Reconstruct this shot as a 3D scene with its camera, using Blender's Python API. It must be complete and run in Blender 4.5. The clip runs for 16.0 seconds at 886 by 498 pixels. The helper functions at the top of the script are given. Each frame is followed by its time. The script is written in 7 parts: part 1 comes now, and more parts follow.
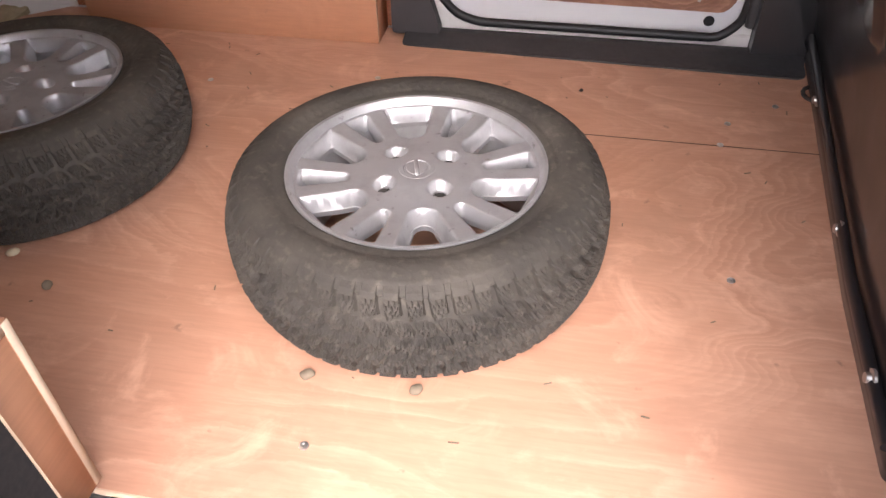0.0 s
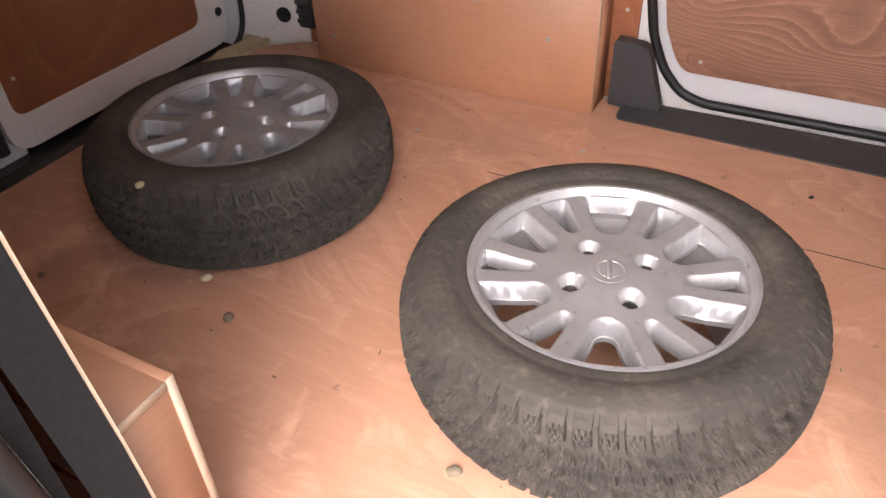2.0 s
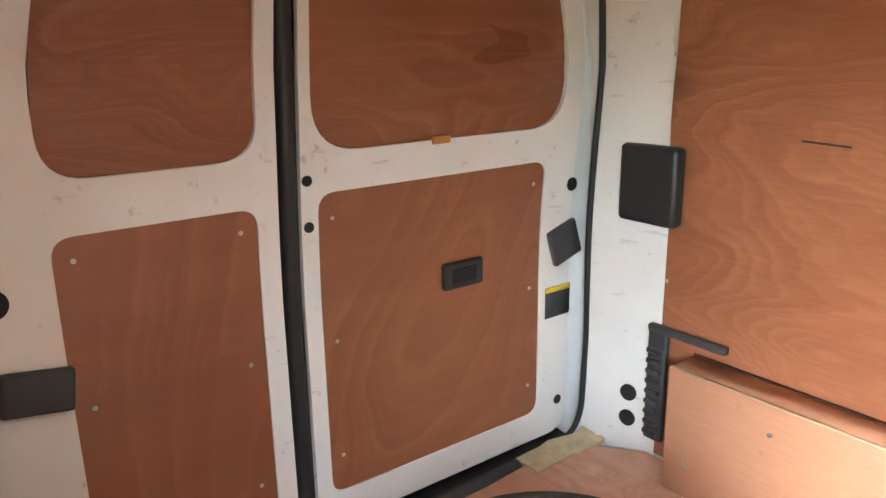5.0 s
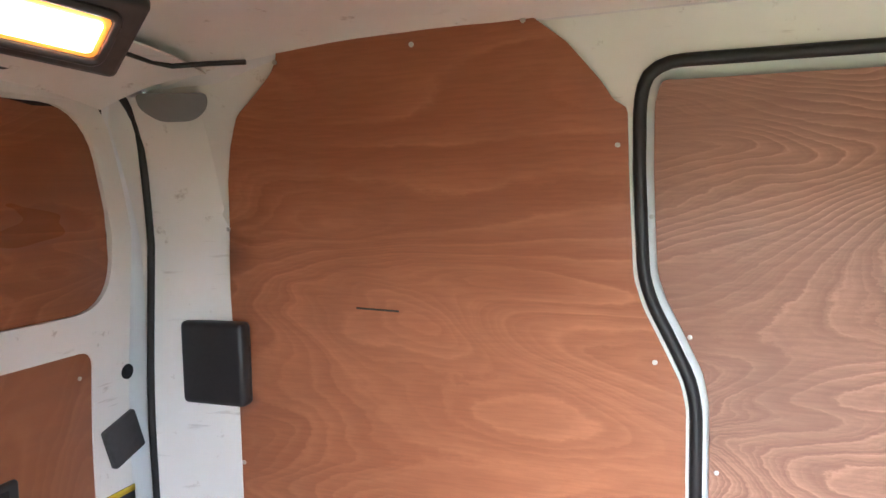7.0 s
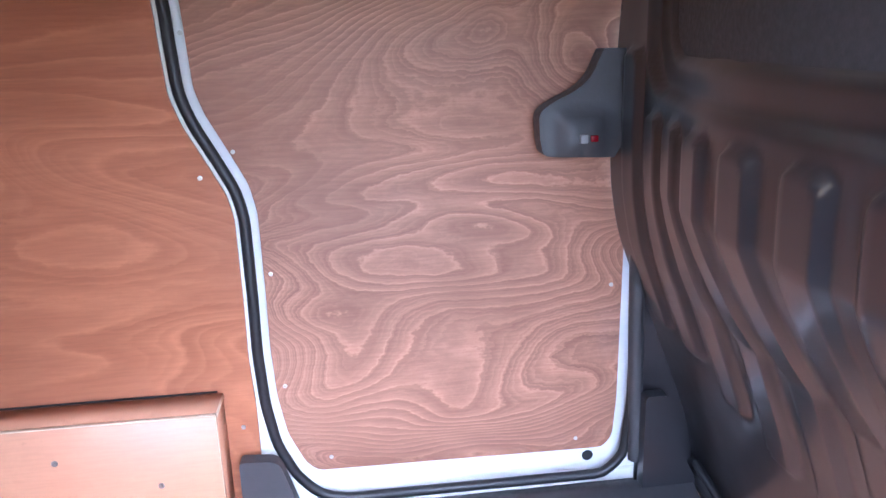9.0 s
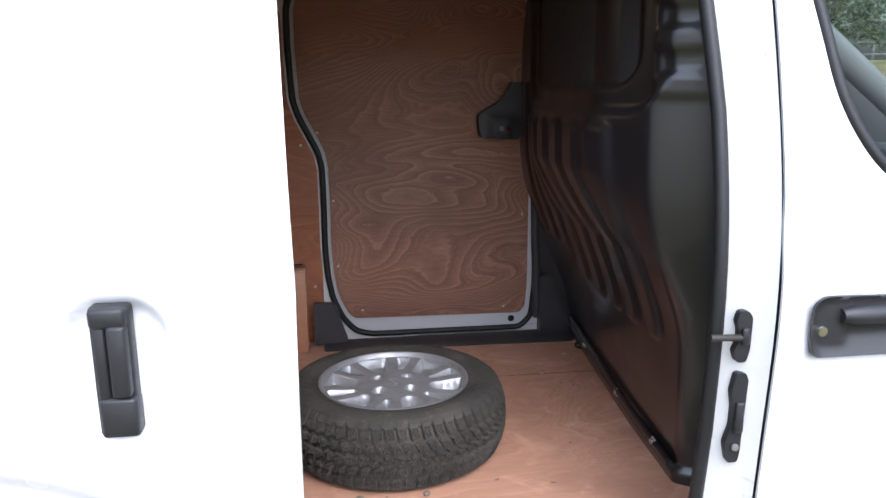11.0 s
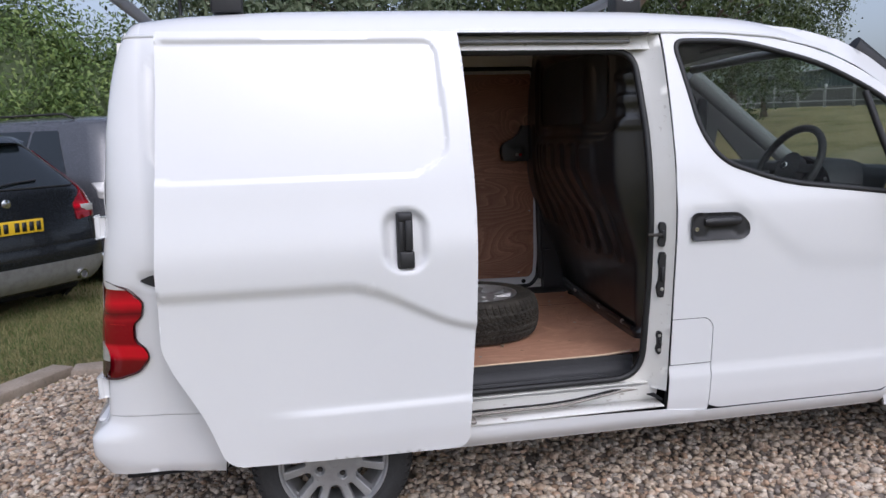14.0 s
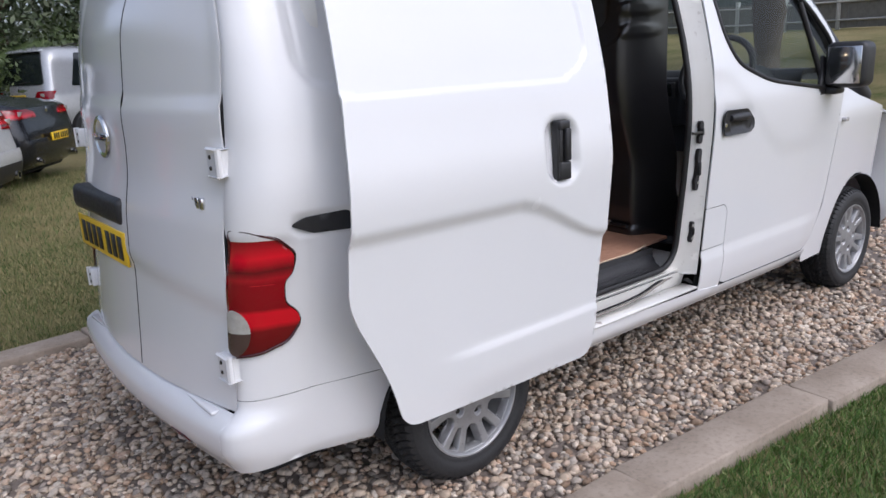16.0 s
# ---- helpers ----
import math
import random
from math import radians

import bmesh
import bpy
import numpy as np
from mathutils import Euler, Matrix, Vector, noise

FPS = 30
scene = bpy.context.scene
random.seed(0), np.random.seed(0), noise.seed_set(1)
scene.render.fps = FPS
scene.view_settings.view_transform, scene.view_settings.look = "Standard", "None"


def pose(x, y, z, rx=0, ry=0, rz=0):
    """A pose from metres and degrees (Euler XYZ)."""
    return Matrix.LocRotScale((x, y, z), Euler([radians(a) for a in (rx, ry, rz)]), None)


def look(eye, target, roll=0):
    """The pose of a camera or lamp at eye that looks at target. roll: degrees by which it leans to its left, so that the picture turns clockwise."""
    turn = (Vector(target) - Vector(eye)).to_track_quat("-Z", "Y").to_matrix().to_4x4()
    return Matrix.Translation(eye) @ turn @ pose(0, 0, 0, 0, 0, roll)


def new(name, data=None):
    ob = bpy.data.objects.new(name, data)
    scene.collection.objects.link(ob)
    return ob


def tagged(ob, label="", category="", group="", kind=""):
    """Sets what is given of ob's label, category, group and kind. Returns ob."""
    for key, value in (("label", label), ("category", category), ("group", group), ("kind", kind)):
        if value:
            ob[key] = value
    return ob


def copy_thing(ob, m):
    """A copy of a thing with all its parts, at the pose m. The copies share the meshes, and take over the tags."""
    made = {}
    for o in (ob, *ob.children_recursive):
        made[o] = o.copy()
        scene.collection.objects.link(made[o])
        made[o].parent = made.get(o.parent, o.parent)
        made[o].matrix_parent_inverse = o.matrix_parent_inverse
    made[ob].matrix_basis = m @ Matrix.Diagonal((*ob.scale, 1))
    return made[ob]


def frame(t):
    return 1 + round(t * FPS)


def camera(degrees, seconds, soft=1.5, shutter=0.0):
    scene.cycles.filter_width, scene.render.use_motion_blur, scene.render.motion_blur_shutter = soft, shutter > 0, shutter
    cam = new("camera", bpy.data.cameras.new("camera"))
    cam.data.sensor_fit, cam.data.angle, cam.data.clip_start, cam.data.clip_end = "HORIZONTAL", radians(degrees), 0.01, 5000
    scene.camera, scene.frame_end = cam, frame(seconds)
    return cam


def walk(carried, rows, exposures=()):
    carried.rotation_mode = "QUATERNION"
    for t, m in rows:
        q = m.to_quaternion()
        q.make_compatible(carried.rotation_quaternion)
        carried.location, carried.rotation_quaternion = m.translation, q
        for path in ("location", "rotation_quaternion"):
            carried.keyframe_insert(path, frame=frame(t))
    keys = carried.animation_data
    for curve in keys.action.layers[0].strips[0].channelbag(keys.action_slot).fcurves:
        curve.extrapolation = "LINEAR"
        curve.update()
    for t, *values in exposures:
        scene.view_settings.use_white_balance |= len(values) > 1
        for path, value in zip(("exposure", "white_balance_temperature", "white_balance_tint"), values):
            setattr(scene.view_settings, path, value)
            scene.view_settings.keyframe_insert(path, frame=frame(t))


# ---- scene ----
cam = camera(61.5, 16.0, shutter=0.0)
PATH = [
    (0, (0.89, -0.963, 1.337), (0.574, 0.503, 0.013), -1.6),
    (0.5, (0.897, -0.932, 1.352), (0.42, 0.518, 0.06), -1.8),
    (1, (0.928, -0.915, 1.354), (0.311, 0.502, 0.085), -2.3),
    (1.5, (0.923, -0.901, 1.354), (0.225, 0.496, 0.104), -2.7),
    (2, (0.853, -0.864, 1.35), (0.07, 0.503, 0.118), -2.9),
    (2.5, (0.766, -0.819, 1.345), (-0.117, 0.508, 0.137), -2.6),
    (3, (0.704, -0.725, 1.319), (-0.358, 0.478, 0.125), -1.8),
    (3.5, (0.649, -0.668, 1.329), (-0.635, 0.317, 0.155), -3.4),
    (4, (0.628, -0.667, 1.383), (-0.855, 0.243, 0.395), -3.8),
    (4.2, (0.612, -0.666, 1.416), (-0.93, 0.264, 0.546), -4.2),
    (6.3, (0.505, -0.620, 1.557), (-0.739, 0.940, 1.386), -1.0),
    (6.5, (0.500, -0.612, 1.557), (-0.597, 1.053, 1.390), -0.9),
    (7, (0.500, -0.598, 1.560), (-0.173, 1.277, 1.391), -1.1),
    (7.5, (0.532, -0.572, 1.565), (0.219, 1.391, 1.342), -2.1),
    (8, (0.592, -0.563, 1.543), (0.539, 1.418, 1.282), -2.9),
    (8.5, (0.656, -0.570, 1.499), (0.792, 1.392, 1.134), -3.2),
    (9, (0.684, -0.647, 1.484), (0.913, 1.260, 0.931), -1.7),
    (9.5, (0.720, -0.787, 1.466), (0.845, 1.107, 0.838), -2.2),
    (10, (0.705, -1.085, 1.454), (0.905, 0.822, 0.886), -1.0),
    (10.2, (0.682, -1.234, 1.445), (0.956, 0.674, 0.906), -0.6),
    (12.3, (0.466, -2.858, 1.46), (0.606, -0.887, 1.151), -1.0),
    (12.5, (0.463, -2.966, 1.47), (0.596, -0.993, 1.169), -1.1),
    (13, (0.375, -3.154, 1.464), (0.532, -1.182, 1.171), -1.4),
    (13.5, (0.178, -3.278, 1.431), (0.419, -1.313, 1.149), -1.5),
    (14, (-0.068, -3.246, 1.408), (0.304, -1.304, 1.108), -1.7),
    (14.5, (-0.426, -3.105, 1.409), (0.138, -1.212, 1.094), -2.0),
    (15, (-0.798, -2.97, 1.422), (-0.019, -1.163, 1.065), -2.0),
    (15.5, (-1.15, -2.728, 1.384), (-0.137, -1.053, 0.976), -2.4),
    (16, (-1.45, -2.432, 1.375), (-0.235, -0.924, 0.874), -2.9),
]
walk(cam, [(t, look(eye, target, roll)) for t, eye, target, roll in PATH],
     [(0.0, 2.42, 6400, 20), (1.5, 2.5, 6450, 19), (2.8, 2.85, 6600, 20), (4.0, 4.0, 5900, 2), (6.3, 4.4, 5550, 0), (7.5, 3.95, 5150, 14), (8.5, 4.1, 5000, 32), (9.0, 3.9, 4600, 16), (9.5, 3.9, 5050, 4), (10.2, 4.15, 4950, 6), (10.9, 1.7, 5500, 12), (12.3, 0.0, 5750, 14), (16.0, 0.18, 5800, 15)])
# ---------------------------------------------------------------- world and light
w = bpy.data.worlds.new("sky")
scene.world = w
w.use_nodes = True
wn = w.node_tree
sky = wn.nodes.new("ShaderNodeTexSky")
sky.sky_type, sky.sun_disc = "NISHITA", False
sky.sun_elevation, sky.sun_rotation = radians(48), radians(168)
sky.air_density, sky.dust_density, sky.ozone_density = 1.0, 4.0, 1.0
soft_sky = wn.nodes.new("ShaderNodeHueSaturation")
soft_sky.inputs["Saturation"].default_value = 0.55
wn.links.new(sky.outputs[0], soft_sky.inputs["Color"])
wn.links.new(soft_sky.outputs[0], wn.nodes["Background"].inputs[0])
wn.nodes["Background"].inputs[1].default_value = 0.15
sun = new("sun", bpy.data.lights.new("sun", "SUN"))
sun.data.energy, sun.data.angle, sun.data.color = 0.68, radians(115), (1.0, 0.97, 0.93)
sun.matrix_world = look((1.7, -7.4, 8.6), (0, 0, 0))

# ---------------------------------------------------------------- materials


def shader(name, rough=0.5, metal=0.0, coat=0.0, spec=None):
    m = bpy.data.materials.new(name)
    m.use_nodes = True
    p = m.node_tree.nodes["Principled BSDF"]
    p.inputs["Roughness"].default_value, p.inputs["Metallic"].default_value = rough, metal
    p.inputs["Coat Weight"].default_value = coat
    p.inputs["Coat Roughness"].default_value = 0.06
    if spec is not None:
        p.inputs["Specular IOR Level"].default_value = spec
    return m, m.node_tree, p


def add(nt, kind, **kw):
    n = nt.nodes.new(kind)
    for k, v in kw.items():
        n.inputs[k.replace("_", " ")].default_value = v
    return n


def ramp(nt, src, stops):
    r = nt.nodes.new("ShaderNodeValToRGB")
    e = r.color_ramp.elements
    while len(e) < len(stops):
        e.new(0.5)
    for el, (p, c) in zip(e, stops):
        el.position, el.color = p, (*c, 1) if len(c) == 3 else c
    nt.links.new(src, r.inputs[0])
    return r.outputs[0]


def grey(v):
    return (v, v, v)


def coords(nt, scale=(1, 1, 1), rot=(0, 0, 0), obj=True):
    t = nt.nodes.new("ShaderNodeTexCoord")
    mp = nt.nodes.new("ShaderNodeMapping")
    mp.inputs["Scale"].default_value, mp.inputs["Rotation"].default_value = scale, rot
    nt.links.new(t.outputs["Object"], mp.inputs["Vector"])
    return mp.outputs[0]


def noise_tex(nt, vec, scale, detail=4.0, rough=0.55, distort=0.0):
    n = add(nt, "ShaderNodeTexNoise", Scale=scale, Detail=detail, Roughness=rough, Distortion=distort)
    nt.links.new(vec, n.inputs["Vector"])
    return n.outputs["Fac"]


def mixc(nt, fac, a, b, mode="MIX"):
    m = nt.nodes.new("ShaderNodeMix")
    m.data_type, m.blend_type = "RGBA", mode
    for sock, v in ((m.inputs[0], fac), (m.inputs[6], a), (m.inputs[7], b)):
        if hasattr(v, "links"):
            nt.links.new(v, sock)
        else:
            sock.default_value = v if isinstance(v, (int, float)) else (*v, 1)
    return m.outputs[2]


def bump(nt, p, height, strength=0.3, dist=0.005):
    b = add(nt, "ShaderNodeBump", Strength=strength, Distance=dist)
    nt.links.new(height, b.inputs["Height"])
    nt.links.new(b.outputs[0], p.inputs["Normal"])


def plain(name, c, rough=0.5, metal=0.0, coat=0.0, vary=0.12, scale=9.0, bumps=0.0, spec=None):
    """A surface of one colour with faint stains and grain."""
    m, nt, p = shader(name, rough, metal, coat, spec)
    v = coords(nt)
    n1, n2 = noise_tex(nt, v, scale), noise_tex(nt, v, scale * 14)
    dark = tuple(x * (1 - vary) for x in c)
    lite = tuple(min(1, x * (1 + vary * 0.6)) for x in c)
    nt.links.new(mixc(nt, n1, dark, lite), p.inputs["Base Color"])
    nt.links.new(ramp(nt, n2, [(0.3, grey(max(0.02, rough - 0.08))), (0.7, grey(min(1, rough + 0.08)))]), p.inputs["Roughness"])
    if bumps:
        bump(nt, p, n2, bumps, 0.002)
    return m


def math_node(nt, op, a, b=None, c=None):
    n = nt.nodes.new("ShaderNodeMath")
    n.operation = op
    for sock, v in zip(n.inputs, (a, b, c)):
        if v is None:
            continue
        if hasattr(v, "links"):
            nt.links.new(v, sock)
        else:
            sock.default_value = v
    return n.outputs[0]


def plywood(name, light, dark, figure=1.0, axis="XZ", rough=0.42, turn=0.0, swirl=2.2, dirt=0.0, rings=9.0, stretch=(0.5, 1.7), jag=1.2):
    """Rotary-cut tropical ply: ragged flame lines of two widths that come and go, and fine pores along the grain."""
    m, nt, p = shader(name, rough)
    rot = {"XZ": (radians(90), 0, 0), "YZ": (radians(90), 0, radians(90)), "XY": (0, 0, 0), "ACROSS": (radians(90), 0, 0)}[axis]
    base = coords(nt, (1, 1, 1), rot)

    def turned(sx, sy):
        mp = nt.nodes.new("ShaderNodeMapping")
        mp.inputs["Rotation"].default_value = (0, 0, radians(turn))
        mp.inputs["Scale"].default_value = (sx, sy, 1)
        nt.links.new(base, mp.inputs["Vector"])
        return mp.outputs[0]

    v = turned(*stretch)
    field = noise_tex(nt, v, swirl, 2.0, 0.42, 0.5)
    ragged = noise_tex(nt, turned(1.0, 1.6), 15, 5, 0.68)
    h = math_node(nt, "MULTIPLY_ADD", ragged, jag, math_node(nt, "MULTIPLY", field, rings))
    wide_line = ramp(nt, math_node(nt, "FRACT", h), [(0.0, grey(0.12)), (0.10, grey(0.0)), (0.45, grey(0.25)), (0.78, grey(0.55)), (0.90, grey(1.0)), (0.98, grey(0.2))])
    fine_line = ramp(nt, math_node(nt, "FRACT", math_node(nt, "MULTIPLY", h, 3.37)), [(0.0, grey(0.0)), (0.5, grey(0.35)), (0.85, grey(1.0)), (0.97, grey(0.1))])
    come = ramp(nt, noise_tex(nt, turned(0.8, 1.3), 3.1, 3, 0.55), [(0.34, grey(0.10)), (0.62, grey(1.0))])
    come2 = ramp(nt, noise_tex(nt, turned(1.3, 0.9), 2.3, 2, 0.5), [(0.40, grey(0.05)), (0.62, grey(1.0))])
    wide = noise_tex(nt, v, 1.1, 3, 0.5)
    pores = noise_tex(nt, turned(9, 120), 1.4, 3, 0.6)
    mid = tuple((a + b) / 2 for a, b in zip(light, dark))
    c = mixc(nt, ramp(nt, wide, [(0.3, grey(0)), (0.7, grey(1))]), dark, mid)
    c = mixc(nt, math_node(nt, "MULTIPLY", math_node(nt, "MULTIPLY", wide_line, come), figure), c, light)
    c = mixc(nt, math_node(nt, "MULTIPLY", math_node(nt, "MULTIPLY", fine_line, come2), figure * 0.55), c, light)
    c = mixc(nt, ramp(nt, pores, [(0.40, grey(0.14)), (0.58, grey(0))]), c, tuple(x * 0.6 for x in dark))
    if dirt:
        spots = noise_tex(nt, base, 3.2, 5, 0.62)
        c = mixc(nt, ramp(nt, spots, [(0.50, grey(0)), (0.72, grey(dirt))]), c, tuple(x * 0.62 for x in mid))
        scuff = noise_tex(nt, base, 7, 6, 0.68, 0.8)
        c = mixc(nt, ramp(nt, scuff, [(0.54, grey(0)), (0.70, grey(dirt * 0.9))]), c, tuple(min(1, x * 1.15) for x in light))
        marks = noise_tex(nt, base, 24, 4, 0.6)
        c = mixc(nt, ramp(nt, marks, [(0.68, grey(0)), (0.74, grey(dirt))]), c, tuple(x * 0.4 for x in mid))
    nt.links.new(c, p.inputs["Base Color"])
    nt.links.new(ramp(nt, wide, [(0.3, grey(rough - 0.1)), (0.7, grey(rough + 0.12))]), p.inputs["Roughness"])
    bump(nt, p, pores, 0.12, 0.002)
    return m


def van_paint():
    m, nt, p = shader("white_van_paint", 0.22, 0.0, 0.7)
    v = coords(nt)
    n = noise_tex(nt, v, 1.7, 5)
    dust = noise_tex(nt, v, 140, 4, 0.7)
    c = mixc(nt, ramp(nt, n, [(0.35, grey(0)), (0.8, grey(0.6))]), (0.76, 0.76, 0.77), (0.72, 0.72, 0.725))
    c = mixc(nt, ramp(nt, dust, [(0.66, grey(0)), (0.80, grey(0.18))]), c, (0.55, 0.53, 0.50))
    nt.links.new(c, p.inputs["Base Color"])
    nt.links.new(ramp(nt, n, [(0.3, grey(0.18)), (0.8, grey(0.30))]), p.inputs["Roughness"])
    return m


def inner_paint(name="scuffed_white_inner_paint", rust=0.0):
    m, nt, p = shader(name, 0.4, 0.0, 0.15)
    v = coords(nt)
    n, f, s = noise_tex(nt, v, 4, 5, 0.6), noise_tex(nt, v, 26, 5, 0.65), noise_tex(nt, coords(nt, (1, 1, 7)), 8, 4)
    c = mixc(nt, ramp(nt, n, [(0.35, grey(0)), (0.8, grey(0.6))]), (0.78, 0.77, 0.74), (0.66, 0.63, 0.57))
    c = mixc(nt, ramp(nt, f, [(0.63, grey(0)), (0.72, grey(0.55))]), c, (0.30, 0.25, 0.20))
    c = mixc(nt, ramp(nt, s, [(0.66, grey(0)), (0.72, grey(0.4))]), c, (0.40, 0.36, 0.32))
    if rust:
        r = noise_tex(nt, coords(nt, (3, 3, 14)), 5, 5, 0.65)
        c = mixc(nt, ramp(nt, r, [(0.60, grey(0)), (0.67, grey(rust))]), c, (0.16, 0.085, 0.045))
    nt.links.new(c, p.inputs["Base Color"])
    return m


def rubber_tyre():
    m, nt, p = shader("dusty_tyre_rubber", 0.78, 0.0, 0.0, 0.3)
    v = coords(nt)
    n, f = noise_tex(nt, v, 9, 5, 0.6), noise_tex(nt, v, 70, 4, 0.6)
    c = mixc(nt, ramp(nt, n, [(0.3, grey(0)), (0.75, grey(1))]), (0.026, 0.024, 0.021), (0.070, 0.062, 0.051))
    c = mixc(nt, ramp(nt, f, [(0.55, grey(0)), (0.8, grey(0.6))]), c, (0.13, 0.113, 0.09))
    nt.links.new(c, p.inputs["Base Color"])
    rings = add(nt, "ShaderNodeTexVoronoi", Scale=85.0)
    nt.links.new(v, rings.inputs["Vector"])
    mx = nt.nodes.new("ShaderNodeMath")
    mx.operation = "ADD"
    nt.links.new(f, mx.inputs[0])
    nt.links.new(rings.outputs["Distance"], mx.inputs[1])
    bump(nt, p, mx.outputs[0], 0.35, 0.003)
    return m


def alloy():
    m, nt, p = shader("weathered_silver_alloy", 0.42, 0.65)
    v = coords(nt)
    n, f = noise_tex(nt, v, 16, 5, 0.6), noise_tex(nt, v, 60, 4)
    c = mixc(nt, ramp(nt, n, [(0.45, grey(0)), (0.75, grey(0.8))]), (0.40, 0.40, 0.405), (0.29, 0.286, 0.282))
    c = mixc(nt, ramp(nt, f, [(0.66, grey(0)), (0.78, grey(0.8))]), c, (0.12, 0.10, 0.09))
    nt.links.new(c, p.inputs["Base Color"])
    nt.links.new(ramp(nt, n, [(0.3, grey(0.36)), (0.7, grey(0.56))]), p.inputs["Roughness"])
    return m


def pane(name, tint, gloss=0.05):
    """Thin clear sheet: straight-through view with a gloss that grows at grazing angles."""
    m = bpy.data.materials.new(name)
    m.use_nodes = True
    nt = m.node_tree
    nt.nodes.clear()
    out = nt.nodes.new("ShaderNodeOutputMaterial")
    tr, gl = nt.nodes.new("ShaderNodeBsdfTransparent"), nt.nodes.new("ShaderNodeBsdfGlossy")
    tr.inputs[0].default_value = (*tint, 1)
    gl.inputs["Roughness"].default_value = 0.02
    fr = nt.nodes.new("ShaderNodeFresnel")
    fr.inputs[0].default_value = 1.2
    mx = nt.nodes.new("ShaderNodeMixShader")
    nt.links.new(fr.outputs[0], mx.inputs[0])
    nt.links.new(tr.outputs[0], mx.inputs[1])
    nt.links.new(gl.outputs[0], mx.inputs[2])
    nt.links.new(mx.outputs[0], out.inputs[0])
    return m


def glow(name, c, strength):
    m, nt, p = shader(name, 0.5)
    p.inputs["Base Color"].default_value = (*c, 1)
    p.inputs["Emission Color"].default_value = (*c, 1)
    p.inputs["Emission Strength"].default_value = strength
    return m


PAINT, INNER = van_paint(), inner_paint()
RUSTY = inner_paint("rust_streaked_white_paint", 0.6)
FLOOR_PLY = plywood("pale_floor_plywood", (0.66, 0.385, 0.265), (0.42, 0.21, 0.128), 0.8, "XY", 0.46, 8, 2.2, 0.6, 12, (0.6, 1.5), 0.7)
WALL_PLY = plywood("red_brown_wall_plywood", (0.50, 0.205, 0.10), (0.20, 0.062, 0.027), 0.62, "XZ", 0.34, 24, 1.9, 0.0, 17, (0.45, 1.5), 0.40)
DOOR_PLY = plywood("flame_figured_door_plywood", (0.48, 0.25, 0.16), (0.105, 0.036, 0.020), 1.0, "XZ", 0.4, 10, 1.6, 0.0, 70, (0.5, 1.5), 1.0)
REAR_PLY = plywood("dark_rear_plywood", (0.38, 0.16, 0.076), (0.20, 0.068, 0.030), 0.45, "YZ", 0.32, 70, 1.8, 0.0, 12, (0.5, 1.5), 0.4)
REAR_PLY_UP = plywood("dark_upper_rear_plywood", (0.38, 0.16, 0.076), (0.19, 0.064, 0.028), 0.62, "ACROSS", 0.32, 3, 1.3, 0.0, 17, (1.0, 3.4), 0.5)
BOX_PLY = plywood("warm_box_plywood", (0.60, 0.315, 0.182), (0.50, 0.245, 0.138), 0.3, "XZ", 0.5, 80, 1.2, 0.25, 5, (0.6, 1.5), 1.0)
EDGE_PLY = plain("pale_plywood_edge", (0.72, 0.55, 0.38), 0.7, vary=0.25, scale=40)
BLACK = plain("black_plastic", (0.022, 0.022, 0.024), 0.45, vary=0.3, bumps=0.1)
TRIM = plain("dark_grey_scuff_trim", (0.045, 0.045, 0.048), 0.5, vary=0.35, scale=7, bumps=0.15)
SEAL = plain("black_rubber_seal", (0.014, 0.014, 0.015), 0.5, vary=0.3)
GREYPL = plain("grey_plastic", (0.22, 0.22, 0.225), 0.5, vary=0.15)
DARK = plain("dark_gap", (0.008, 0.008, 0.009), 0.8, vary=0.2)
m, nt, p = shader("black_glossy_bulkhead_paint", 0.25, 0.0, 0.45, 0.75)
nt.links.new(mixc(nt, noise_tex(nt, coords(nt), 2.5, 3), (0.010, 0.010, 0.012), (0.017, 0.016, 0.018)), p.inputs["Base Color"])
nt.links.new(ramp(nt, noise_tex(nt, coords(nt), 4, 4), [(0.35, grey(0.28)), (0.7, grey(0.40))]), p.inputs["Roughness"])
BULK = m
STEEL = plain("zinc_screw_steel", (0.55, 0.54, 0.52), 0.35, 0.9)
RAIL = plain("dirty_rail_steel", (0.34, 0.31, 0.28), 0.5, 0.5, vary=0.6, scale=30, bumps=0.2)
RUBBER, ALLOY = rubber_tyre(), alloy()
TYRE_NEW = plain("black_tyre_rubber", (0.022, 0.022, 0.023), 0.65, vary=0.3, bumps=0.2)
BRAKE = plain("dark_hub_metal", (0.05, 0.045, 0.04), 0.6, 0.4, vary=0.4)
m, nt, p = shader("red_lamp_lens", 0.06, 0.0, 0.45, 0.4)
sep = nt.nodes.new("ShaderNodeSeparateXYZ")
nt.links.new(coords(nt), sep.inputs[0])
level = math_node(nt, "MULTIPLY_ADD", sep.outputs[2], 1 / 0.34, -0.635 / 0.34)
level = math_node(nt, "MULTIPLY_ADD", noise_tex(nt, coords(nt), 9, 2), 0.05, math_node(nt, "SUBTRACT", level, 0.025))
DEEP, BRIGHT = (0.21, 0.0, 0.006), (0.58, 0.002, 0.014)
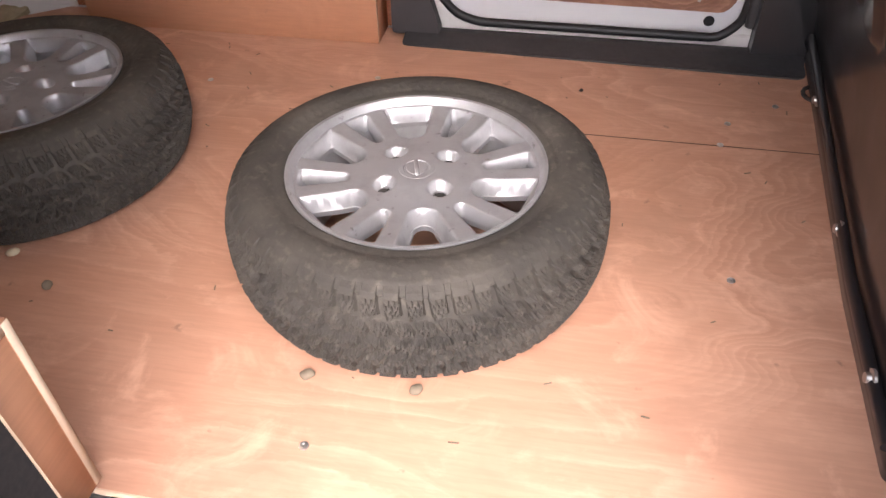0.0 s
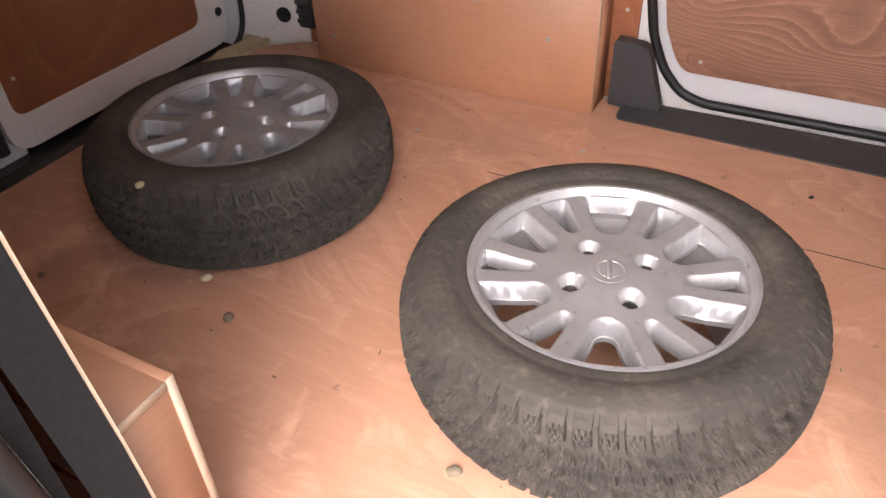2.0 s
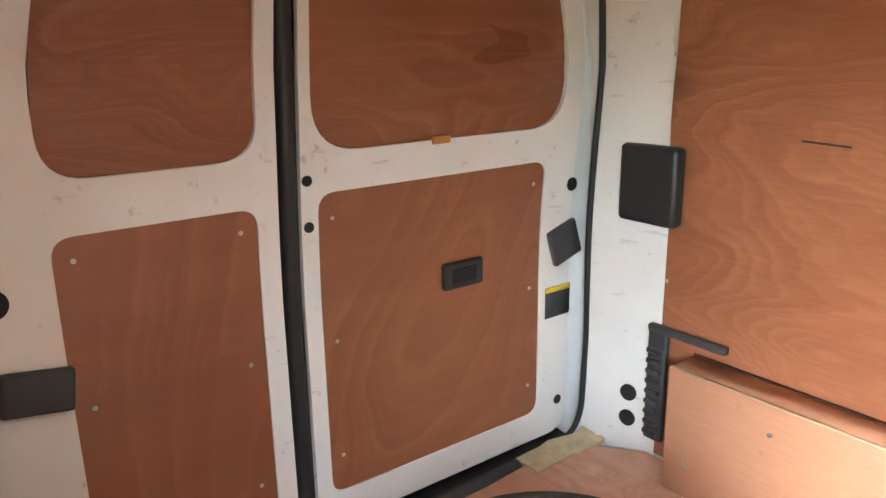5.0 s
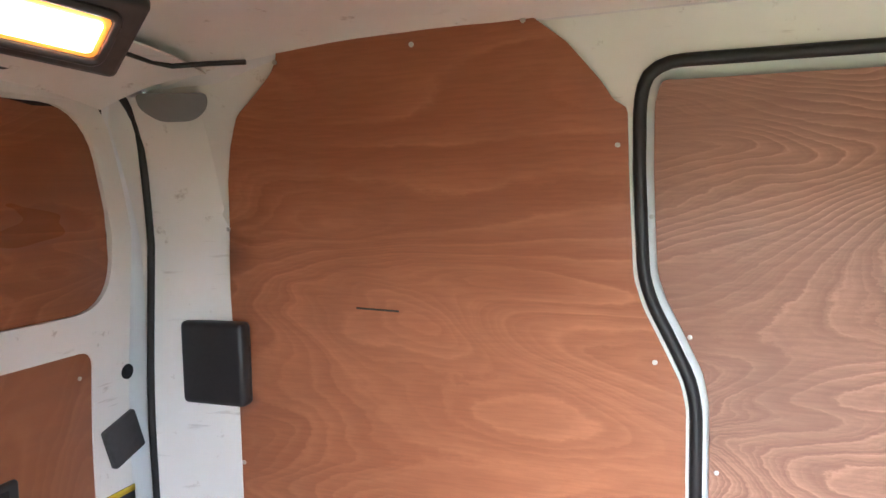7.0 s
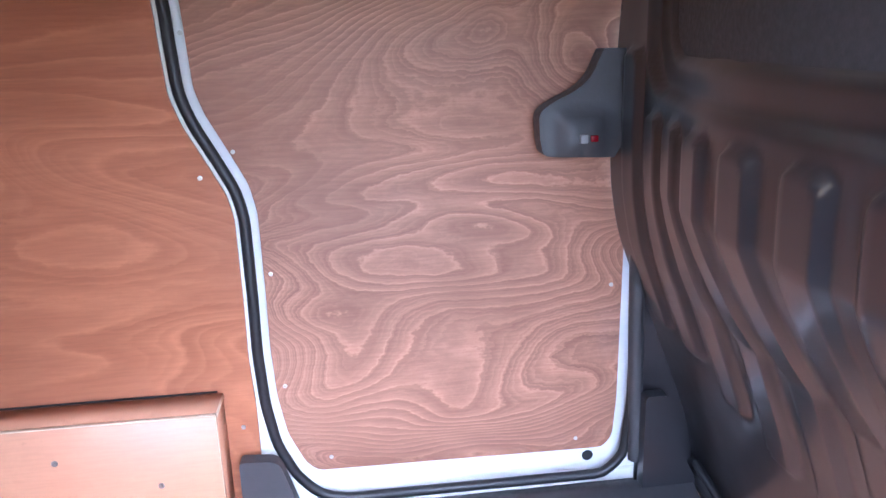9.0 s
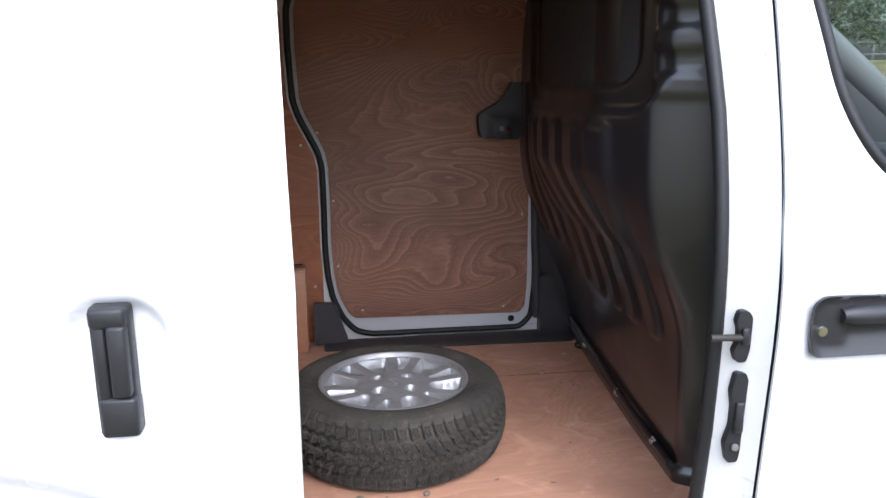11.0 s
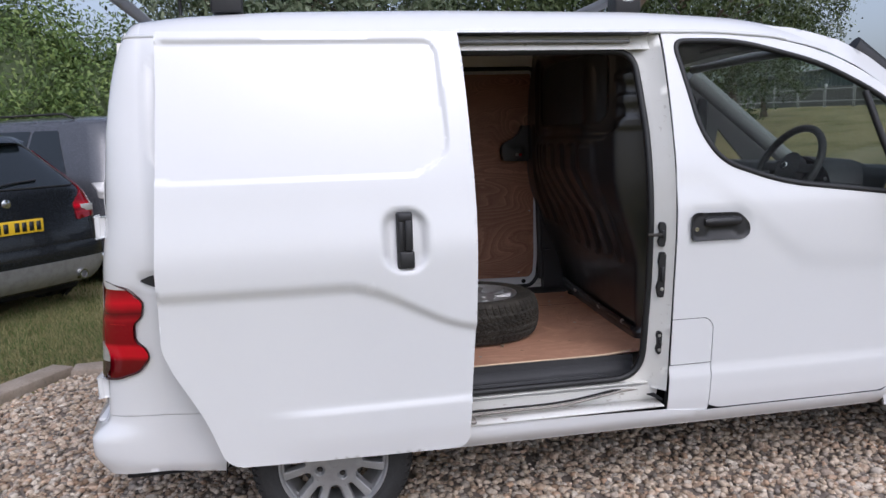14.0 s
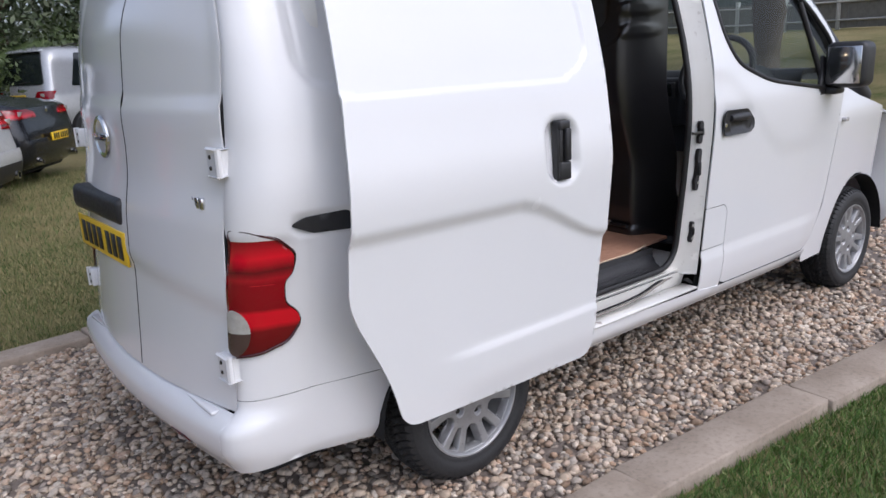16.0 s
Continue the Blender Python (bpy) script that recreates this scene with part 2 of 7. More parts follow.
c = ramp(nt, level, [(0.02, (0.10, 0.001, 0.004)), (0.20, (0.16, 0.0015, 0.006)), (0.25, BRIGHT), (0.35, BRIGHT), (0.38, DEEP), (0.58, DEEP), (0.62, (0.30, 0.003, 0.010)), (0.68, (0.10, 0.001, 0.005)), (0.78, BRIGHT), (0.88, (0.30, 0.003, 0.010)), (0.93, DEEP)])
nt.links.new(c, p.inputs["Base Color"])
RED = m
CLEAR = plain("clear_lamp_lens", (0.62, 0.60, 0.58), 0.12, 0.35, 0.8, vary=0.35, scale=60)
CHROME = plain("chrome", (0.72, 0.72, 0.73), 0.12, 1.0, vary=0.1)
PLATE = plain("yellow_plate", (0.80, 0.52, 0.02), 0.4, vary=0.05)
INK = plain("black_ink", (0.015, 0.015, 0.015), 0.5)
YELLOW = plain("yellow_print", (0.75, 0.55, 0.03), 0.5)
GLASS_SIDE = pane("faintly_green_window_glass", (0.80, 0.86, 0.83))
GLASS_DARK = plain("dark_car_glass", (0.012, 0.016, 0.018), 0.05, 0.0, 0.5, vary=0.2)
DASH = plain("dark_grey_dashboard", (0.035, 0.036, 0.040), 0.6, vary=0.2, bumps=0.2)
LINER = plain("grey_pillar_trim", (0.15, 0.152, 0.15), 0.7, vary=0.1)
STONE = plain("small_brown_stone", (0.20, 0.16, 0.11), 0.9, vary=0.5, scale=60)
LAMP_GLOW = glow("warm_lamp_diffuser", (1.0, 0.33, 0.035), 0.034)
LAMP_CORE = glow("bright_lamp_core", (1.0, 0.80, 0.55), 1.0)

# ---------------------------------------------------------------- building helpers
from mathutils.geometry import delaunay_2d_cdt


def link(name, bm, mat, parent=None, label="", smooth=True):
    me = bpy.data.meshes.new(name)
    bm.normal_update()
    bm.to_mesh(me)
    bm.free()
    for m in mat if isinstance(mat, (list, tuple)) else (mat,):
        me.materials.append(m)
    if smooth:
        me.polygons.foreach_set("use_smooth", [True] * len(me.polygons))
    ob = new(name, me)
    if parent is not None:
        ob.parent = parent
    if label:
        ob["label"] = label
    return ob


def part(name, bm, mat, parent, label="", smooth=True):
    return link(name, bm, mat, parent, label, smooth)


def thing(name, label, category, m=None, group="", kind=""):
    ob = new(name)
    ob.empty_display_size = 0.05
    if m is not None:
        ob.matrix_world = m
    return tagged(ob, label, category, group, kind)


def sharpen(bm, angle=35):
    for e in bm.edges:
        if len(e.link_faces) == 2 and e.calc_face_angle(0) > radians(angle):
            e.smooth = False
    return bm


def box(a, b, bevel=0.0, seg=2, m=None):
    bm = bmesh.new()
    bmesh.ops.create_cube(bm, size=1)
    for v in bm.verts:
        v.co = Vector([(a[i] + b[i]) / 2 + v.co[i] * (b[i] - a[i]) for i in range(3)])
    if bevel:
        bmesh.ops.bevel(bm, geom=bm.edges[:], offset=bevel, segments=seg, profile=0.5, affect="EDGES")
    if m is not None:
        bmesh.ops.transform(bm, matrix=m, verts=bm.verts)
    return sharpen(bm, 50)


def tube(points, r, seg=8, closed=False, flat=1.0, up=(0, 0, 1)):
    """A round bar along points."""
    bm, rings = bmesh.new(), []
    pts = [Vector(p) for p in points]
    n = len(pts)
    for i, p in enumerate(pts):
        a = pts[(i - 1) % n] if closed or i else pts[0]
        b = pts[(i + 1) % n] if closed or i < n - 1 else pts[-1]
        d = (b - a).normalized()
        side = d.cross(Vector(up))
        side = side.normalized() if side.length > 1e-4 else d.cross(Vector((1, 0, 0))).normalized()
        top = side.cross(d)
        rr = r[i] if isinstance(r, (list, tuple)) else r
        rings.append([bm.verts.new(p + side * rr * math.cos(k * math.tau / seg) + top * rr * flat * math.sin(k * math.tau / seg)) for k in range(seg)])
    for i in range(n if closed else n - 1):
        for k in range(seg):
            bm.faces.new((rings[i][k], rings[i][(k + 1) % seg], rings[(i + 1) % n][(k + 1) % seg], rings[(i + 1) % n][k]))
    if not closed:
        bm.faces.new(rings[0][::-1])
        bm.faces.new(rings[-1])
    bmesh.ops.recalc_face_normals(bm, faces=bm.faces)
    return sharpen(bm, 60)


def lathe(profile, seg=64, axis="Z"):
    """A turned form: profile of (radius, height)."""
    bm, rings = bmesh.new(), []
    for r, h in profile:
        if r < 1e-5:
            rings.append([bm.verts.new((0, 0, h))])
        else:
            rings.append([bm.verts.new((r * math.cos(k * math.tau / seg), r * math.sin(k * math.tau / seg), h)) for k in range(seg)])
    for a, b in zip(rings, rings[1:]):
        for k in range(seg):
            j = (k + 1) % seg
            if len(a) == 1 and len(b) == 1:
                continue
            f = (a[0], b[j], b[k]) if len(a) == 1 else (a[k], a[j], b[0]) if len(b) == 1 else (a[k], a[j], b[j], b[k])
            bm.faces.new(f)
    bmesh.ops.recalc_face_normals(bm, faces=bm.faces)
    return sharpen(bm, 40)


def rounded(pts, radii, seg=6):
    """A polygon with its corners rounded."""
    out, n = [], len(pts)
    radii = radii if isinstance(radii, (list, tuple)) else [radii] * n
    for i in range(n):
        p, a, b = (Vector(pts[j % n]) for j in (i, i - 1, i + 1))
        r = radii[i]
        da, db = (a - p), (b - p)
        cut = min(r, da.length * 0.49, db.length * 0.49)
        if cut < 1e-4:
            out.append(tuple(p))
            continue
        s, e = p + da.normalized() * cut, p + db.normalized() * cut
        for k in range(seg + 1):
            t = k / seg
            out.append(tuple(s * (1 - t) ** 2 + p * 2 * t * (1 - t) + e * t * t))
    return out


def rect(x0, y0, x1, y1, r=0.0, seg=6):
    return rounded([(x0, y0), (x1, y0), (x1, y1), (x0, y1)], r, seg) if r else [(x0, y0), (x1, y0), (x1, y1), (x0, y1)]


def dense(poly, step=0.06):
    out = []
    for a, b in zip(poly, [*poly[1:], poly[0]]):
        n = max(1, int(math.dist(a, b) / step))
        out += [(a[0] + (b[0] - a[0]) * k / n, a[1] + (b[1] - a[1]) * k / n) for k in range(n)]
    return out


def within(pts, poly):
    x, y = pts[:, 0], pts[:, 1]
    ok = np.zeros(len(pts), bool)
    p = np.array(poly)
    for (x0, y0), (x1, y1) in zip(p, np.roll(p, -1, 0)):
        if y0 == y1:
            continue
        c = (y0 > y) != (y1 > y)
        ok ^= c & (x < (x1 - x0) * (y - y0) / (y1 - y0) + x0)
    return ok


def sheet(outline, fn, holes=(), step=0.03, thick=0.0, inward=(0, 1, 0), creases=()):
    """A pressed sheet: a flat outline with holes, meshed, bent by fn(u, v) into the world and given thickness."""
    pts, edges = [], []
    for poly in (outline, *holes):
        dense = []
        for a, b in zip(poly, [*poly[1:], poly[0]]):
            n = max(1, int(math.dist(a, b) / step))
            dense += [(a[0] + (b[0] - a[0]) * k / n, a[1] + (b[1] - a[1]) * k / n) for k in range(n)]
        n0 = len(pts)
        pts += dense
        edges += [(n0 + k, n0 + (k + 1) % len(dense)) for k in range(len(dense))]
    for line in creases:
        n0, run = len(pts), [line[0]]
        for a, b in zip(line, line[1:]):
            n = max(1, int(math.dist(a, b) / step))
            run += [(a[0] + (b[0] - a[0]) * k / n, a[1] + (b[1] - a[1]) * k / n) for k in range(1, n + 1)]
        pts += run
        edges += [(n0 + k, n0 + k + 1) for k in range(len(run) - 1)]
    rim = np.array(pts)
    lo, hi = rim.min(0), rim.max(0)
    gu, gv = np.meshgrid(np.arange(lo[0] + step / 2, hi[0], step), np.arange(lo[1] + step / 2, hi[1], step))
    grid = np.stack([gu.ravel(), gv.ravel()], 1)
    keep = within(grid, outline)
    for h in holes:
        keep &= ~within(grid, h)
    grid = grid[keep]
    near = np.full(len(grid), 9.0)
    for c in range(0, len(rim), 64):
        near = np.minimum(near, np.sqrt(((grid[:, None] - rim[None, c : c + 64]) ** 2).sum(-1)).min(1))
    pts += [tuple(p) for p in grid[near > step * 0.45]]
    vs, es, fs = delaunay_2d_cdt([Vector(p) for p in pts], edges, [], 0, 1e-6)[:3]
    flat = np.array([tuple(v) for v in vs])
    tri = np.array([f for f in fs if len(f) == 3])
    mid = flat[tri].mean(1)
    ok = within(mid, outline)
    for h in holes:
        ok &= ~within(mid, h)
    tri = tri[ok]
    bm = bmesh.new()
    used = {}
    place = {}

    def vert(i):
        if i not in used:
            place[i] = Vector(fn(float(flat[i][0]), float(flat[i][1])))
            used[i] = bm.verts.new(place[i])
        return used[i]

    faces = [bm.faces.new([vert(i) for i in t]) for t in tri]
    if thick:
        inn = Vector(inward).normalized() * thick
        back = {i: bm.verts.new(place[i] + inn) for i in used}
        count = {}
        for t in tri:
            for a, b in ((t[0], t[1]), (t[1], t[2]), (t[2], t[0])):
                count[(a, b)] = 1
        for t in tri:
            bm.faces.new([back[i] for i in t[::-1]])
        for a, b in count:
            if (b, a) not in count:
                bm.faces.new((used[b], used[a], back[a], back[b]))
                e = bm.edges.get((used[a], used[b]))
                e.smooth = False
                bm.edges.get((back[a], back[b])).smooth = False
    bm.normal_update()
    probe = faces[len(faces) // 2]
    if probe.normal.dot(Vector(inward)) > 0:
        bmesh.ops.reverse_faces(bm, faces=bm.faces)
    return bm


def step01(a, b, v):
    t = min(1.0, max(0.0, (v - a) / (b - a)))
    return t * t * (3 - 2 * t)


def table(pairs, soft=0.05):
    """A smooth curve through pairs, by averaging a straight-line table."""
    xs, ys = zip(*pairs)
    g = np.linspace(xs[0] - 3 * soft, xs[-1] + 3 * soft, 800)
    f = np.interp(g, xs, ys)
    f[g < xs[0]] = ys[0] + (g[g < xs[0]] - xs[0]) * (ys[1] - ys[0]) / (xs[1] - xs[0])
    f[g > xs[-1]] = ys[-1] + (g[g > xs[-1]] - xs[-1]) * (ys[-1] - ys[-2]) / (xs[-1] - xs[-2])
    d = g[1] - g[0]
    k = np.exp(-0.5 * (np.arange(-60, 61) * d / soft) ** 2)
    pad = np.pad(f, 60, mode="reflect", reflect_type="odd")
    f = np.convolve(pad, k / k.sum(), "valid")
    return lambda v: float(np.interp(v, g, f))


def box_sdf(x, z, cx, cz, hx, hz, r):
    qx, qz = abs(x - cx) - hx + r, abs(z - cz) - hz + r
    return math.hypot(max(qx, 0), max(qz, 0)) + min(max(qx, qz), 0) - r


def merge(*bms):
    out = bmesh.new()
    for b in bms:
        me = bpy.data.meshes.new("tmp")
        b.to_mesh(me)
        b.free()
        out.from_mesh(me)
        bpy.data.meshes.remove(me)
    return out


def moved(bm, m):
    bmesh.ops.transform(bm, matrix=m, verts=bm.verts)
    return bm


def screw(parent, p, axis, r=0.0045, name="screw", mat=None):
    """A small dished screw head facing along axis."""
    bm = lathe([(0, 0.0005), (r * 0.45, 0.0012), (r * 0.5, 0.0016), (r, 0.001), (r * 1.05, -0.001)], 10)
    q = Vector((0, 0, 1)).rotation_difference(Vector(axis))
    moved(bm, Matrix.Translation(p) @ q.to_matrix().to_4x4())
    return part(name, bm, mat or STEEL, parent)


def from_arrays(name, verts, faces, mat, smooth=False):
    me = bpy.data.meshes.new(name)
    me.vertices.add(len(verts))
    me.vertices.foreach_set("co", verts.astype(np.float32).ravel())
    k = faces.shape[1]
    me.loops.add(faces.size)
    me.loops.foreach_set("vertex_index", faces.astype(np.int32).ravel())
    me.polygons.add(len(faces))
    me.polygons.foreach_set("loop_start", np.arange(0, faces.size, k, dtype=np.int32))
    me.update(calc_edges=True)
    me.validate()
    if smooth:
        me.polygons.foreach_set("use_smooth", [True] * len(me.polygons))
    me.materials.append(mat)
    return new(name, me)


# ================================================================ the van
van = thing("van", "white panel van with its side door slid open, parked on gravel", "van")
half = table([(0.20, 0.755), (0.30, 0.768), (0.45, 0.785), (0.65, 0.80), (0.85, 0.815), (1.05, 0.832), (1.18, 0.830), (1.30, 0.815), (1.50, 0.768), (1.68, 0.715), (1.76, 0.682), (1.80, 0.655)], 0.05)
rear_x = table([(0.20, 0.735), (0.40, 0.750), (0.60, 0.733), (0.95, 0.707), (1.30, 0.682), (1.58, 0.654), (1.72, 0.628), (1.80, 0.59), (1.86, 0.53)], 0.035)
roof_z = table([(-0.64, 1.826), (-0.55, 1.840), (-0.42, 1.858), (-0.1, 1.874), (0.5, 1.882), (1.2, 1.876), (1.6, 1.848), (1.9, 1.790), (2.1, 1.735), (2.3, 1.65)], 0.03)
drop = table([(0.0, 0.0), (0.3, 0.012), (0.5, 0.022), (0.60, 0.034), (0.66, 0.065), (0.70, 0.120)], 0.025)


edge_z = table([(-0.8, 1.757), (1.45, 1.757), (1.7, 1.738), (1.88, 1.694), (1.96, 1.655)], 0.03)


def side_half(x, z):
    s = half(z)
    if x < 0.1:
        s -= 0.085 * ((0.1 - x) / 0.68) ** 2
    if x > 1.9:
        s -= 0.12 * ((x - 1.9) / 1.4) ** 2
    return s


def inner_half(z):
    """Half width of the flat rear face, inside the rounded corners."""
    return min(0.645, side_half(-0.55, z) - 0.06)


def roof_at(x, y):
    v = min(1.0, abs(y) / side_half(max(x, -0.55), edge_z(x)))
    return roof_z(x) - (roof_z(x) - edge_z(x)) * drop(0.698 * v) / drop(0.698)


def panel_line(d):
    """Edge of the pressed upper panel of a sliding door, drawn in by d."""
    pts = [(0.06, 1.722 - d), (0.905 - d, 1.722 - d), (0.930 - d, 1.36), (0.83 - 0.6 * d, 1.285 + d), (0.06, 1.285 + d)]
    return rounded(pts, [0, 0.045, 0.05, 0.09, 0], 7)


PANEL_OUT = panel_line(0.0)
PANEL_IN = [(-0.1, 1.7160)] + panel_line(0.0059)[1:-1] + [(-0.1, 1.2909)]


def door_relief(x, z):
    """Pressings of a sliding door, outward positive, in the closed door's own plan (0 at its rear edge, about 0.98 long)."""
    d = 0.0
    if within(np.array([(x, z)]), PANEL_IN)[0]:
        d -= 0.009
    zc = 0.938 if x < 0.60 else 0.938 - 0.155 * step01(0.56, 1.02, x) * 1.05
    wid = 0.024 if x < 0.60 else 0.024 - 0.008 * step01(0.6, 1.0, x)
    d += 0.017 * step01(zc - wid, zc + wid, z) - 0.017 * step01(1.00, 1.22, z)
    fade = step01(0.26, 0.46, x)
    d += 0.009 * fade * (1 - step01(0.515, 0.535, z)) * step01(0.33, 0.44, z)
    s = box_sdf(x, z, 0.766, 1.082, 0.078, 0.103, 0.066)
    d -= 0.026 * (1 - step01(-0.026, 0.002, s))
    return d


def corner(u, z, out=0.0):
    """The right flank and rear corner as one wrapped surface; u is x along the flank, and runs on round the corner below -0.55."""
    if u >= -0.55:
        return (u, -side_half(u, z) - out, z)
    a = min(1.0, (-0.55 - u) / 0.22)
    w, xr = side_half(-0.55, z), rear_x(z)
    c, s = math.cos(a * math.pi / 2), math.sin(a * math.pi / 2)
    yc = inner_half(z)
    return (-0.55 - (xr - 0.55) * s - out * s, -(yc + (w - yc) * c) - out * c, z)


def flank_relief(u, z):
    d = -0.011 * (1 - step01(-0.014, 0.002, box_sdf(u, z, 0.06, 1.51, 0.590, 0.200, 0.09)))
    d += 0.012 * step01(0.925, 0.965, z) - 0.012 * step01(1.0, 1.2, z)
    s = box_sdf(u, z, -0.50, 0.972, 0.085, 0.030, 0.028)
    d -= 0.014 * (1 - step01(-0.012, 0.006, s))
    return d


def arch_ring(cx, r=0.345, n=26, z0=0.26):
    return [(cx + r * math.cos(math.pi * k / n), 0.30 + r * math.sin(math.pi * k / n)) for k in range(n + 1)]


# rear flank and corner, above the bumper seam
arch = [(x, z) for x, z in arch_ring(0.0) if z > 0.5105]
arch = [(0.2737, 0.5105)] + arch + [(-0.2737, 0.5105)]
top_line = [(u, 1.757) for u in (0.40, 0.2, 0.0, -0.2, -0.35, -0.45, -0.52, -0.58, -0.64, -0.70, -0.77)]
flank = [(0.40, 0.5105)] + [(x, z) for x, z in arch if x < 0.40] + [(-0.77, 0.5105)] + top_line[::-1]
part("rear_quarter_panel", sheet(flank, lambda u, z: corner(u, z, flank_relief(u, z)), step=0.0125, thick=0.004), PAINT, van)
low = [(-0.77, 0.300), (-0.77, 0.508)] + [(-0.2762, 0.508)] + [(x, z) for x, z in arch_ring(0.0) if x < 0 and 0.31 < z < 0.508] + [(-0.368, 0.285)]
low = rounded(low, [0.03] + [0] * (len(low) - 1))


def bulge(z):
    return 0.056 * step01(0.490, 0.430, z) - 0.040 * (1 - step01(0.28, 0.38, z))


def bumper_side(u, z):
    return corner(u, z, bulge(z) * step01(-0.56, -0.75, u) - 0.02 * (1 - step01(0.28, 0.33, z)) * step01(-0.75, -0.56, u))


bumper = part("rear_bumper", sheet(low, bumper_side, step=0.02, thick=0.004), PAINT, van)


def bumper_rear(y, z):
    return (-(rear_x(z) + 0.05 * (1 - (y / 0.645) ** 2) + bulge(z) + 0.0005), y * inner_half(z) / 0.645, z)


part("bumper_face", sheet(rounded([(-0.645, 0.300), (0.645, 0.300), (0.645, 0.472), (-0.645, 0.472)], [0, 0.05, 0.03, 0]), bumper_rear, step=0.025, thick=0.004, inward=(1, 0, 0)), PAINT, bumper)
part("bumper_step", box((-0.795, -0.58, 0.458), (-0.74, 0.58, 0.470), 0.004), PAINT, bumper)
part("reflector", sheet(rect(-0.425, 0.325, -0.335, 0.352, 0.006), lambda y, z: (bumper_rear(y, z)[0] - 0.003, y, z), step=0.02, thick=0.004, inward=(1, 0, 0)), RED, bumper, "small red reflector")

# tail lamp, wrapped round the corner
lamp_line = rounded([(-0.758, 0.975), (-0.69, 0.972), (-0.615, 0.950), (-0.575, 0.905), (-0.585, 0.855), (-0.605, 0.835), (-0.605, 0.775), (-0.578, 0.745), (-0.572, 0.715), (-0.60, 0.668), (-0.66, 0.645), (-0.758, 0.635)], 0.016, 3)


def lamp_skin(u, z):
    o = 0.006 + 0.012 * abs(math.cos((z - 0.80) * 11)) ** 1.5
    return corner(u, z, o)


lamp = part("tail_lamp", sheet(lamp_line, lamp_skin, step=0.014, thick=0.012), RED, van, "glossy red tail lamp")
ring = [(-0.735 + 0.052 * math.cos(k * math.tau / 24), 0.705 + 0.062 * math.sin(k * math.tau / 24)) for k in range(24)]
ring = [(max(u, -0.766), z) for u, z in ring]
upper = [p for p in ring if p[1] >= 0.7049]
part("clear_lens", sheet([p for p in ring if p[1] >= 0.704], lambda u, z: corner(u, z, 0.019), step=0.015, thick=0.006), CLEAR, lamp, "ribbed clear reversing lens")
part("amber_lens", sheet([p for p in ring if p[1] <= 0.7061], lambda u, z: corner(u, z, 0.019), step=0.015, thick=0.006), plain("smoky_lens", (0.075, 0.045, 0.04), 0.12, 0.0, 0.8, vary=0.3), lamp, "smoky indicator lens")
part("lamp_border", tube([corner(u, z, 0.0085) for u, z in dense(lamp_line, 0.02)], 0.0042, 6, True), plain("dark_red_border", (0.045, 0.002, 0.004), 0.2, 0.0, 0.5), lamp)
for k in range(3):
    z = 0.832 - 0.022 * k
    part("lens_rib", tube([corner(u, z, 0.0145) for u in np.linspace(-0.685, -0.625, 6)], 0.0026, 6), plain("rib_red", (0.50, 0.01, 0.02), 0.15, 0.0, 0.8), lamp)
part("rail_end_trim", sheet(rounded([(-0.585, 0.975), (-0.55, 0.992), (-0.42, 1.0), (-0.42, 0.945), (-0.53, 0.948)], 0.012, 3), lambda u, z: corner(u, z, 0.005), step=0.02, thick=0.004), BLACK, van, "black slide rail end trim")

# rear doors: a wide one and a narrow one
SPLIT = -0.10


def rear_skin(y, z, out=0.0):
    b = 0.078 * (1 - (y / 0.65) ** 2) * (1 - 0.75 * step01(1.45, 1.75, z))
    d = -0.004 * (1 - step01(-0.010, 0.004, box_sdf(abs(y + 0.05), z, 0.0, 1.52, 0.56, 0.235, 0.06)))
    d += 0.006 * step01(1.30, 1.285, z) * step01(1.15, 1.25, z)
    d += 0.014 * step01(0.80, 0.86, z + 0.12 * abs(y)) * (1 - step01(0.95, 1.1, z))
    return (-(rear_x(z) + b + d + out), y * inner_half(z) / 0.645, z)


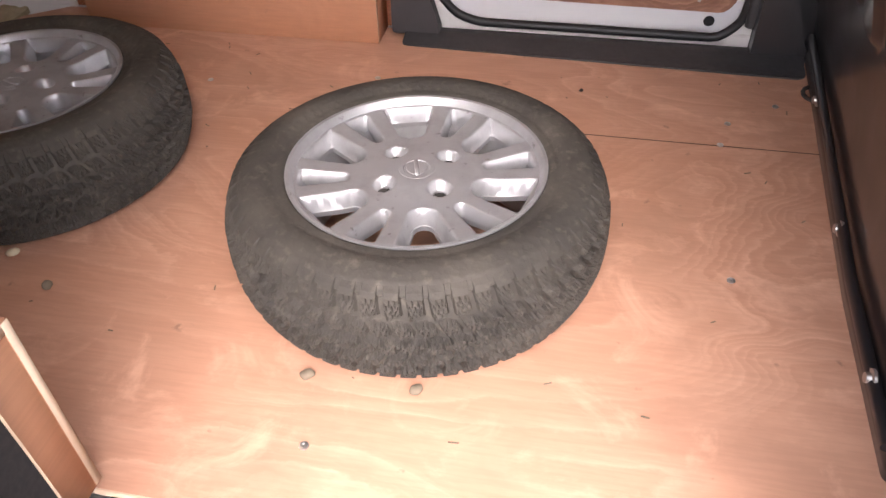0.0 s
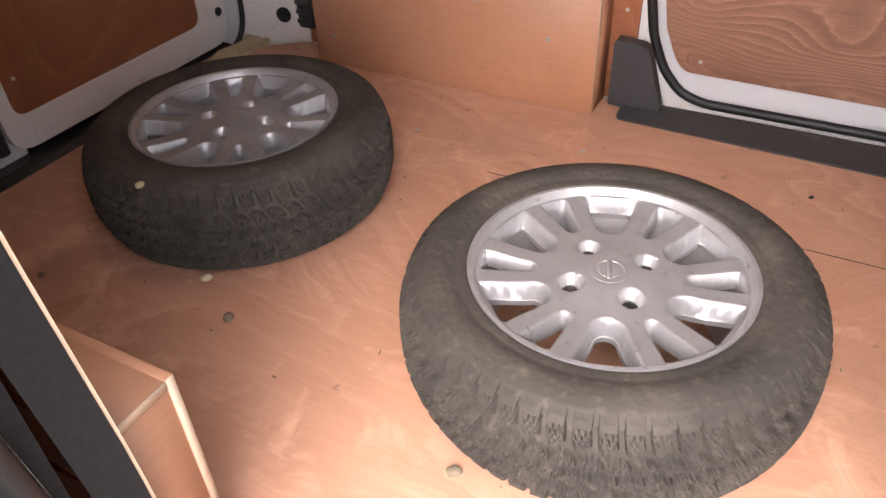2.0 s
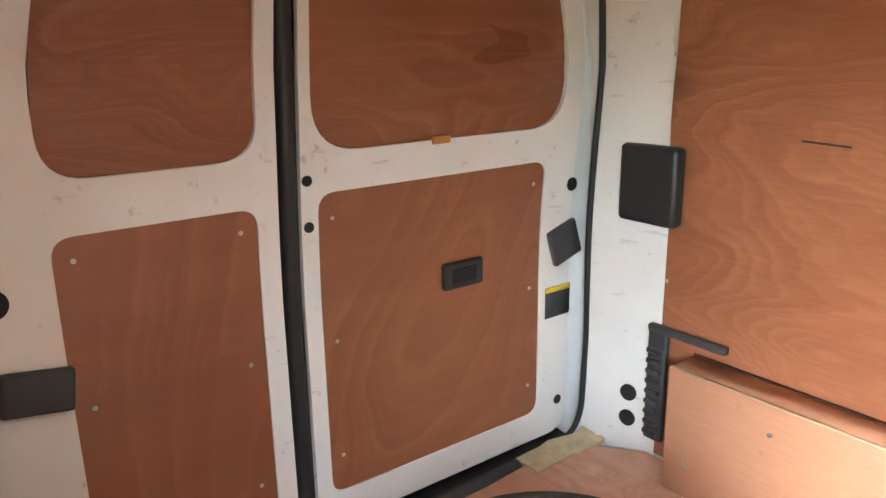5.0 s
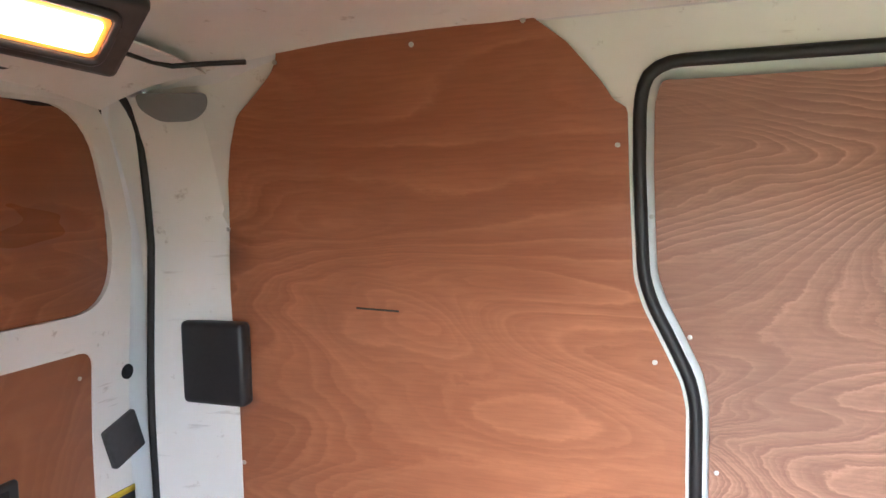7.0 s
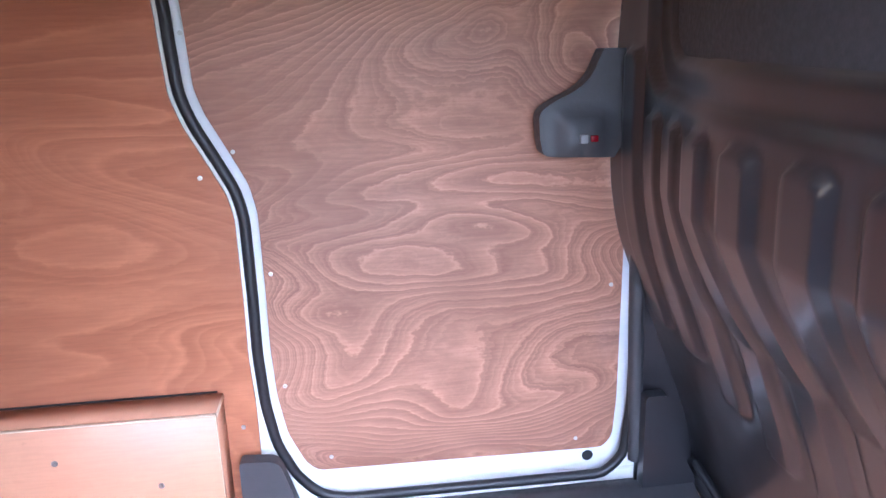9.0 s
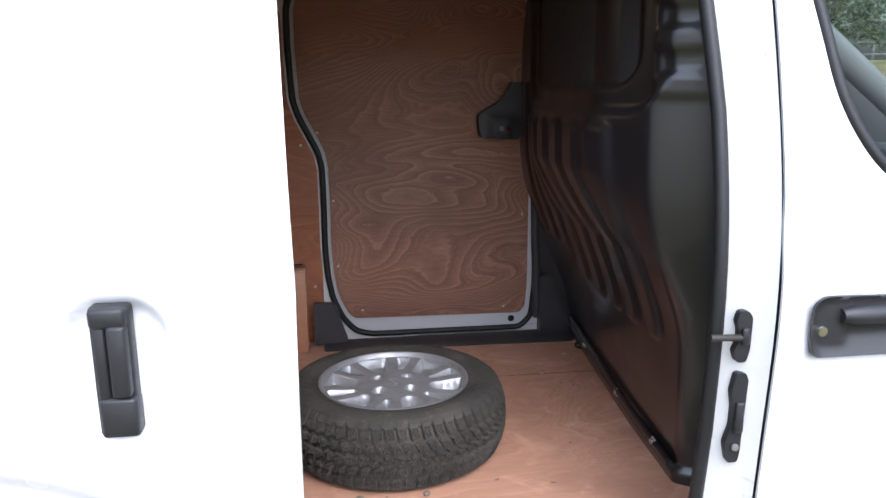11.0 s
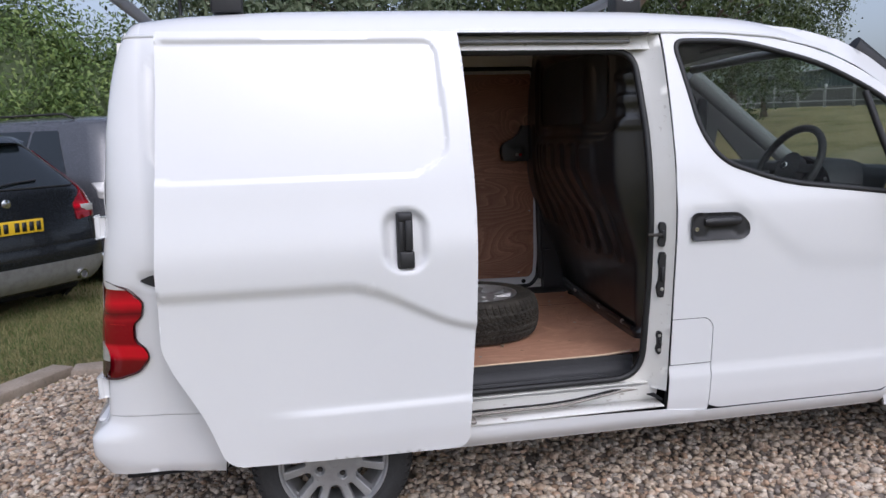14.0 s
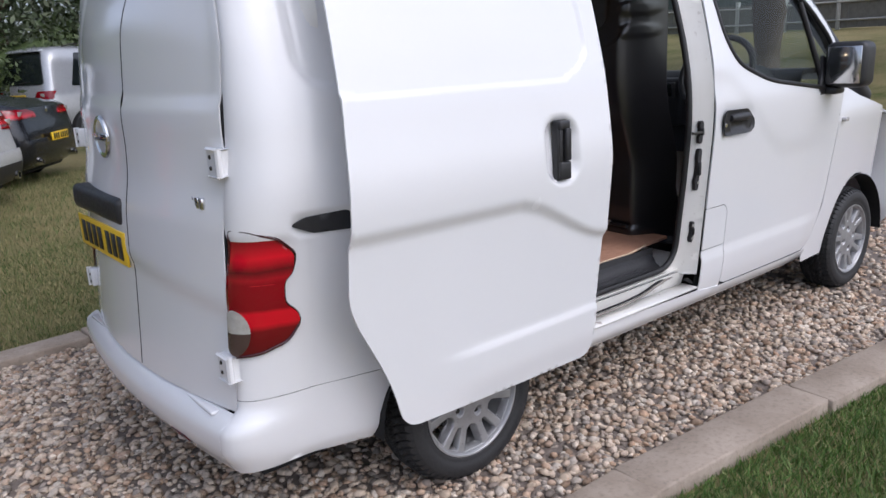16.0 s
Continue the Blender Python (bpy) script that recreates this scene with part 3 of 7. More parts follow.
for y0, y1, wide in ((-0.638, SPLIT - 0.0035, False), (SPLIT + 0.0035, 0.638, True)):
    outl = rounded([(y0, 0.475), (y1, 0.475), (y1, 1.755), (y0, 1.755)], [0.01 if not wide else 0.0, 0.0, 0.05 if wide else 0.0, 0.05 if not wide else 0.0])
    door = part("rear_door", sheet(outl, rear_skin, step=0.022, thick=0.004, inward=(1, 0, 0)), PAINT, van, "white rear door with pressed upper panel")
    edge = -0.640 if not wide else 0.640
    for z in (1.145, 0.605):
        out = -1 if edge < 0 else 1
        x = -rear_x(z)
        hinge = part("hinge", merge(box((x - 0.030, edge - out * 0.034, z - 0.034), (x + 0.004, edge + out * 0.020, z + 0.034), 0.006), tube([(x - 0.024, edge + out * 0.016, z - 0.036), (x - 0.024, edge + out * 0.016, z + 0.036)], 0.010, 10)), PAINT, door, "white hinge with dark bolt")
        for dz in (-0.014, 0.014):
            part("bolt", moved(lathe([(0, 0.004), (0.005, 0.003), (0.006, 0)], 10), Matrix.Translation((x - 0.030, edge - out * 0.020, z + dz)) @ pose(0, 0, 0, 0, -90, 0)), BRAKE, hinge)
    if not wide:
        for k, (w0, w1) in enumerate(((0.0, 0.012), (0.016, 0.030), (0.034, 0.040))):
            part("badge", box((-rear_x(1.03) - 0.036, -0.560 + w0 * 1.6, 1.018), (-rear_x(1.03) - 0.024, -0.560 + w1 * 1.6, 1.048), 0.002), CHROME, door, "small chrome badge")
    else:
        emb = lathe([(0.050, 0.006), (0.058, 0.010), (0.066, 0.006), (0.068, 0.0)], 40)
        moved(emb, Matrix.Translation((-rear_x(1.18) - 0.084, 0.10, 1.18)) @ pose(0, 0, 0, 0, -90, 0))
        logo = part("emblem", emb, CHROME, door, "round chrome emblem with a cross bar")
        part("cross_bar", box((-rear_x(1.18) - 0.094, 0.03, 1.168), (-rear_x(1.18) - 0.086, 0.17, 1.192), 0.003), CHROME, logo)
        part("handle_plate", box((-rear_x(0.97) - 0.108, -0.06, 0.915), (-rear_x(0.97) - 0.028, 0.46, 1.0), 0.020, 3), BLACK, door, "black plastic handle and lamp housing")
        plate = part("number_plate", box((-rear_x(0.84) - 0.092, -0.07, 0.785), (-rear_x(0.84) - 0.084, 0.45, 0.895), 0.003), PLATE, door, "yellow rear plate with dark bars")
        for k in range(7):
            y = 0.385 - k * 0.062 - (0.03 if k > 3 else 0)
            part("plate_bar", box((-rear_x(0.84) - 0.0945, y - 0.024, 0.802), (-rear_x(0.84) - 0.0925, y + 0.020, 0.878)), INK, plate)
# Near-black tubes and a sheet, added to stand in for shade in the door gaps.
part("rear_door_split", tube([Vector(rear_skin(SPLIT, z)) + Vector((0.004, 0, 0)) for z in np.linspace(0.48, 1.74, 40)], 0.0055, 6, up=(0, 1, 0)), DARK, van)
for y in (-0.6425, 0.6425):
    part("rear_door_gap", tube([Vector(rear_skin(y, z)) + Vector((0.006, 0, 0)) for z in np.linspace(0.48, 1.74, 40)], 0.0034, 6, up=(0, 1, 0)), DARK, van)
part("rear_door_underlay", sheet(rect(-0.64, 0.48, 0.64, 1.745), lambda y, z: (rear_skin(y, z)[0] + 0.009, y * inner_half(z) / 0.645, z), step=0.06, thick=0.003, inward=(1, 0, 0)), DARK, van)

# sliding door, hanging outside the flank
DX, DOUT = -0.508, 0.072
door_line = rounded([(0.030, 1.752), (0.985, 1.752), (0.992, 1.66), (1.004, 1.17), (0.998, 0.78), (0.972, 0.338), (0.165, 0.352), (0.115, 0.52), (0.02, 0.70), (-0.006, 0.77), (0.0, 1.02), (0.018, 1.30), (0.030, 1.56)],
                    [0.01, 0.015, 0, 0, 0, 0.05, 0.06, 0.12, 0.08, 0.03, 0, 0, 0], 7)


def slid(u, z, out=0.0):
    bow = 0.006 * (1 - ((u - 0.5) / 0.5) ** 2)
    return (u + DX, -(half(z) + DOUT + bow + door_relief(u, z) + out), z)


sdoor = part("sliding_door", sheet(door_line, slid, step=0.0115, thick=0.005, creases=(PANEL_OUT, panel_line(0.006))), PAINT, van, "white sliding door, slid fully back")
part("door_edge", sheet(rounded([(1.0 - 0.03, 0.36), (0.985, 0.36), (1.0, 1.17), (0.984, 1.74), (0.95, 1.74), (0.965, 1.17)], 0), lambda u, z: (u + DX, -(half(z) + DOUT - 0.030), z), step=0.04, thick=0.028), INNER, sdoor)
hb = merge(box((0.231, -0.918, 0.990), (0.283, -0.890, 1.172), 0.007, 3), box((0.233, -0.927, 1.143), (0.280, -0.895, 1.171), 0.006, 2), box((0.236, -0.927, 0.992), (0.285, -0.895, 1.048), 0.006, 2), box((0.236, -0.923, 1.04), (0.252, -0.900, 1.15), 0.004, 2), box((0.256, -0.932, 1.05), (0.280, -0.900, 1.148), 0.005, 2))
grip = part("door_handle", hb, BLACK, sdoor, "black upright pull handle")

# sill, B-pillar and door opening on the right side
OPEN = rounded([(0.432, 0.480), (1.168, 0.480), (1.182, 0.85), (1.178, 1.40), (1.160, 1.695), (0.432, 1.695)], [0.02, 0.115, 0, 0, 0.075, 0.02], 9)
frame_line = [(0.36, 0.445), (1.240, 0.440), (1.243, 0.75), (1.243, 1.05), (1.243, 1.40), (1.240, 1.75), (0.36, 1.752)]


def jamb(x, z):
    inset = 0.085 - 0.040 * step01(1.185, 1.205, x) - 0.036 * step01(1.215, 1.241, x)
    return (x, -(half(z) - inset), z)


part("door_jamb", sheet(frame_line, jamb, [OPEN], 0.025, 0.006), INNER, van, "white door surround with wear")
part("door_seal", tube([(x, -(half(z) - 0.078), z) for x, z in dense(OPEN)], 0.0125, 10, True, up=(0, 1, 0)), SEAL, van)
tread = part("scuff_step", sheet(rounded([(0.38, -0.703), (1.10, -0.703), (1.165, -0.64), (1.19, -0.58), (1.19, -0.50), (0.38, -0.50)], [0, 0.05, 0.03, 0, 0, 0]), lambda x, y: (x, y, 0.474 + 0.038 * step01(-0.625, -0.595, y)), step=0.02, thick=0.006, inward=(0, 0, -1)), TRIM, van, "black ribbed plastic step")
for k in range(4):
    y = -0.692 + 0.018 * k
    part("rib", tube([(0.50 + 0.01 * k, y, 0.477), (1.03 - 0.01 * k, y, 0.477), (1.06 - 0.01 * k, y + 0.012, 0.477)], 0.0045, 6), TRIM, tread)
part("step_riser", sheet(rect(0.38, 0.49, 1.19, 0.536), lambda x, z: (x, -0.592, z), step=0.05, thick=0.004), TRIM, van)


def sill(x, z):
    o = 0.006 * step01(0.40, 0.37, z) - 0.045 * (1 - step01(0.285, 0.335, z))
    return (x, -(side_half(x, z) + o), z)


part("sill", sheet(rounded([(0.345, 0.285), (2.20, 0.285), (2.20, 0.352), (1.412, 0.352), (1.412, 0.35), (1.238, 0.37), (0.345, 0.392)], [0] * 7), sill, step=0.025, thick=0.005), PAINT, van)
part("rail_channel", sheet(rect(0.36, 0.385, 1.232, 0.452), lambda x, z: (x, -(0.725 - 0.02 * step01(0.44, 0.39, z)), z), step=0.04, thick=0.004), RUSTY, van, "rusty white rail channel")
part("lower_rail", tube([(x, -0.748 + 0.035 * step01(0.85, 1.2, x), 0.412 + 0.026 * step01(0.75, 1.15, x)) for x in np.linspace(0.36, 1.15, 22)], 0.0055, 8), RAIL, van, "dirty steel slide rail")
part("lower_rail_slot", tube([(x, -0.744 + 0.035 * step01(0.85, 1.2, x), 0.4225 + 0.024 * step01(0.75, 1.15, x)) for x in np.linspace(0.36, 1.13, 22)], 0.0042, 8), DARK, van)
part("rail_shelf", box((0.36, -0.790, 0.386), (1.225, -0.715, 0.392)), RUSTY, van)
part("roller_arm", merge(box((0.36, -0.80, 0.396), (0.505, -0.745, 0.410), 0.006), box((0.44, -0.79, 0.408), (0.49, -0.75, 0.43), 0.006)), RAIL, van, "rusty door roller arm")
part("rail_cap", sheet([(1.17, 0.428), (1.20, 0.430), (1.232, 0.408), (1.232, 0.398)], lambda x, z: (x, -0.762, z), step=0.03, thick=0.01), DARK, van)
part("upper_rail", sheet(rect(0.36, 1.702, 1.175, 1.748), lambda x, z: (x, -(half(z) - 0.095 + 0.02 * step01(1.735, 1.748, z)), z), step=0.03, thick=0.004), TRIM, van, "dark upper slide rail")
part("upper_rail_lip", tube([(x, -0.668, 1.726) for x in (0.36, 1.13)], 0.007, 8), GREYPL, van)
part("upper_rail_shade", box((0.36, -0.70, 1.749), (1.19, -0.60, 1.753)), BLACK, van)
for x, z, h, w in ((1.207, 1.035, 0.045, 0.016), (1.213, 0.885, 0.085, 0.018), (1.216, 0.625, 0.045, 0.012)):
    y = -(half(z) - 0.046)
    plate = [(x - w, z - h * 0.55), (x - w * 0.5, z - h), (x + w * 0.5, z - h), (x + w * 0.8, z - h * 0.5), (x + w * 0.8, z + h * 0.75), (x + w * 0.3, z + h), (x - w * 0.6, z + h), (x - w * 0.9, z + h * 0.6), (x - w * 0.55, z + h * 0.25), (x - w * 0.55, z - h * 0.2)]
    catch = part("door_catch", sheet(rounded(plate, 0.005, 3), lambda u, v: (u, -(half(v) - 0.046) - 0.011, v), step=0.02, thick=0.014), BLACK, van, "black door catch on the pillar")
    part("catch_block", box((x - w * 0.4, y - 0.020, z - h * 0.28), (x + w * 0.45, y - 0.008, z + h * 0.38), 0.004), BLACK, catch)
    if z > 1.0:
        part("striker_pin", tube([(x - 0.055, y - 0.006, z), (x + 0.005, y - 0.014, z)], 0.006, 8), BRAKE, catch)
    else:
        for k in (-1, 1):
            b = lathe([(0, 0.004), (0.006, 0.003), (0.007, 0)], 12)
            moved(b, Matrix.Translation((x - 0.001, y - 0.0112, z + k * h * 0.62)) @ pose(0, 0, 0, 90, 0, 0))
            part("bolt", b, STEEL, catch)

# B-pillar skin and driver's door
WIN = rounded([(1.285, 1.722), (1.350, 1.40), (1.425, 1.290), (1.66, 1.208), (2.13, 1.150), (2.38, 1.135), (2.30, 1.36), (2.10, 1.520), (1.86, 1.640), (1.54, 1.722)], [0.05, 0.12, 0.12, 0.10, 0, 0.03, 0.05, 0.1, 0.1, 0.1], 6)
FDOOR = [(1.246, 1.762), (1.54, 1.762), (1.88, 1.690), (2.13, 1.560), (2.34, 1.385), (2.44, 1.20), (2.40, 1.08), (2.388, 0.86), (2.345, 0.56), (2.245, 0.40), (2.175, 0.357), (1.45, 0.357), (1.4115, 0.372), (1.4115, 0.690), (1.385, 0.7205), (1.246, 0.7205)]
FDOOR = rounded(FDOOR, [0.02, 0.2, 0.2, 0.2, 0.1, 0.06, 0.1, 0.1, 0.1, 0.08, 0.03, 0.03, 0, 0.03, 0.02, 0], 5)


def fdoor_skin(x, z, out=0.0):
    d = 0.009 * (1 - step01(0.500, 0.525, z)) * step01(0.33, 0.42, z) * step01(2.35, 2.1, x)
    zs = 1.24 - 0.33 * step01(1.30, 1.85, x)
    d += 0.010 * step01(zs - 0.06, zs + 0.04, z) * step01(2.4, 1.9, x) * 0.7 - 0.010 * step01(1.12, 1.25, z)
    s = box_sdf(x, z, 1.408, 1.062, 0.116, 0.052, 0.035)
    d -= 0.010 * (1 - step01(-0.012, 0.002, s))
    return (x, -(side_half(x, z) + d + out), z)


fdoor = part("front_door", sheet(FDOOR, fdoor_skin, [WIN], 0.02, 0.006), PAINT, van, "white driver's door, closed")
part("window_seal", tube([fdoor_skin(x, z, -0.004) for x, z in dense(WIN)], 0.011, 8, True, up=(0, 1, 0)), SEAL, fdoor)
gl = part("side_window", sheet(WIN, lambda x, z: fdoor_skin(x, z, -0.014), step=0.08), GLASS_SIDE, fdoor, "clear side window")
gl.visible_shadow = False
hd = part("front_door_handle", sheet(rounded([(1.294, 1.01), (1.50, 1.01), (1.524, 1.03), (1.52, 1.075), (1.48, 1.108), (1.31, 1.112), (1.294, 1.10)], 0.02, 4), lambda x, z: fdoor_skin(x, z, 0.014 - 0.011 * (1 - step01(-0.02, 0.0, box_sdf(x, z, 1.415, 1.048, 0.066, 0.028, 0.02)))), step=0.008, thick=0.006), BLACK, fdoor, "black recessed door handle")
part("grip", tube([fdoor_skin(x, 1.078, 0.016) for x in np.linspace(1.345, 1.485, 8)], [0.012, 0.017, 0.018, 0.018, 0.018, 0.018, 0.017, 0.012], 10), BLACK, hd)
part("lock", moved(lathe([(0, 0.004), (0.008, 0.004), (0.010, 0)], 16), Matrix.Translation(fdoor_skin(1.317, 1.052, 0.012)) @ pose(0, 0, 0, 90, 0, 0)), CHROME, hd)
flap = rounded([(1.246, 0.544), (1.4085, 0.544), (1.4085, 0.690), (1.383, 0.7175), (1.246, 0.7175)], [0.004, 0.006, 0.03, 0.02, 0.004], 5)
part("fuel_flap", sheet(flap, fdoor_skin, step=0.02, thick=0.004), PAINT, van)
part("lower_pillar_panel", sheet(rect(1.242, 0.352, 1.4085, 0.541, 0.004), fdoor_skin, step=0.02, thick=0.004), PAINT, van)
# Added near-black sheet that stands in for shade behind the panel gaps.
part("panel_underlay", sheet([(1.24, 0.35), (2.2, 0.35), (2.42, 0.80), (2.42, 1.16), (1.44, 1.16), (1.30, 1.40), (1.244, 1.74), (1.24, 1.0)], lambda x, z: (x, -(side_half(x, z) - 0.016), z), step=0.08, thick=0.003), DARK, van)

# front wing, bonnet, windscreen, roof
wing_arch = [(x, z) for x, z in arch_ring(2.80, 0.355)[::-1]]
wing = [(2.18, 0.352), (2.25, 0.395), (2.35, 0.555), (2.393, 0.86), (2.405, 1.08), (2.45, 1.16), (2.75, 1.07), (3.20, 0.97), (3.42, 0.80), (3.42, 0.42), (3.155, 0.30)] + [p for p in wing_arch[::-1] if p[0] < 3.15] + [(2.43, 0.285), (2.2, 0.285)]
part("front_wing", sheet(rounded(wing, 0.0), lambda x, z: (x, -(side_half(x, min(z, 1.0)) - 0.05 * step01(0.95, 1.18, z) - 0.10 * step01(3.1, 3.42, x)), z), step=0.03, thick=0.004), PAINT, van)
part("side_repeater", box((2.435, -0.826, 0.965), (2.475, -0.79, 0.985), 0.006), CLEAR, van, "small clear side repeater")
part("bonnet", sheet(rect(2.42, -0.74, 3.42, 0.74, 0.1), lambda x, y: (x, y, 1.10 - 0.13 * (x - 2.42) - 0.22 * max(0, x - 3.1) ** 2 * 4 - 0.05 * (y / 0.74) ** 4), step=0.06, thick=0.004, inward=(0, 0, -1)), PAINT, van)
part("front_bumper", sheet(rect(-0.72, 0.28, 0.72, 0.96, 0.05), lambda y, z: (3.46 - 0.10 * (y / 0.72) ** 2 - 0.12 * step01(0.6, 0.96, z), y, z), step=0.06, thick=0.004, inward=(-1, 0, 0)), PAINT, van)


ROOF_END = 2.03


def roof_skin(x, v):
    x = x if x < 1.5 else 1.5 + (x - 1.5) * (1 - 0.24 * v ** 4)
    y = v * side_half(x, edge_z(x))
    return (x, y, roof_at(x, y))


part("roof", sheet([(-0.55, -1.0), (ROOF_END, -1.0), (ROOF_END, 1.0), (-0.55, 1.0)], roof_skin, step=0.035, thick=0.004, inward=(0, 0, -1)), PAINT, van, "white roof")


def roof_tail(v, s):
    """Rounded rear end of the roof, from the top of the rear doors (s 0) to the roof (s 1)."""
    a = (1 - s) * math.pi / 2
    w, yc = side_half(-0.55, 1.757), inner_half(1.757)
    back = rear_x(1.757) + 0.011 * (1 - v * v)
    y = v * (yc + (w - yc) * math.cos(a))
    return (-0.55 - (back - 0.55) * math.sin(a), y, 1.757 + (roof_at(-0.55, v * w) - 1.757) * math.cos(a))


part("rear_header", sheet(rect(-1.0, 0.0, 1.0, 1.0), roof_tail, step=0.04, thick=0.004, inward=(0.5, 0, -1)), PAINT, van)


def screen(y, s, out=0.0):
    """Windscreen: s from 0 at the roof to 1 at the scuttle."""
    bow = 0.16 * (1 - (y / 0.70) ** 2)
    return (2.07 + 0.94 * s + bow * (0.55 + 0.45 * s) - 0.05 + out, y * (0.92 + 0.12 * s), 1.772 - 0.70 * s - 0.03 * (y / 0.7) ** 2)


scr = part("windscreen", sheet(rect(-0.64, 0.03, 0.64, 0.98), screen, step=0.08), GLASS_SIDE, van, "clear windscreen")
scr.visible_shadow = False
for sgn in (-1, 1):
    part("windscreen_pillar", tube([Vector(screen(0.66 * sgn, s)) for s in np.linspace(0.06, 1.0, 12)], 0.050, 10, flat=0.7, up=(0, 1, 0)), BLACK if sgn < 0 else LINER, van)
part("windscreen_header", tube([Vector(screen(y, 0.0)) - Vector((0.035, 0, 0.04)) for y in np.linspace(-0.52, 0.52, 14)], 0.022, 8), LINER, van)
PILLAR = [(1.50, 1.764), (1.66, 1.742), (1.88, 1.693), (2.02, 1.625), (2.13, 1.563), (2.25, 1.472), (2.34, 1.388), (2.41, 1.27), (2.45, 1.17), (2.56, 1.17), (2.47, 1.34), (2.38, 1.455), (2.26, 1.570), (2.12, 1.665), (1.98, 1.728), (1.80, 1.775), (1.66, 1.788), (1.50, 1.790)]
part("front_pillar_skin", sheet(PILLAR, lambda x, z: (x, -(side_half(x, z) - 0.004 - 0.9 * max(0.0, z - (1.70 - 0.42 * max(0.0, x - 1.86) - 0.62 * max(0.0, x - 2.0))) * 0.35), z), step=0.03, thick=0.006), PAINT, van)

part("roof_edge_fillet", tube([corner(u, 1.757) for u in np.linspace(-0.77, -0.55, 12)] + [(x, -side_half(x, edge_z(x)), edge_z(x)) for x in np.linspace(-0.50, 1.74, 40)], 0.0065, 8), PAINT, van)

# ---------------------------------------------------------------- inside of the load bay
FL = 0.54
part("plywood_floor", sheet(rounded([(-0.60, -0.52), (0.36, -0.575), (1.05, -0.578), (1.20, -0.545), (1.385, -0.53), (1.395, 0.20), (1.395, 0.66), (0.50, 0.66), (0.44, 0.70), (-0.45, 0.70), (-0.60, 0.58), (-0.575, 0.3), (-0.565, -0.30), (-0.545, -0.395), (-0.585, -0.41)], [0.02, 0, 0.02, 0.04, 0, 0, 0, 0, 0, 0, 0.03, 0, 0, 0, 0.01], 3), lambda x, y: (x, y, FL), step=0.15, thick=0.012, inward=(0, 0, -1)), FLOOR_PLY, van, "pale plywood floor with stains and screws")
part("floor_edge", tube([(x, -0.577 + (0 if x < 1.06 else (x - 1.06) * 0.21), FL - 0.004) for x in np.linspace(0.37, 1.2, 12)], 0.004, 6), EDGE_PLY, van)
part("floor_joint", box((0.30, 0.2955, FL + 0.0002), (1.37, 0.2970, FL + 0.0008)), DARK, van)
part("floor_pan", sheet([(-0.66, -0.60), (0.30, -0.62), (0.34, -0.72), (1.40, -0.72), (1.40, 0.74), (-0.4, 0.70), (-0.66, 0.62)], lambda x, y: (x, y, FL - 0.076), step=0.3, thick=0.004, inward=(0, 0, -1)), INNER, van)
for p in ((0.086, 0.386), (1.147, -0.078), (1.18, 0.379), (0.60, -0.475), (1.16, 0.30), (-0.25, 0.42), (0.45, 0.45), (1.28, 0.46)):
    screw(van, (*p, FL + 0.0006), (0, 0, 1), 0.0062)

# bulkhead
bulk_x = table([(0.50, 1.375), (0.54, 1.370), (0.70, 1.338), (0.88, 1.285), (1.00, 1.240), (1.10, 1.203), (1.20, 1.184), (1.30, 1.180), (1.80, 1.180)], 0.022)
RIBS = [(0.617 - 0.126 * k, (0.934, 0.929, 0.883, 0.859, 0.848)[min(k, 4)], 1.455 if k == 0 else 1.358) for k in range(8)]


def wrap(y):
    """How far the bulkhead bends forward towards the open side."""
    t = max(0.0, -0.39 - y)
    return 0.04 * max(0.0, -0.10 - y) + 2.4 * t * t / (t + 0.04)


def belly(y, z):
    """The upper half swells back towards the load space between its two sides."""
    return 0.075 * step01(0.62, 0.12, y) * step01(-0.43, -0.20, y) * min(1.0, max(0.0, (z - 1.06) / 0.19))


def bulk_skin(y, z):
    x = bulk_x(z) + wrap(y) + 0.085 * (y - 0.45) * step01(0.95, 0.60, z) - belly(y, z)
    d = 0.0
    for ry, z0, z1 in RIBS:
        if abs(y - ry) < 0.06:
            s = box_sdf(y, z, ry, (z0 + z1) / 2, 0.040, (z1 - z0) / 2, 0.026)
            d += 0.0125 * (1 - step01(-0.009, 0.002, s))
    s = box_sdf(y, z, 0.07, 1.582, 0.497, 0.207, 0.10)
    d -= 0.016 * (1 - step01(-0.020, 0.0, s))
    s = box_sdf(y, z, 0.07, 1.590, 0.425, 0.160, 0.08)
    d -= 0.014 * (1 - step01(-0.020, 0.0, s))
    for zc in (1.44, 1.53, 1.62):
        s = box_sdf(y, z, -0.44, zc, 0.048, 0.028, 0.024)
        d += 0.010 * (1 - step01(-0.012, 0.004, s))
    d += 0.020 * step01(0.585, 0.565, z)
    return (x - d, y, z)


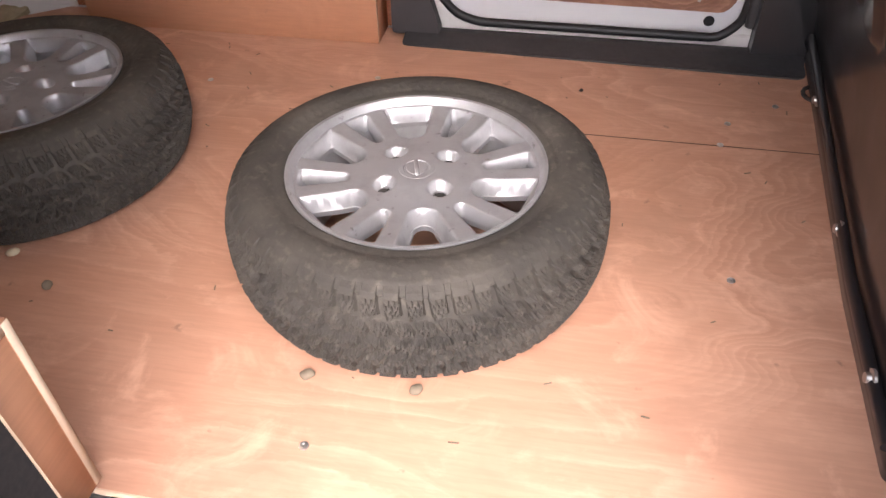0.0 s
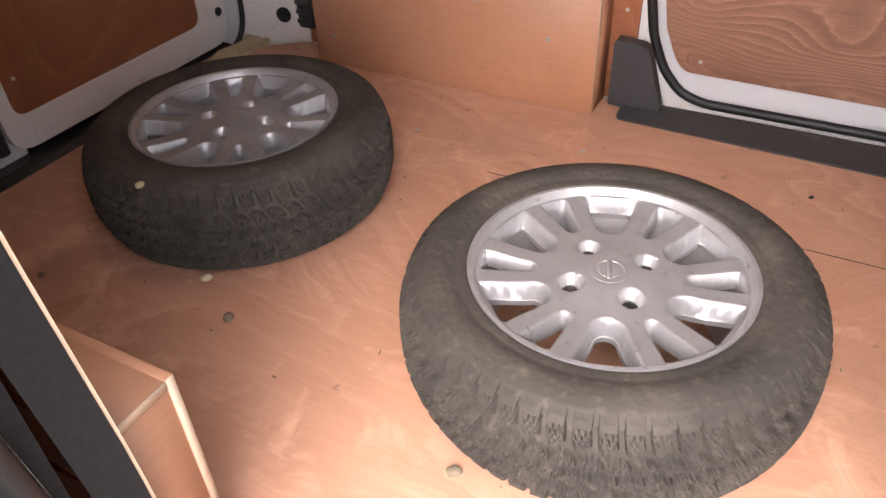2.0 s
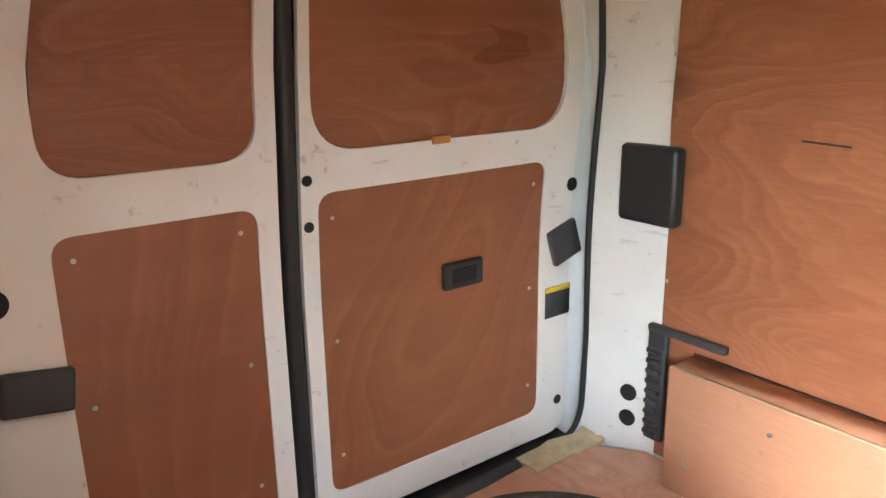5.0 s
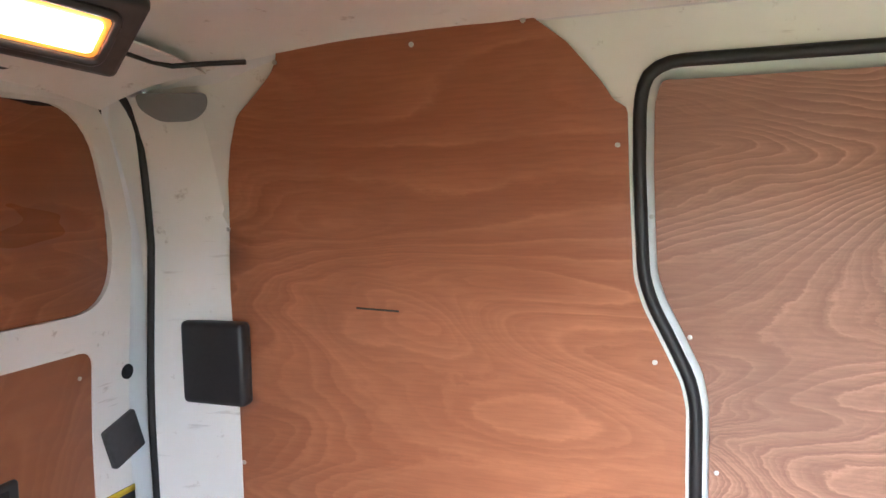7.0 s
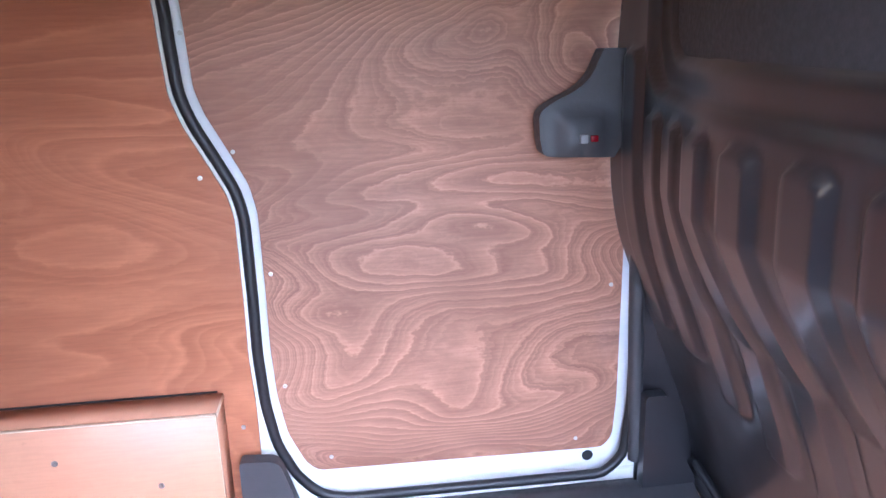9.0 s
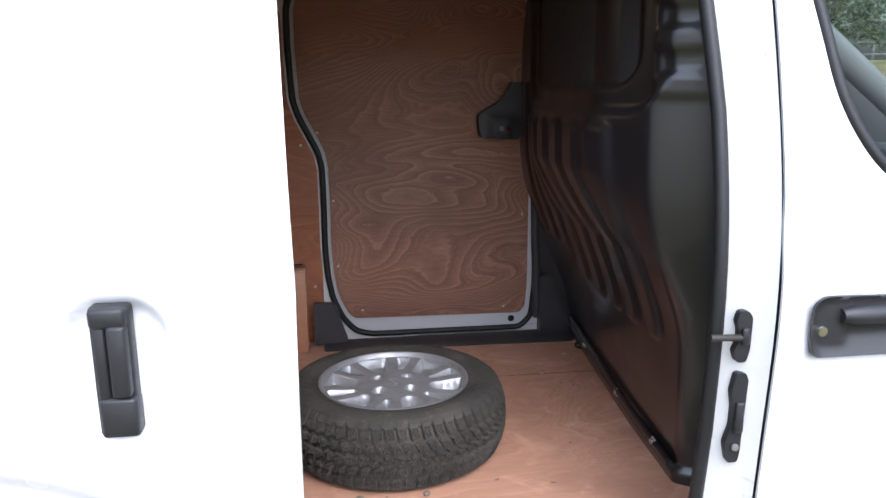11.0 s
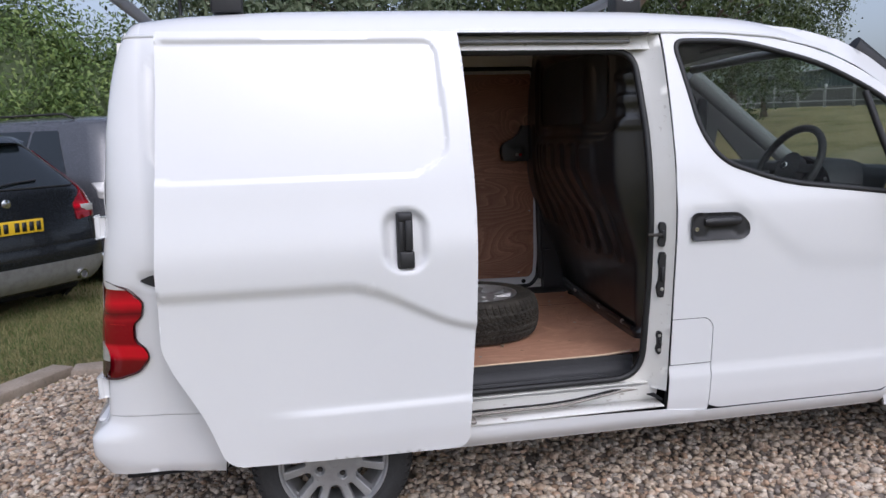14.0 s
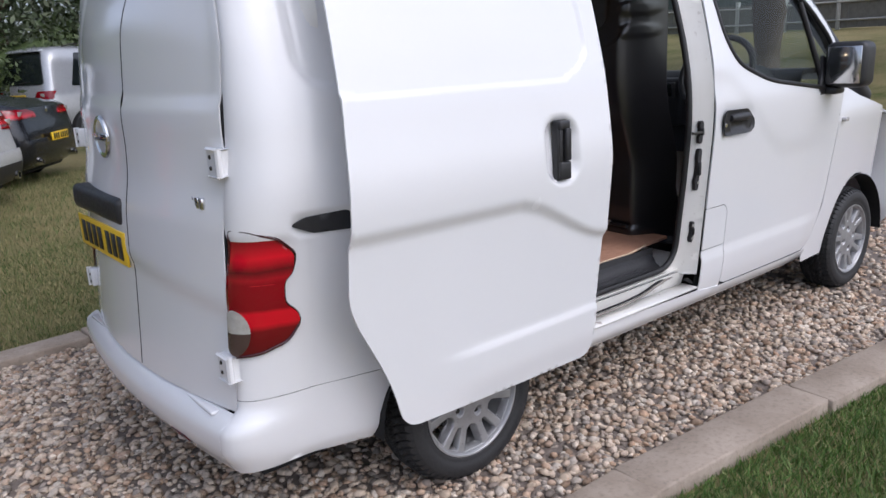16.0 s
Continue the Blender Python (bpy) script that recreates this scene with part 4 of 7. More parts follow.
part("bulkhead", sheet([(-0.50, 0.50), (0.725, 0.50), (0.745, 1.0), (0.735, 1.30), (0.69, 1.60), (0.60, 1.815), (-0.49, 1.815), (-0.50, 1.60), (-0.50, 1.20)], bulk_skin, step=0.0085, thick=0.004, inward=(1, 0, 0)), BULK, van, "black pressed steel bulkhead with ribs")
part("bulkhead_foot", tube([(bulk_x(0.60) - 0.012 + wrap(y) + 0.085 * (y - 0.45), y, 0.600 - 0.02 * (0.6 - y)) for y in np.linspace(0.66, -0.38, 12)], 0.009, 8), BULK, van)
for y in (0.42, 0.02, -0.28):
    b = merge(lathe([(0, 0.012), (0.007, 0.011), (0.008, 0.005), (0.013, 0.004), (0.013, 0)], 12))
    moved(b, Matrix.Translation((bulk_x(0.59) - 0.014 + wrap(y) + 0.085 * (y - 0.45), y, 0.585)) @ pose(0, 0, 0, 0, -90, 0))
    part("bulkhead_bolt", b, STEEL, van)
part("tie_down_ring", tube([(1.362 + 0.024 * math.cos(a), 0.512 + 0.022 * math.sin(a), FL + 0.008 + 0.004 * math.sin(a)) for a in np.linspace(0, math.tau, 14)[:-1]], 0.0045, 8, True), BRAKE, van, "dark steel tie-down ring")

# left wall: white inner body with the closed sliding door set into it
SEAL_LINE = [(0.405, 1.730), (0.393, 1.69), (0.389, 1.58), (0.391, 1.50), (0.395, 1.40), (0.410, 1.35), (0.440, 1.288), (0.472, 1.22), (0.482, 1.17), (0.482, 1.00), (0.480, 0.90), (0.485, 0.79), (0.500, 0.70), (0.533, 0.625), (0.577, 0.576)]
LOPEN = [(0.440, 1.746)] + SEAL_LINE + [(0.63, 0.560), (1.185, 0.558), (1.228, 0.60), (1.240, 0.72), (1.244, 1.1), (1.232, 1.50), (1.205, 1.70), (1.18, 1.748)]


def beside(line, d):
    """The line shifted sideways, to its left as one walks down it when d is positive."""
    out = []
    for k, (x, z) in enumerate(line):
        (xa, za), (xb, zb) = line[max(0, k - 1)], line[min(len(line) - 1, k + 1)]
        n = math.hypot(xb - xa, zb - za)
        out.append((x - d * (zb - za) / n, z + d * (xb - xa) / n))
    return out


def lean(z, y0=0.725):
    return y0 - 0.02 * step01(1.2, 1.5, z) - 0.10 * step01(1.5, 1.86, z)


part("left_inner_body", sheet([(-0.64, 0.50), (1.262, 0.50), (1.262, 1.83), (-0.30, 1.83), (-0.45, 1.78), (-0.60, 1.735)], lambda x, z: (x, min(lean(z, 0.728), side_half(x, min(z, 1.757)) - 0.007), z), [LOPEN], 0.04, 0.005), INNER, van, "white inner body side")
part("front_pillar_trim", sheet([(1.252, 0.50), (1.42, 0.50), (1.42, 0.72), (1.32, 1.0), (1.262, 1.30), (1.252, 1.30)], lambda x, z: (x, 0.716, z), step=0.06, thick=0.004), BULK, van)
part("left_door_seal", tube([(x, lean(z, 0.722), z) for x, z in dense(rounded(LOPEN, 0.02, 2))], 0.0108, 8, True, up=(0, 1, 0)), SEAL, van)
ldoor = part("left_sliding_door", sheet([(0.34, 0.52), (1.29, 0.52), (1.27, 1.78), (0.33, 1.78)], lambda x, z: (x, lean(z, 0.768), z), step=0.05, thick=0.005), PAINT, van, "white left sliding door, closed")
LPLY = rounded([(0.450, 1.722)] + beside(SEAL_LINE, 0.021)[:-1] + [(0.575, 0.613), (1.19, 0.604), (1.212, 0.63), (1.219, 0.72), (1.222, 1.1), (1.208, 1.50), (1.185, 1.722)], 0.012, 2)
part("door_plywood", sheet(LPLY, lambda x, z: (x, lean(z, 0.752), z), step=0.06, thick=0.008), DOOR_PLY, ldoor, "flame-grained plywood door lining")
part("door_hole", moved(lathe([(0, 0), (0.0125, 0), (0.0125, -0.004)], 20), Matrix.Translation((1.163, 0.7675 - 0.001, 0.577)) @ pose(0, 0, 0, 90, 0, 0)), DARK, ldoor)
for p in ((0.398, 1.500), (0.462, 1.289), (0.515, 0.812), (0.596, 0.642), (1.122, 0.632), (1.19, 0.98), (1.19, 1.35), (0.508, 1.05)):
    screw(ldoor, (p[0] + 0.008, lean(p[1], 0.752) - 0.001, p[1]), (0, -1, 0), 0.0042)

QUAD = [(-0.245, 1.826), (0.0, 1.842), (0.165, 1.846), (0.212, 1.840), (0.283, 1.785), (0.335, 1.722), (0.354, 1.690), (0.374, 1.682)] + beside(SEAL_LINE, -0.0165)[2:-3] + [(0.468, 0.715), (0.468, FL), (-0.452, FL), (-0.452, 0.90), (-0.440, 1.34), (-0.420, 1.57), (-0.395, 1.640), (-0.360, 1.700), (-0.300, 1.742), (-0.262, 1.772), (-0.244, 1.800)]
part("wall_plywood", sheet(rounded(QUAD, 0.012, 2), lambda x, z: (x, lean(z, 0.712), z), step=0.06, thick=0.008), WALL_PLY, van, "red-brown plywood wall lining")
for p in ((0.356, 1.622), (0.215, 1.822), (0.414, 1.250), (-0.25, 1.79), (0.02, 1.80), (-0.43, 1.48), (-0.43, 1.13), (0.44, 0.75), (-0.43, 0.98)):
    screw(van, (p[0], lean(p[1], 0.712) - 0.001, p[1]), (0, -1, 0), 0.0045, "wall_screw")
part("wall_scratch", box((-0.15, 0.7030, 1.321), (-0.06, 0.7045, 1.3245), m=Matrix.Translation((-0.10, 0, 1.322)) @ pose(0, 0, 0, 0, 2, 0) @ Matrix.Translation((0.10, 0, -1.322))), BRAKE, van)
sl = part("left_scuff_sill", sheet(rounded([(0.462, 0.612), (1.36, 0.580), (1.36, 0.70), (1.24, 0.735), (0.56, 0.735), (0.47, 0.70)], [0.02, 0.03, 0, 0, 0, 0]), lambda x, y: (x, y, FL + 0.004 + 0.012 * step01(0.62, 0.66, y) - 0.022 * step01(0.685, 0.72, y)), step=0.02, thick=0.012, inward=(0, 0, -1)), TRIM, van, "dark plastic door sill cover")
part("sill_end_cap", moved(sheet(rounded([(0.0, 0.0), (0.12, 0.0), (0.075, 0.145), (0.0, 0.150)], [0.01, 0.02, 0.02, 0.01], 4), lambda u, v: (u, 0.0 + 0.25 * v * 0.2, v), step=0.03, thick=0.03), Matrix.Translation((0.432, 0.655, FL + 0.01))), TRIM, van, "dark plastic corner cap")
part("sill_front_cap", moved(sheet(rounded([(0.0, 0.0), (0.13, 0.0), (0.10, 0.05), (0.045, 0.22), (0.0, 0.22)], [0.01, 0.01, 0.02, 0.01, 0.01], 4), lambda u, v: (u, 0.0, v), step=0.03, thick=0.03), Matrix.Translation((1.248, 0.66, FL + 0.005))), BULK, van)
part("front_seal_strip", tube([(1.246, 0.70, 0.60), (1.238, 0.708, 0.9), (1.232, 0.71, 1.2)], 0.016, 8), TRIM, van)
pk = part("belt_bracket", sheet(rounded([(1.139, 1.452), (1.119, 1.406), (1.092, 1.382), (1.050, 1.363), (1.022, 1.345), (1.024, 1.30), (1.031, 1.265), (1.165, 1.258), (1.19, 1.30), (1.19, 1.452)], [0.004, 0.03, 0.03, 0.03, 0.015, 0.03, 0.012, 0, 0, 0], 4), lambda x, z: (x, 0.668 - 0.018 * (1 - step01(-0.03, 0, box_sdf(x, z, 1.10, 1.30, 0.055, 0.05, 0.02))), z), step=0.014, thick=0.045), TRIM, van, "dark plastic door catch cover")
part("red_tab", box((1.112, 0.643, 1.291), (1.126, 0.652, 1.303), 0.002), RED, pk)
part("grey_tab", box((1.092, 0.643, 1.289), (1.107, 0.652, 1.305), 0.002), GREYPL, pk)
part("left_cant_rail", sheet([(0.20, 1.755), (1.30, 1.755), (1.30, 1.835), (0.20, 1.835)], lambda x, z: (x, 0.672 - 0.75 * (z - 1.755), z), step=0.05, thick=0.004), INNER, van)
for p in ((0.31, 1.815), (0.35, 1.797)):
    part("rail_hole", moved(lathe([(0, 0.001), (0.006, 0.001), (0.006, -0.002)], 12), Matrix.Translation((p[0], 0.672 - 0.75 * (p[1] - 1.755) - 0.001, p[1])) @ pose(0, 0, 0, 90, 0, 0)), DARK, van)

# wheel arch boxes of plywood
def arch_box(x0, x1, wall, front, top, sgn):
    """Front board with pale edges, lid and end board; wall and front are y."""
    lo, hi = min(front, wall), max(front, wall)
    ob = part("wheel_arch_box", box((x0, front if sgn > 0 else front - 0.012, FL + 0.001), (x1, front + 0.012 if sgn > 0 else front, top - 0.0005), 0.0008, 1), BOX_PLY, van, "plywood wheel arch box with pale edges")
    part("lid", box((x0 + 0.001, lo + 0.012, top - 0.013), (x1 - 0.0, hi, top - 0.001)), BOX_PLY, ob)
    part("end_board", box((x1 - 0.012, lo + 0.0125, FL + 0.001), (x1 - 0.0005, hi, top - 0.0135)), BOX_PLY, ob)
    part("rear_board", box((x0 + 0.0005, lo + 0.0125, FL + 0.001), (x0 + 0.012, hi, top - 0.0135)), BOX_PLY, ob)
    y = front if sgn > 0 else front - 0.012
    if sgn > 0:
        part("top_edge", box((x0, y + 0.001, top - 0.0006), (x1, y + 0.011, top + 0.0006)), EDGE_PLY, ob)
    part("end_edge", box((x1 - 0.0004, y + 0.001, FL + 0.002), (x1 + 0.0006, y + 0.011, top)), EDGE_PLY, ob)
    part("lid_edge", box((x1 - 0.0004, lo + (0.011 if sgn > 0 else 0.0), top - 0.012), (x1 + 0.0006, hi - (0.0 if sgn > 0 else 0.011), top - 0.0005)), EDGE_PLY, ob)
    return ob


fb = arch_box(-0.335, 0.410, 0.703, 0.610, 0.832, 1)
for p in ((0.123, 0.765), (-0.10, 0.772), (0.30, 0.70), (-0.28, 0.62)):
    screw(fb, (p[0], 0.6095, p[1]), (0, -1, 0), 0.0055)
nb = arch_box(-0.360, 0.373, -0.672, -0.562, 0.823, -1)
part("box_gap", box((-0.34, 0.7035, 0.8325), (0.40, 0.7042, 0.8365)), DARK, van)
part("corner_bracket", merge(box((-0.455, 0.690, 0.585), (-0.405, 0.706, 0.875), 0.004), box((-0.455, 0.685, 0.860), (-0.255, 0.704, 0.878), 0.004), *[box((-0.452, 0.680, 0.60 + 0.026 * k), (-0.415, 0.692, 0.612 + 0.026 * k), 0.002, 1) for k in range(9)]), TRIM, van, "black ribbed plastic corner bracket")

# rear inside: pillars, doors, roof
def pillar(sgn):
    pl = part("rear_pillar", sheet([(0.0, 0.52), (1.0, 0.52), (1.0, 1.752), (0.0, 1.740)], lambda s, z: (-0.625 + 0.19 * s + 0.03 * math.sin(s * math.pi), sgn * min(0.659 + 0.05 * math.sin(s * math.pi / 2) - 0.10 * step01(1.5, 1.86, z), side_half(-0.60 + 0.19 * s, z) - 0.03 + 0.022 * s), z), step=0.06, thick=0.004, inward=(0, sgn, 0)), INNER, van, "scuffed white rear pillar")
    if sgn > 0:
        for z in (0.680, 0.612):
            part("pillar_hole", moved(lathe([(0, 0.002), (0.021, 0.002), (0.021, -0.002)], 24), Matrix.Translation((-0.505, 0.6915, z)) @ pose(0, 0, 0, 90, 0, 12)), DARK, pl)
        part("vent_cap", moved(sheet(rounded([(-0.075, 0.025), (0.075, 0.02), (0.07, -0.01), (0.04, -0.032), (-0.03, -0.032), (-0.07, -0.005)], 0.02, 4), lambda u, v: (u, 0, v), step=0.03, thick=0.004), Matrix.Translation((-0.475, 0.592, 1.724)) @ pose(0, 0, 0, 14, 0, 10)), GREYPL, pl, "grey plastic blanking cap")
        part("pillar_seam", tube([(-0.60, 0.672, 1.655), (-0.50, 0.690, 1.655), (-0.44, 0.692, 1.655)], 0.0012, 4), DARK, pl)
    cv = part("belt_cover", box((-0.548, 0.668 if sgn > 0 else -0.722, 1.112), (-0.394, 0.708 if sgn > 0 else -0.680, 1.288), 0.012, 3), BLACK, van, "black plastic pillar cover")
    return pl


pillar(1)
pillar(-1)


def inner_x(z):
    return -(0.655 - 0.045 * step01(1.0, 1.7, z))


for wide in (True, False):
    y0, y1 = (SPLIT + 0.022, 0.628) if wide else (-0.628, SPLIT - 0.022)
    up = rect(y0 + 0.022, 1.325, y1 - 0.053, 1.722, 0.10, 7) if wide else rect(y0 + 0.14, 1.325, y1 - 0.035, 1.705, 0.07, 7)
    lw = rect(y0 + 0.034, 0.620, y1 - 0.098, 1.250, 0.035, 5) if wide else rect(y0 + 0.14, 0.620, y1 - 0.040, 1.240, 0.035, 5)
    inn = part("rear_door_inner", sheet(rounded(rect(y0, 0.545, y1, 1.752), [0.06, 0.06, 0.07, 0.07]), lambda y, z: (inner_x(z), y * min(1.0, inner_half(z) / 0.636), z), [up, lw], 0.04, 0.014, (-1, 0, 0)), INNER, van, "white inner frame of a rear door")
    part("upper_plywood", sheet(up, lambda y, z: (inner_x(z) - 0.010, y * min(1.0, inner_half(z) / 0.636), z), step=0.08, thick=0.006, inward=(-1, 0, 0)), REAR_PLY_UP, inn, "red-brown plywood window blank")
    part("lower_plywood", sheet(lw, lambda y, z: (inner_x(z) - 0.004, y, z), step=0.08, thick=0.006, inward=(-1, 0, 0)), REAR_PLY, inn, "red-brown plywood door lining")
    for y in (min(p[0] for p in lw) + 0.03, max(p[0] for p in lw) - 0.03):
        for z in (0.70, 0.95, 1.20):
            screw(inn, (inner_x(z) - 0.003, y, z), (1, 0, 0), 0.0042)
    dx = inner_x(1.0)
    if wide:
        hnd = part("inner_handle", box((dx - 0.006, 0.243, 0.998), (dx + 0.010, 0.352, 1.058), 0.008, 3), BLACK, inn, "black recessed inner handle")
        part("finger_cup", box((dx + 0.004, 0.262, 1.010), (dx + 0.012, 0.330, 1.046), 0.004), DARK, hnd)
        part("lock_cover", box((-0.006, -0.045, -0.045), (0.014, 0.045, 0.045), 0.005, 2, Matrix.Translation((dx, 0.604, 1.046)) @ pose(0, 0, 0, 18, 0, 0)), TRIM, inn, "dark diamond lock cover")
        lab = part("label", box((dx, 0.550, 0.860), (dx + 0.002, 0.632, 0.938)), TRIM, inn, "dark label with a yellow top band")
        part("label_band", box((dx + 0.002, 0.550, 0.925), (dx + 0.003, 0.632, 0.938)), YELLOW, lab)
        for y, z, r in ((0.600, 0.632, 0.012), (0.622, 1.185, 0.016), (-0.066, 1.277, 0.010), (-0.064, 1.190, 0.010)):
            part("door_hole", moved(lathe([(0, 0.002), (r, 0.002), (r, -0.002)], 20), Matrix.Translation((inner_x(z), y, z)) @ pose(0, 0, 0, 0, 90, 0)), DARK, inn)
        for y, z in ((0.259, 1.724), (0.231, 1.325)):
            part("retaining_clip", box((inner_x(z) - 0.004, y - 0.022, z - 0.008), (inner_x(z) + 0.004, y + 0.022, z + 0.008), 0.002), plain("amber_clip", (0.45, 0.22, 0.05), 0.4), inn)
        latch = part("latch", merge(box((inner_x(1.7) - 0.01, -0.07, 1.66), (inner_x(1.7) + 0.05, 0.03, 1.70), 0.006), box((inner_x(1.7), -0.06, 1.70), (inner_x(1.7) + 0.06, 0.10, 1.735), 0.006), box((inner_x(1.7), -0.02, 1.625), (inner_x(1.7) + 0.04, 0.045, 1.665), 0.008)), BLACK, inn, "black rear door latch")
    else:
        part("lock_cover", box((-0.006, -0.052, -0.035), (0.016, 0.052, 0.035), 0.006, 2, Matrix.Translation((dx, -0.535, 1.005)) @ pose(0, 0, 0, -8, 0, 0)), TRIM, inn, "dark lock cover")
        for y, z, r in ((-0.575, 1.155, 0.024), (-0.505, 0.610, 0.016)):
            part("door_hole", moved(lathe([(0, 0.002), (r, 0.002), (r, -0.002)], 20), Matrix.Translation((inner_x(z), y, z)) @ pose(0, 0, 0, 0, 90, 0)), DARK, inn)
        part("latch", merge(box((inner_x(1.7), -0.30, 1.70), (inner_x(1.7) + 0.06, -0.13, 1.735), 0.006), box((inner_x(1.7), -0.24, 1.63), (inner_x(1.7) + 0.05, -0.15, 1.70), 0.008)), BLACK, inn, "black rear door latch")
RD = rounded([(-0.650, 0.530), (0.650, 0.530), (0.662, 0.80), (0.646, 1.45), (0.600, 1.768), (-0.600, 1.768), (-0.646, 1.45), (-0.668, 0.80)], [0.10, 0.10, 0, 0, 0.12, 0.12, 0, 0], 8)
part("rear_door_seal", tube([(inner_x(z) + 0.035, y, z) for y, z in dense(RD)], 0.0075, 8, True, up=(1, 0, 0)), SEAL, van)
part("middle_seal", tube([(inner_x(z) - 0.01, SPLIT, z) for z in np.linspace(0.56, 1.74, 14)], 0.018, 8, up=(1, 0, 0)), SEAL, van)
# Added white box that blocks light leaking in at the door gap's foot.
part("door_gap_stop", box((-0.692, SPLIT - 0.065, 0.50), (-0.682, SPLIT + 0.065, 0.605), 0.002), INNER, van)
part("rear_sill_trim", sheet(rounded([(-0.715, -0.64), (-0.715, 0.64), (-0.575, 0.62), (-0.56, 0.40), (-0.545, -0.30), (-0.56, -0.60)], [0, 0, 0.03, 0, 0, 0.03]), lambda x, y: (x, y, FL - 0.016 + 0.012 * step01(-0.66, -0.63, x)), step=0.04, thick=0.01, inward=(0, 0, -1)), BLACK, van, "black rear sill trim")
FOAM = plain("yellowed_foam", (0.55, 0.47, 0.30), 0.9, vary=0.5, scale=30, bumps=0.6)


def torn(x0, y0, x1, y1, z, seed):
    """A ragged lump of old foam."""
    bm = box((x0, y0, z), (x1, y1, z + 0.016))
    bmesh.ops.subdivide_edges(bm, edges=bm.edges[:], cuts=5, use_grid_fill=True)
    for q in bm.verts:
        q.co += Vector([0.010 * noise.noise(q.co * 45 + Vector((seed + k * 7, 0, 0))) for k in range(3)])
    return part("torn_filler", bm, FOAM, van, "yellowed foam filler at the floor edge")


torn(-0.62, 0.43, -0.545, 0.66, FL - 0.010, 1)
torn(-0.63, -0.55, -0.575, -0.43, FL - 0.014, 4)
part("ceiling_panel", sheet(rect(-0.50, -0.60, 1.25, 0.60), lambda x, y: (x, y, roof_at(x, y) - 0.010), step=0.06, thick=0.003, inward=(0, 0, 1)), INNER, van, "white painted roof inside")
part("rear_roof_beam", sheet([(-0.62, 0.0), (0.62, 0.0), (0.62, 1.0), (-0.62, 1.0)], lambda y, s: (-0.60 + 0.20 * s, y * (0.87 + 0.10 * s), 1.752 + 0.062 * s - 0.035 * abs(y / 0.62) ** 4 + 0.012 * math.sin(s * math.pi)), step=0.05, thick=0.003, inward=(0, 0, 1)), INNER, van, "white roof cross beam")
part("inner_header", sheet(rect(-0.55, 1.730, 0.55, 1.775), lambda y, z: (-0.605 + 0.004 * (z - 1.73) / 0.045, y, z), step=0.08, thick=0.003, inward=(-1, 0, 0)), INNER, van)
part("roof_gasket", tube([(-0.44, y, 1.808 - 0.03 * abs(y / 0.6) ** 3) for y in np.linspace(-0.1, 0.50, 10)] + [(-0.42, 0.53, 1.785), (-0.36, 0.56, 1.79), (-0.30, 0.585, 1.792)], 0.005, 6), SEAL, van)

# right inner wall behind the door opening
part("right_inner_body", sheet([(-0.64, 0.50), (0.412, 0.50), (0.412, 1.80), (-0.30, 1.79), (-0.60, 1.735)], lambda x, z: (x, -min(lean(z, 0.690) + 0.024, side_half(x, z) - 0.035), z), step=0.06, thick=0.004, inward=(0, -1, 0)), INNER, van)
right_y = table([(0.50, 0.645), (0.82, 0.652), (1.10, 0.669), (1.40, 0.672), (1.60, 0.655), (1.78, 0.62)], 0.05)
rw = part("right_wall_plywood", sheet(rounded([(-0.44, FL), (0.419, FL), (0.419, 1.70), (-0.40, 1.70)], [0, 0, 0.03, 0.05]), lambda x, z: (x, -right_y(z), z), step=0.08, thick=0.010, inward=(0, -1, 0)), WALL_PLY, van, "red-brown plywood wall lining")
part("panel_edge", sheet([(0.0, FL), (0.0036, FL), (0.0036, 1.69), (0.0, 1.69)], lambda s, z: (0.4195, -(right_y(z) + s), z), step=0.05, thick=0.001, inward=(-1, 0, 0)), EDGE_PLY, rw)
# Solid returns in the near-black gap material, darker than the white jamb.
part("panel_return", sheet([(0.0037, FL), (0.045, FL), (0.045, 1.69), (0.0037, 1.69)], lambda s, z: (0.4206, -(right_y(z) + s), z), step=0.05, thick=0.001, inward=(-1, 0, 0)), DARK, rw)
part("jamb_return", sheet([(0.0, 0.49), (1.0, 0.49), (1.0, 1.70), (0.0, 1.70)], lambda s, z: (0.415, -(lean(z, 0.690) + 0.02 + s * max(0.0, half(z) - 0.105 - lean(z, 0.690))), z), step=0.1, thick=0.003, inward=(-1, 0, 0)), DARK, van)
part("right_cant_rail", sheet([(0.36, 1.698), (1.25, 1.698), (1.25, 1.83), (0.36, 1.83)], lambda x, z: (x, -(0.655 - 0.5 * (z - 1.70)), z), step=0.06, thick=0.004, inward=(0, -1, 0)), INNER, van)

# ---------------------------------------------------------------- wheels
LUGS = 60


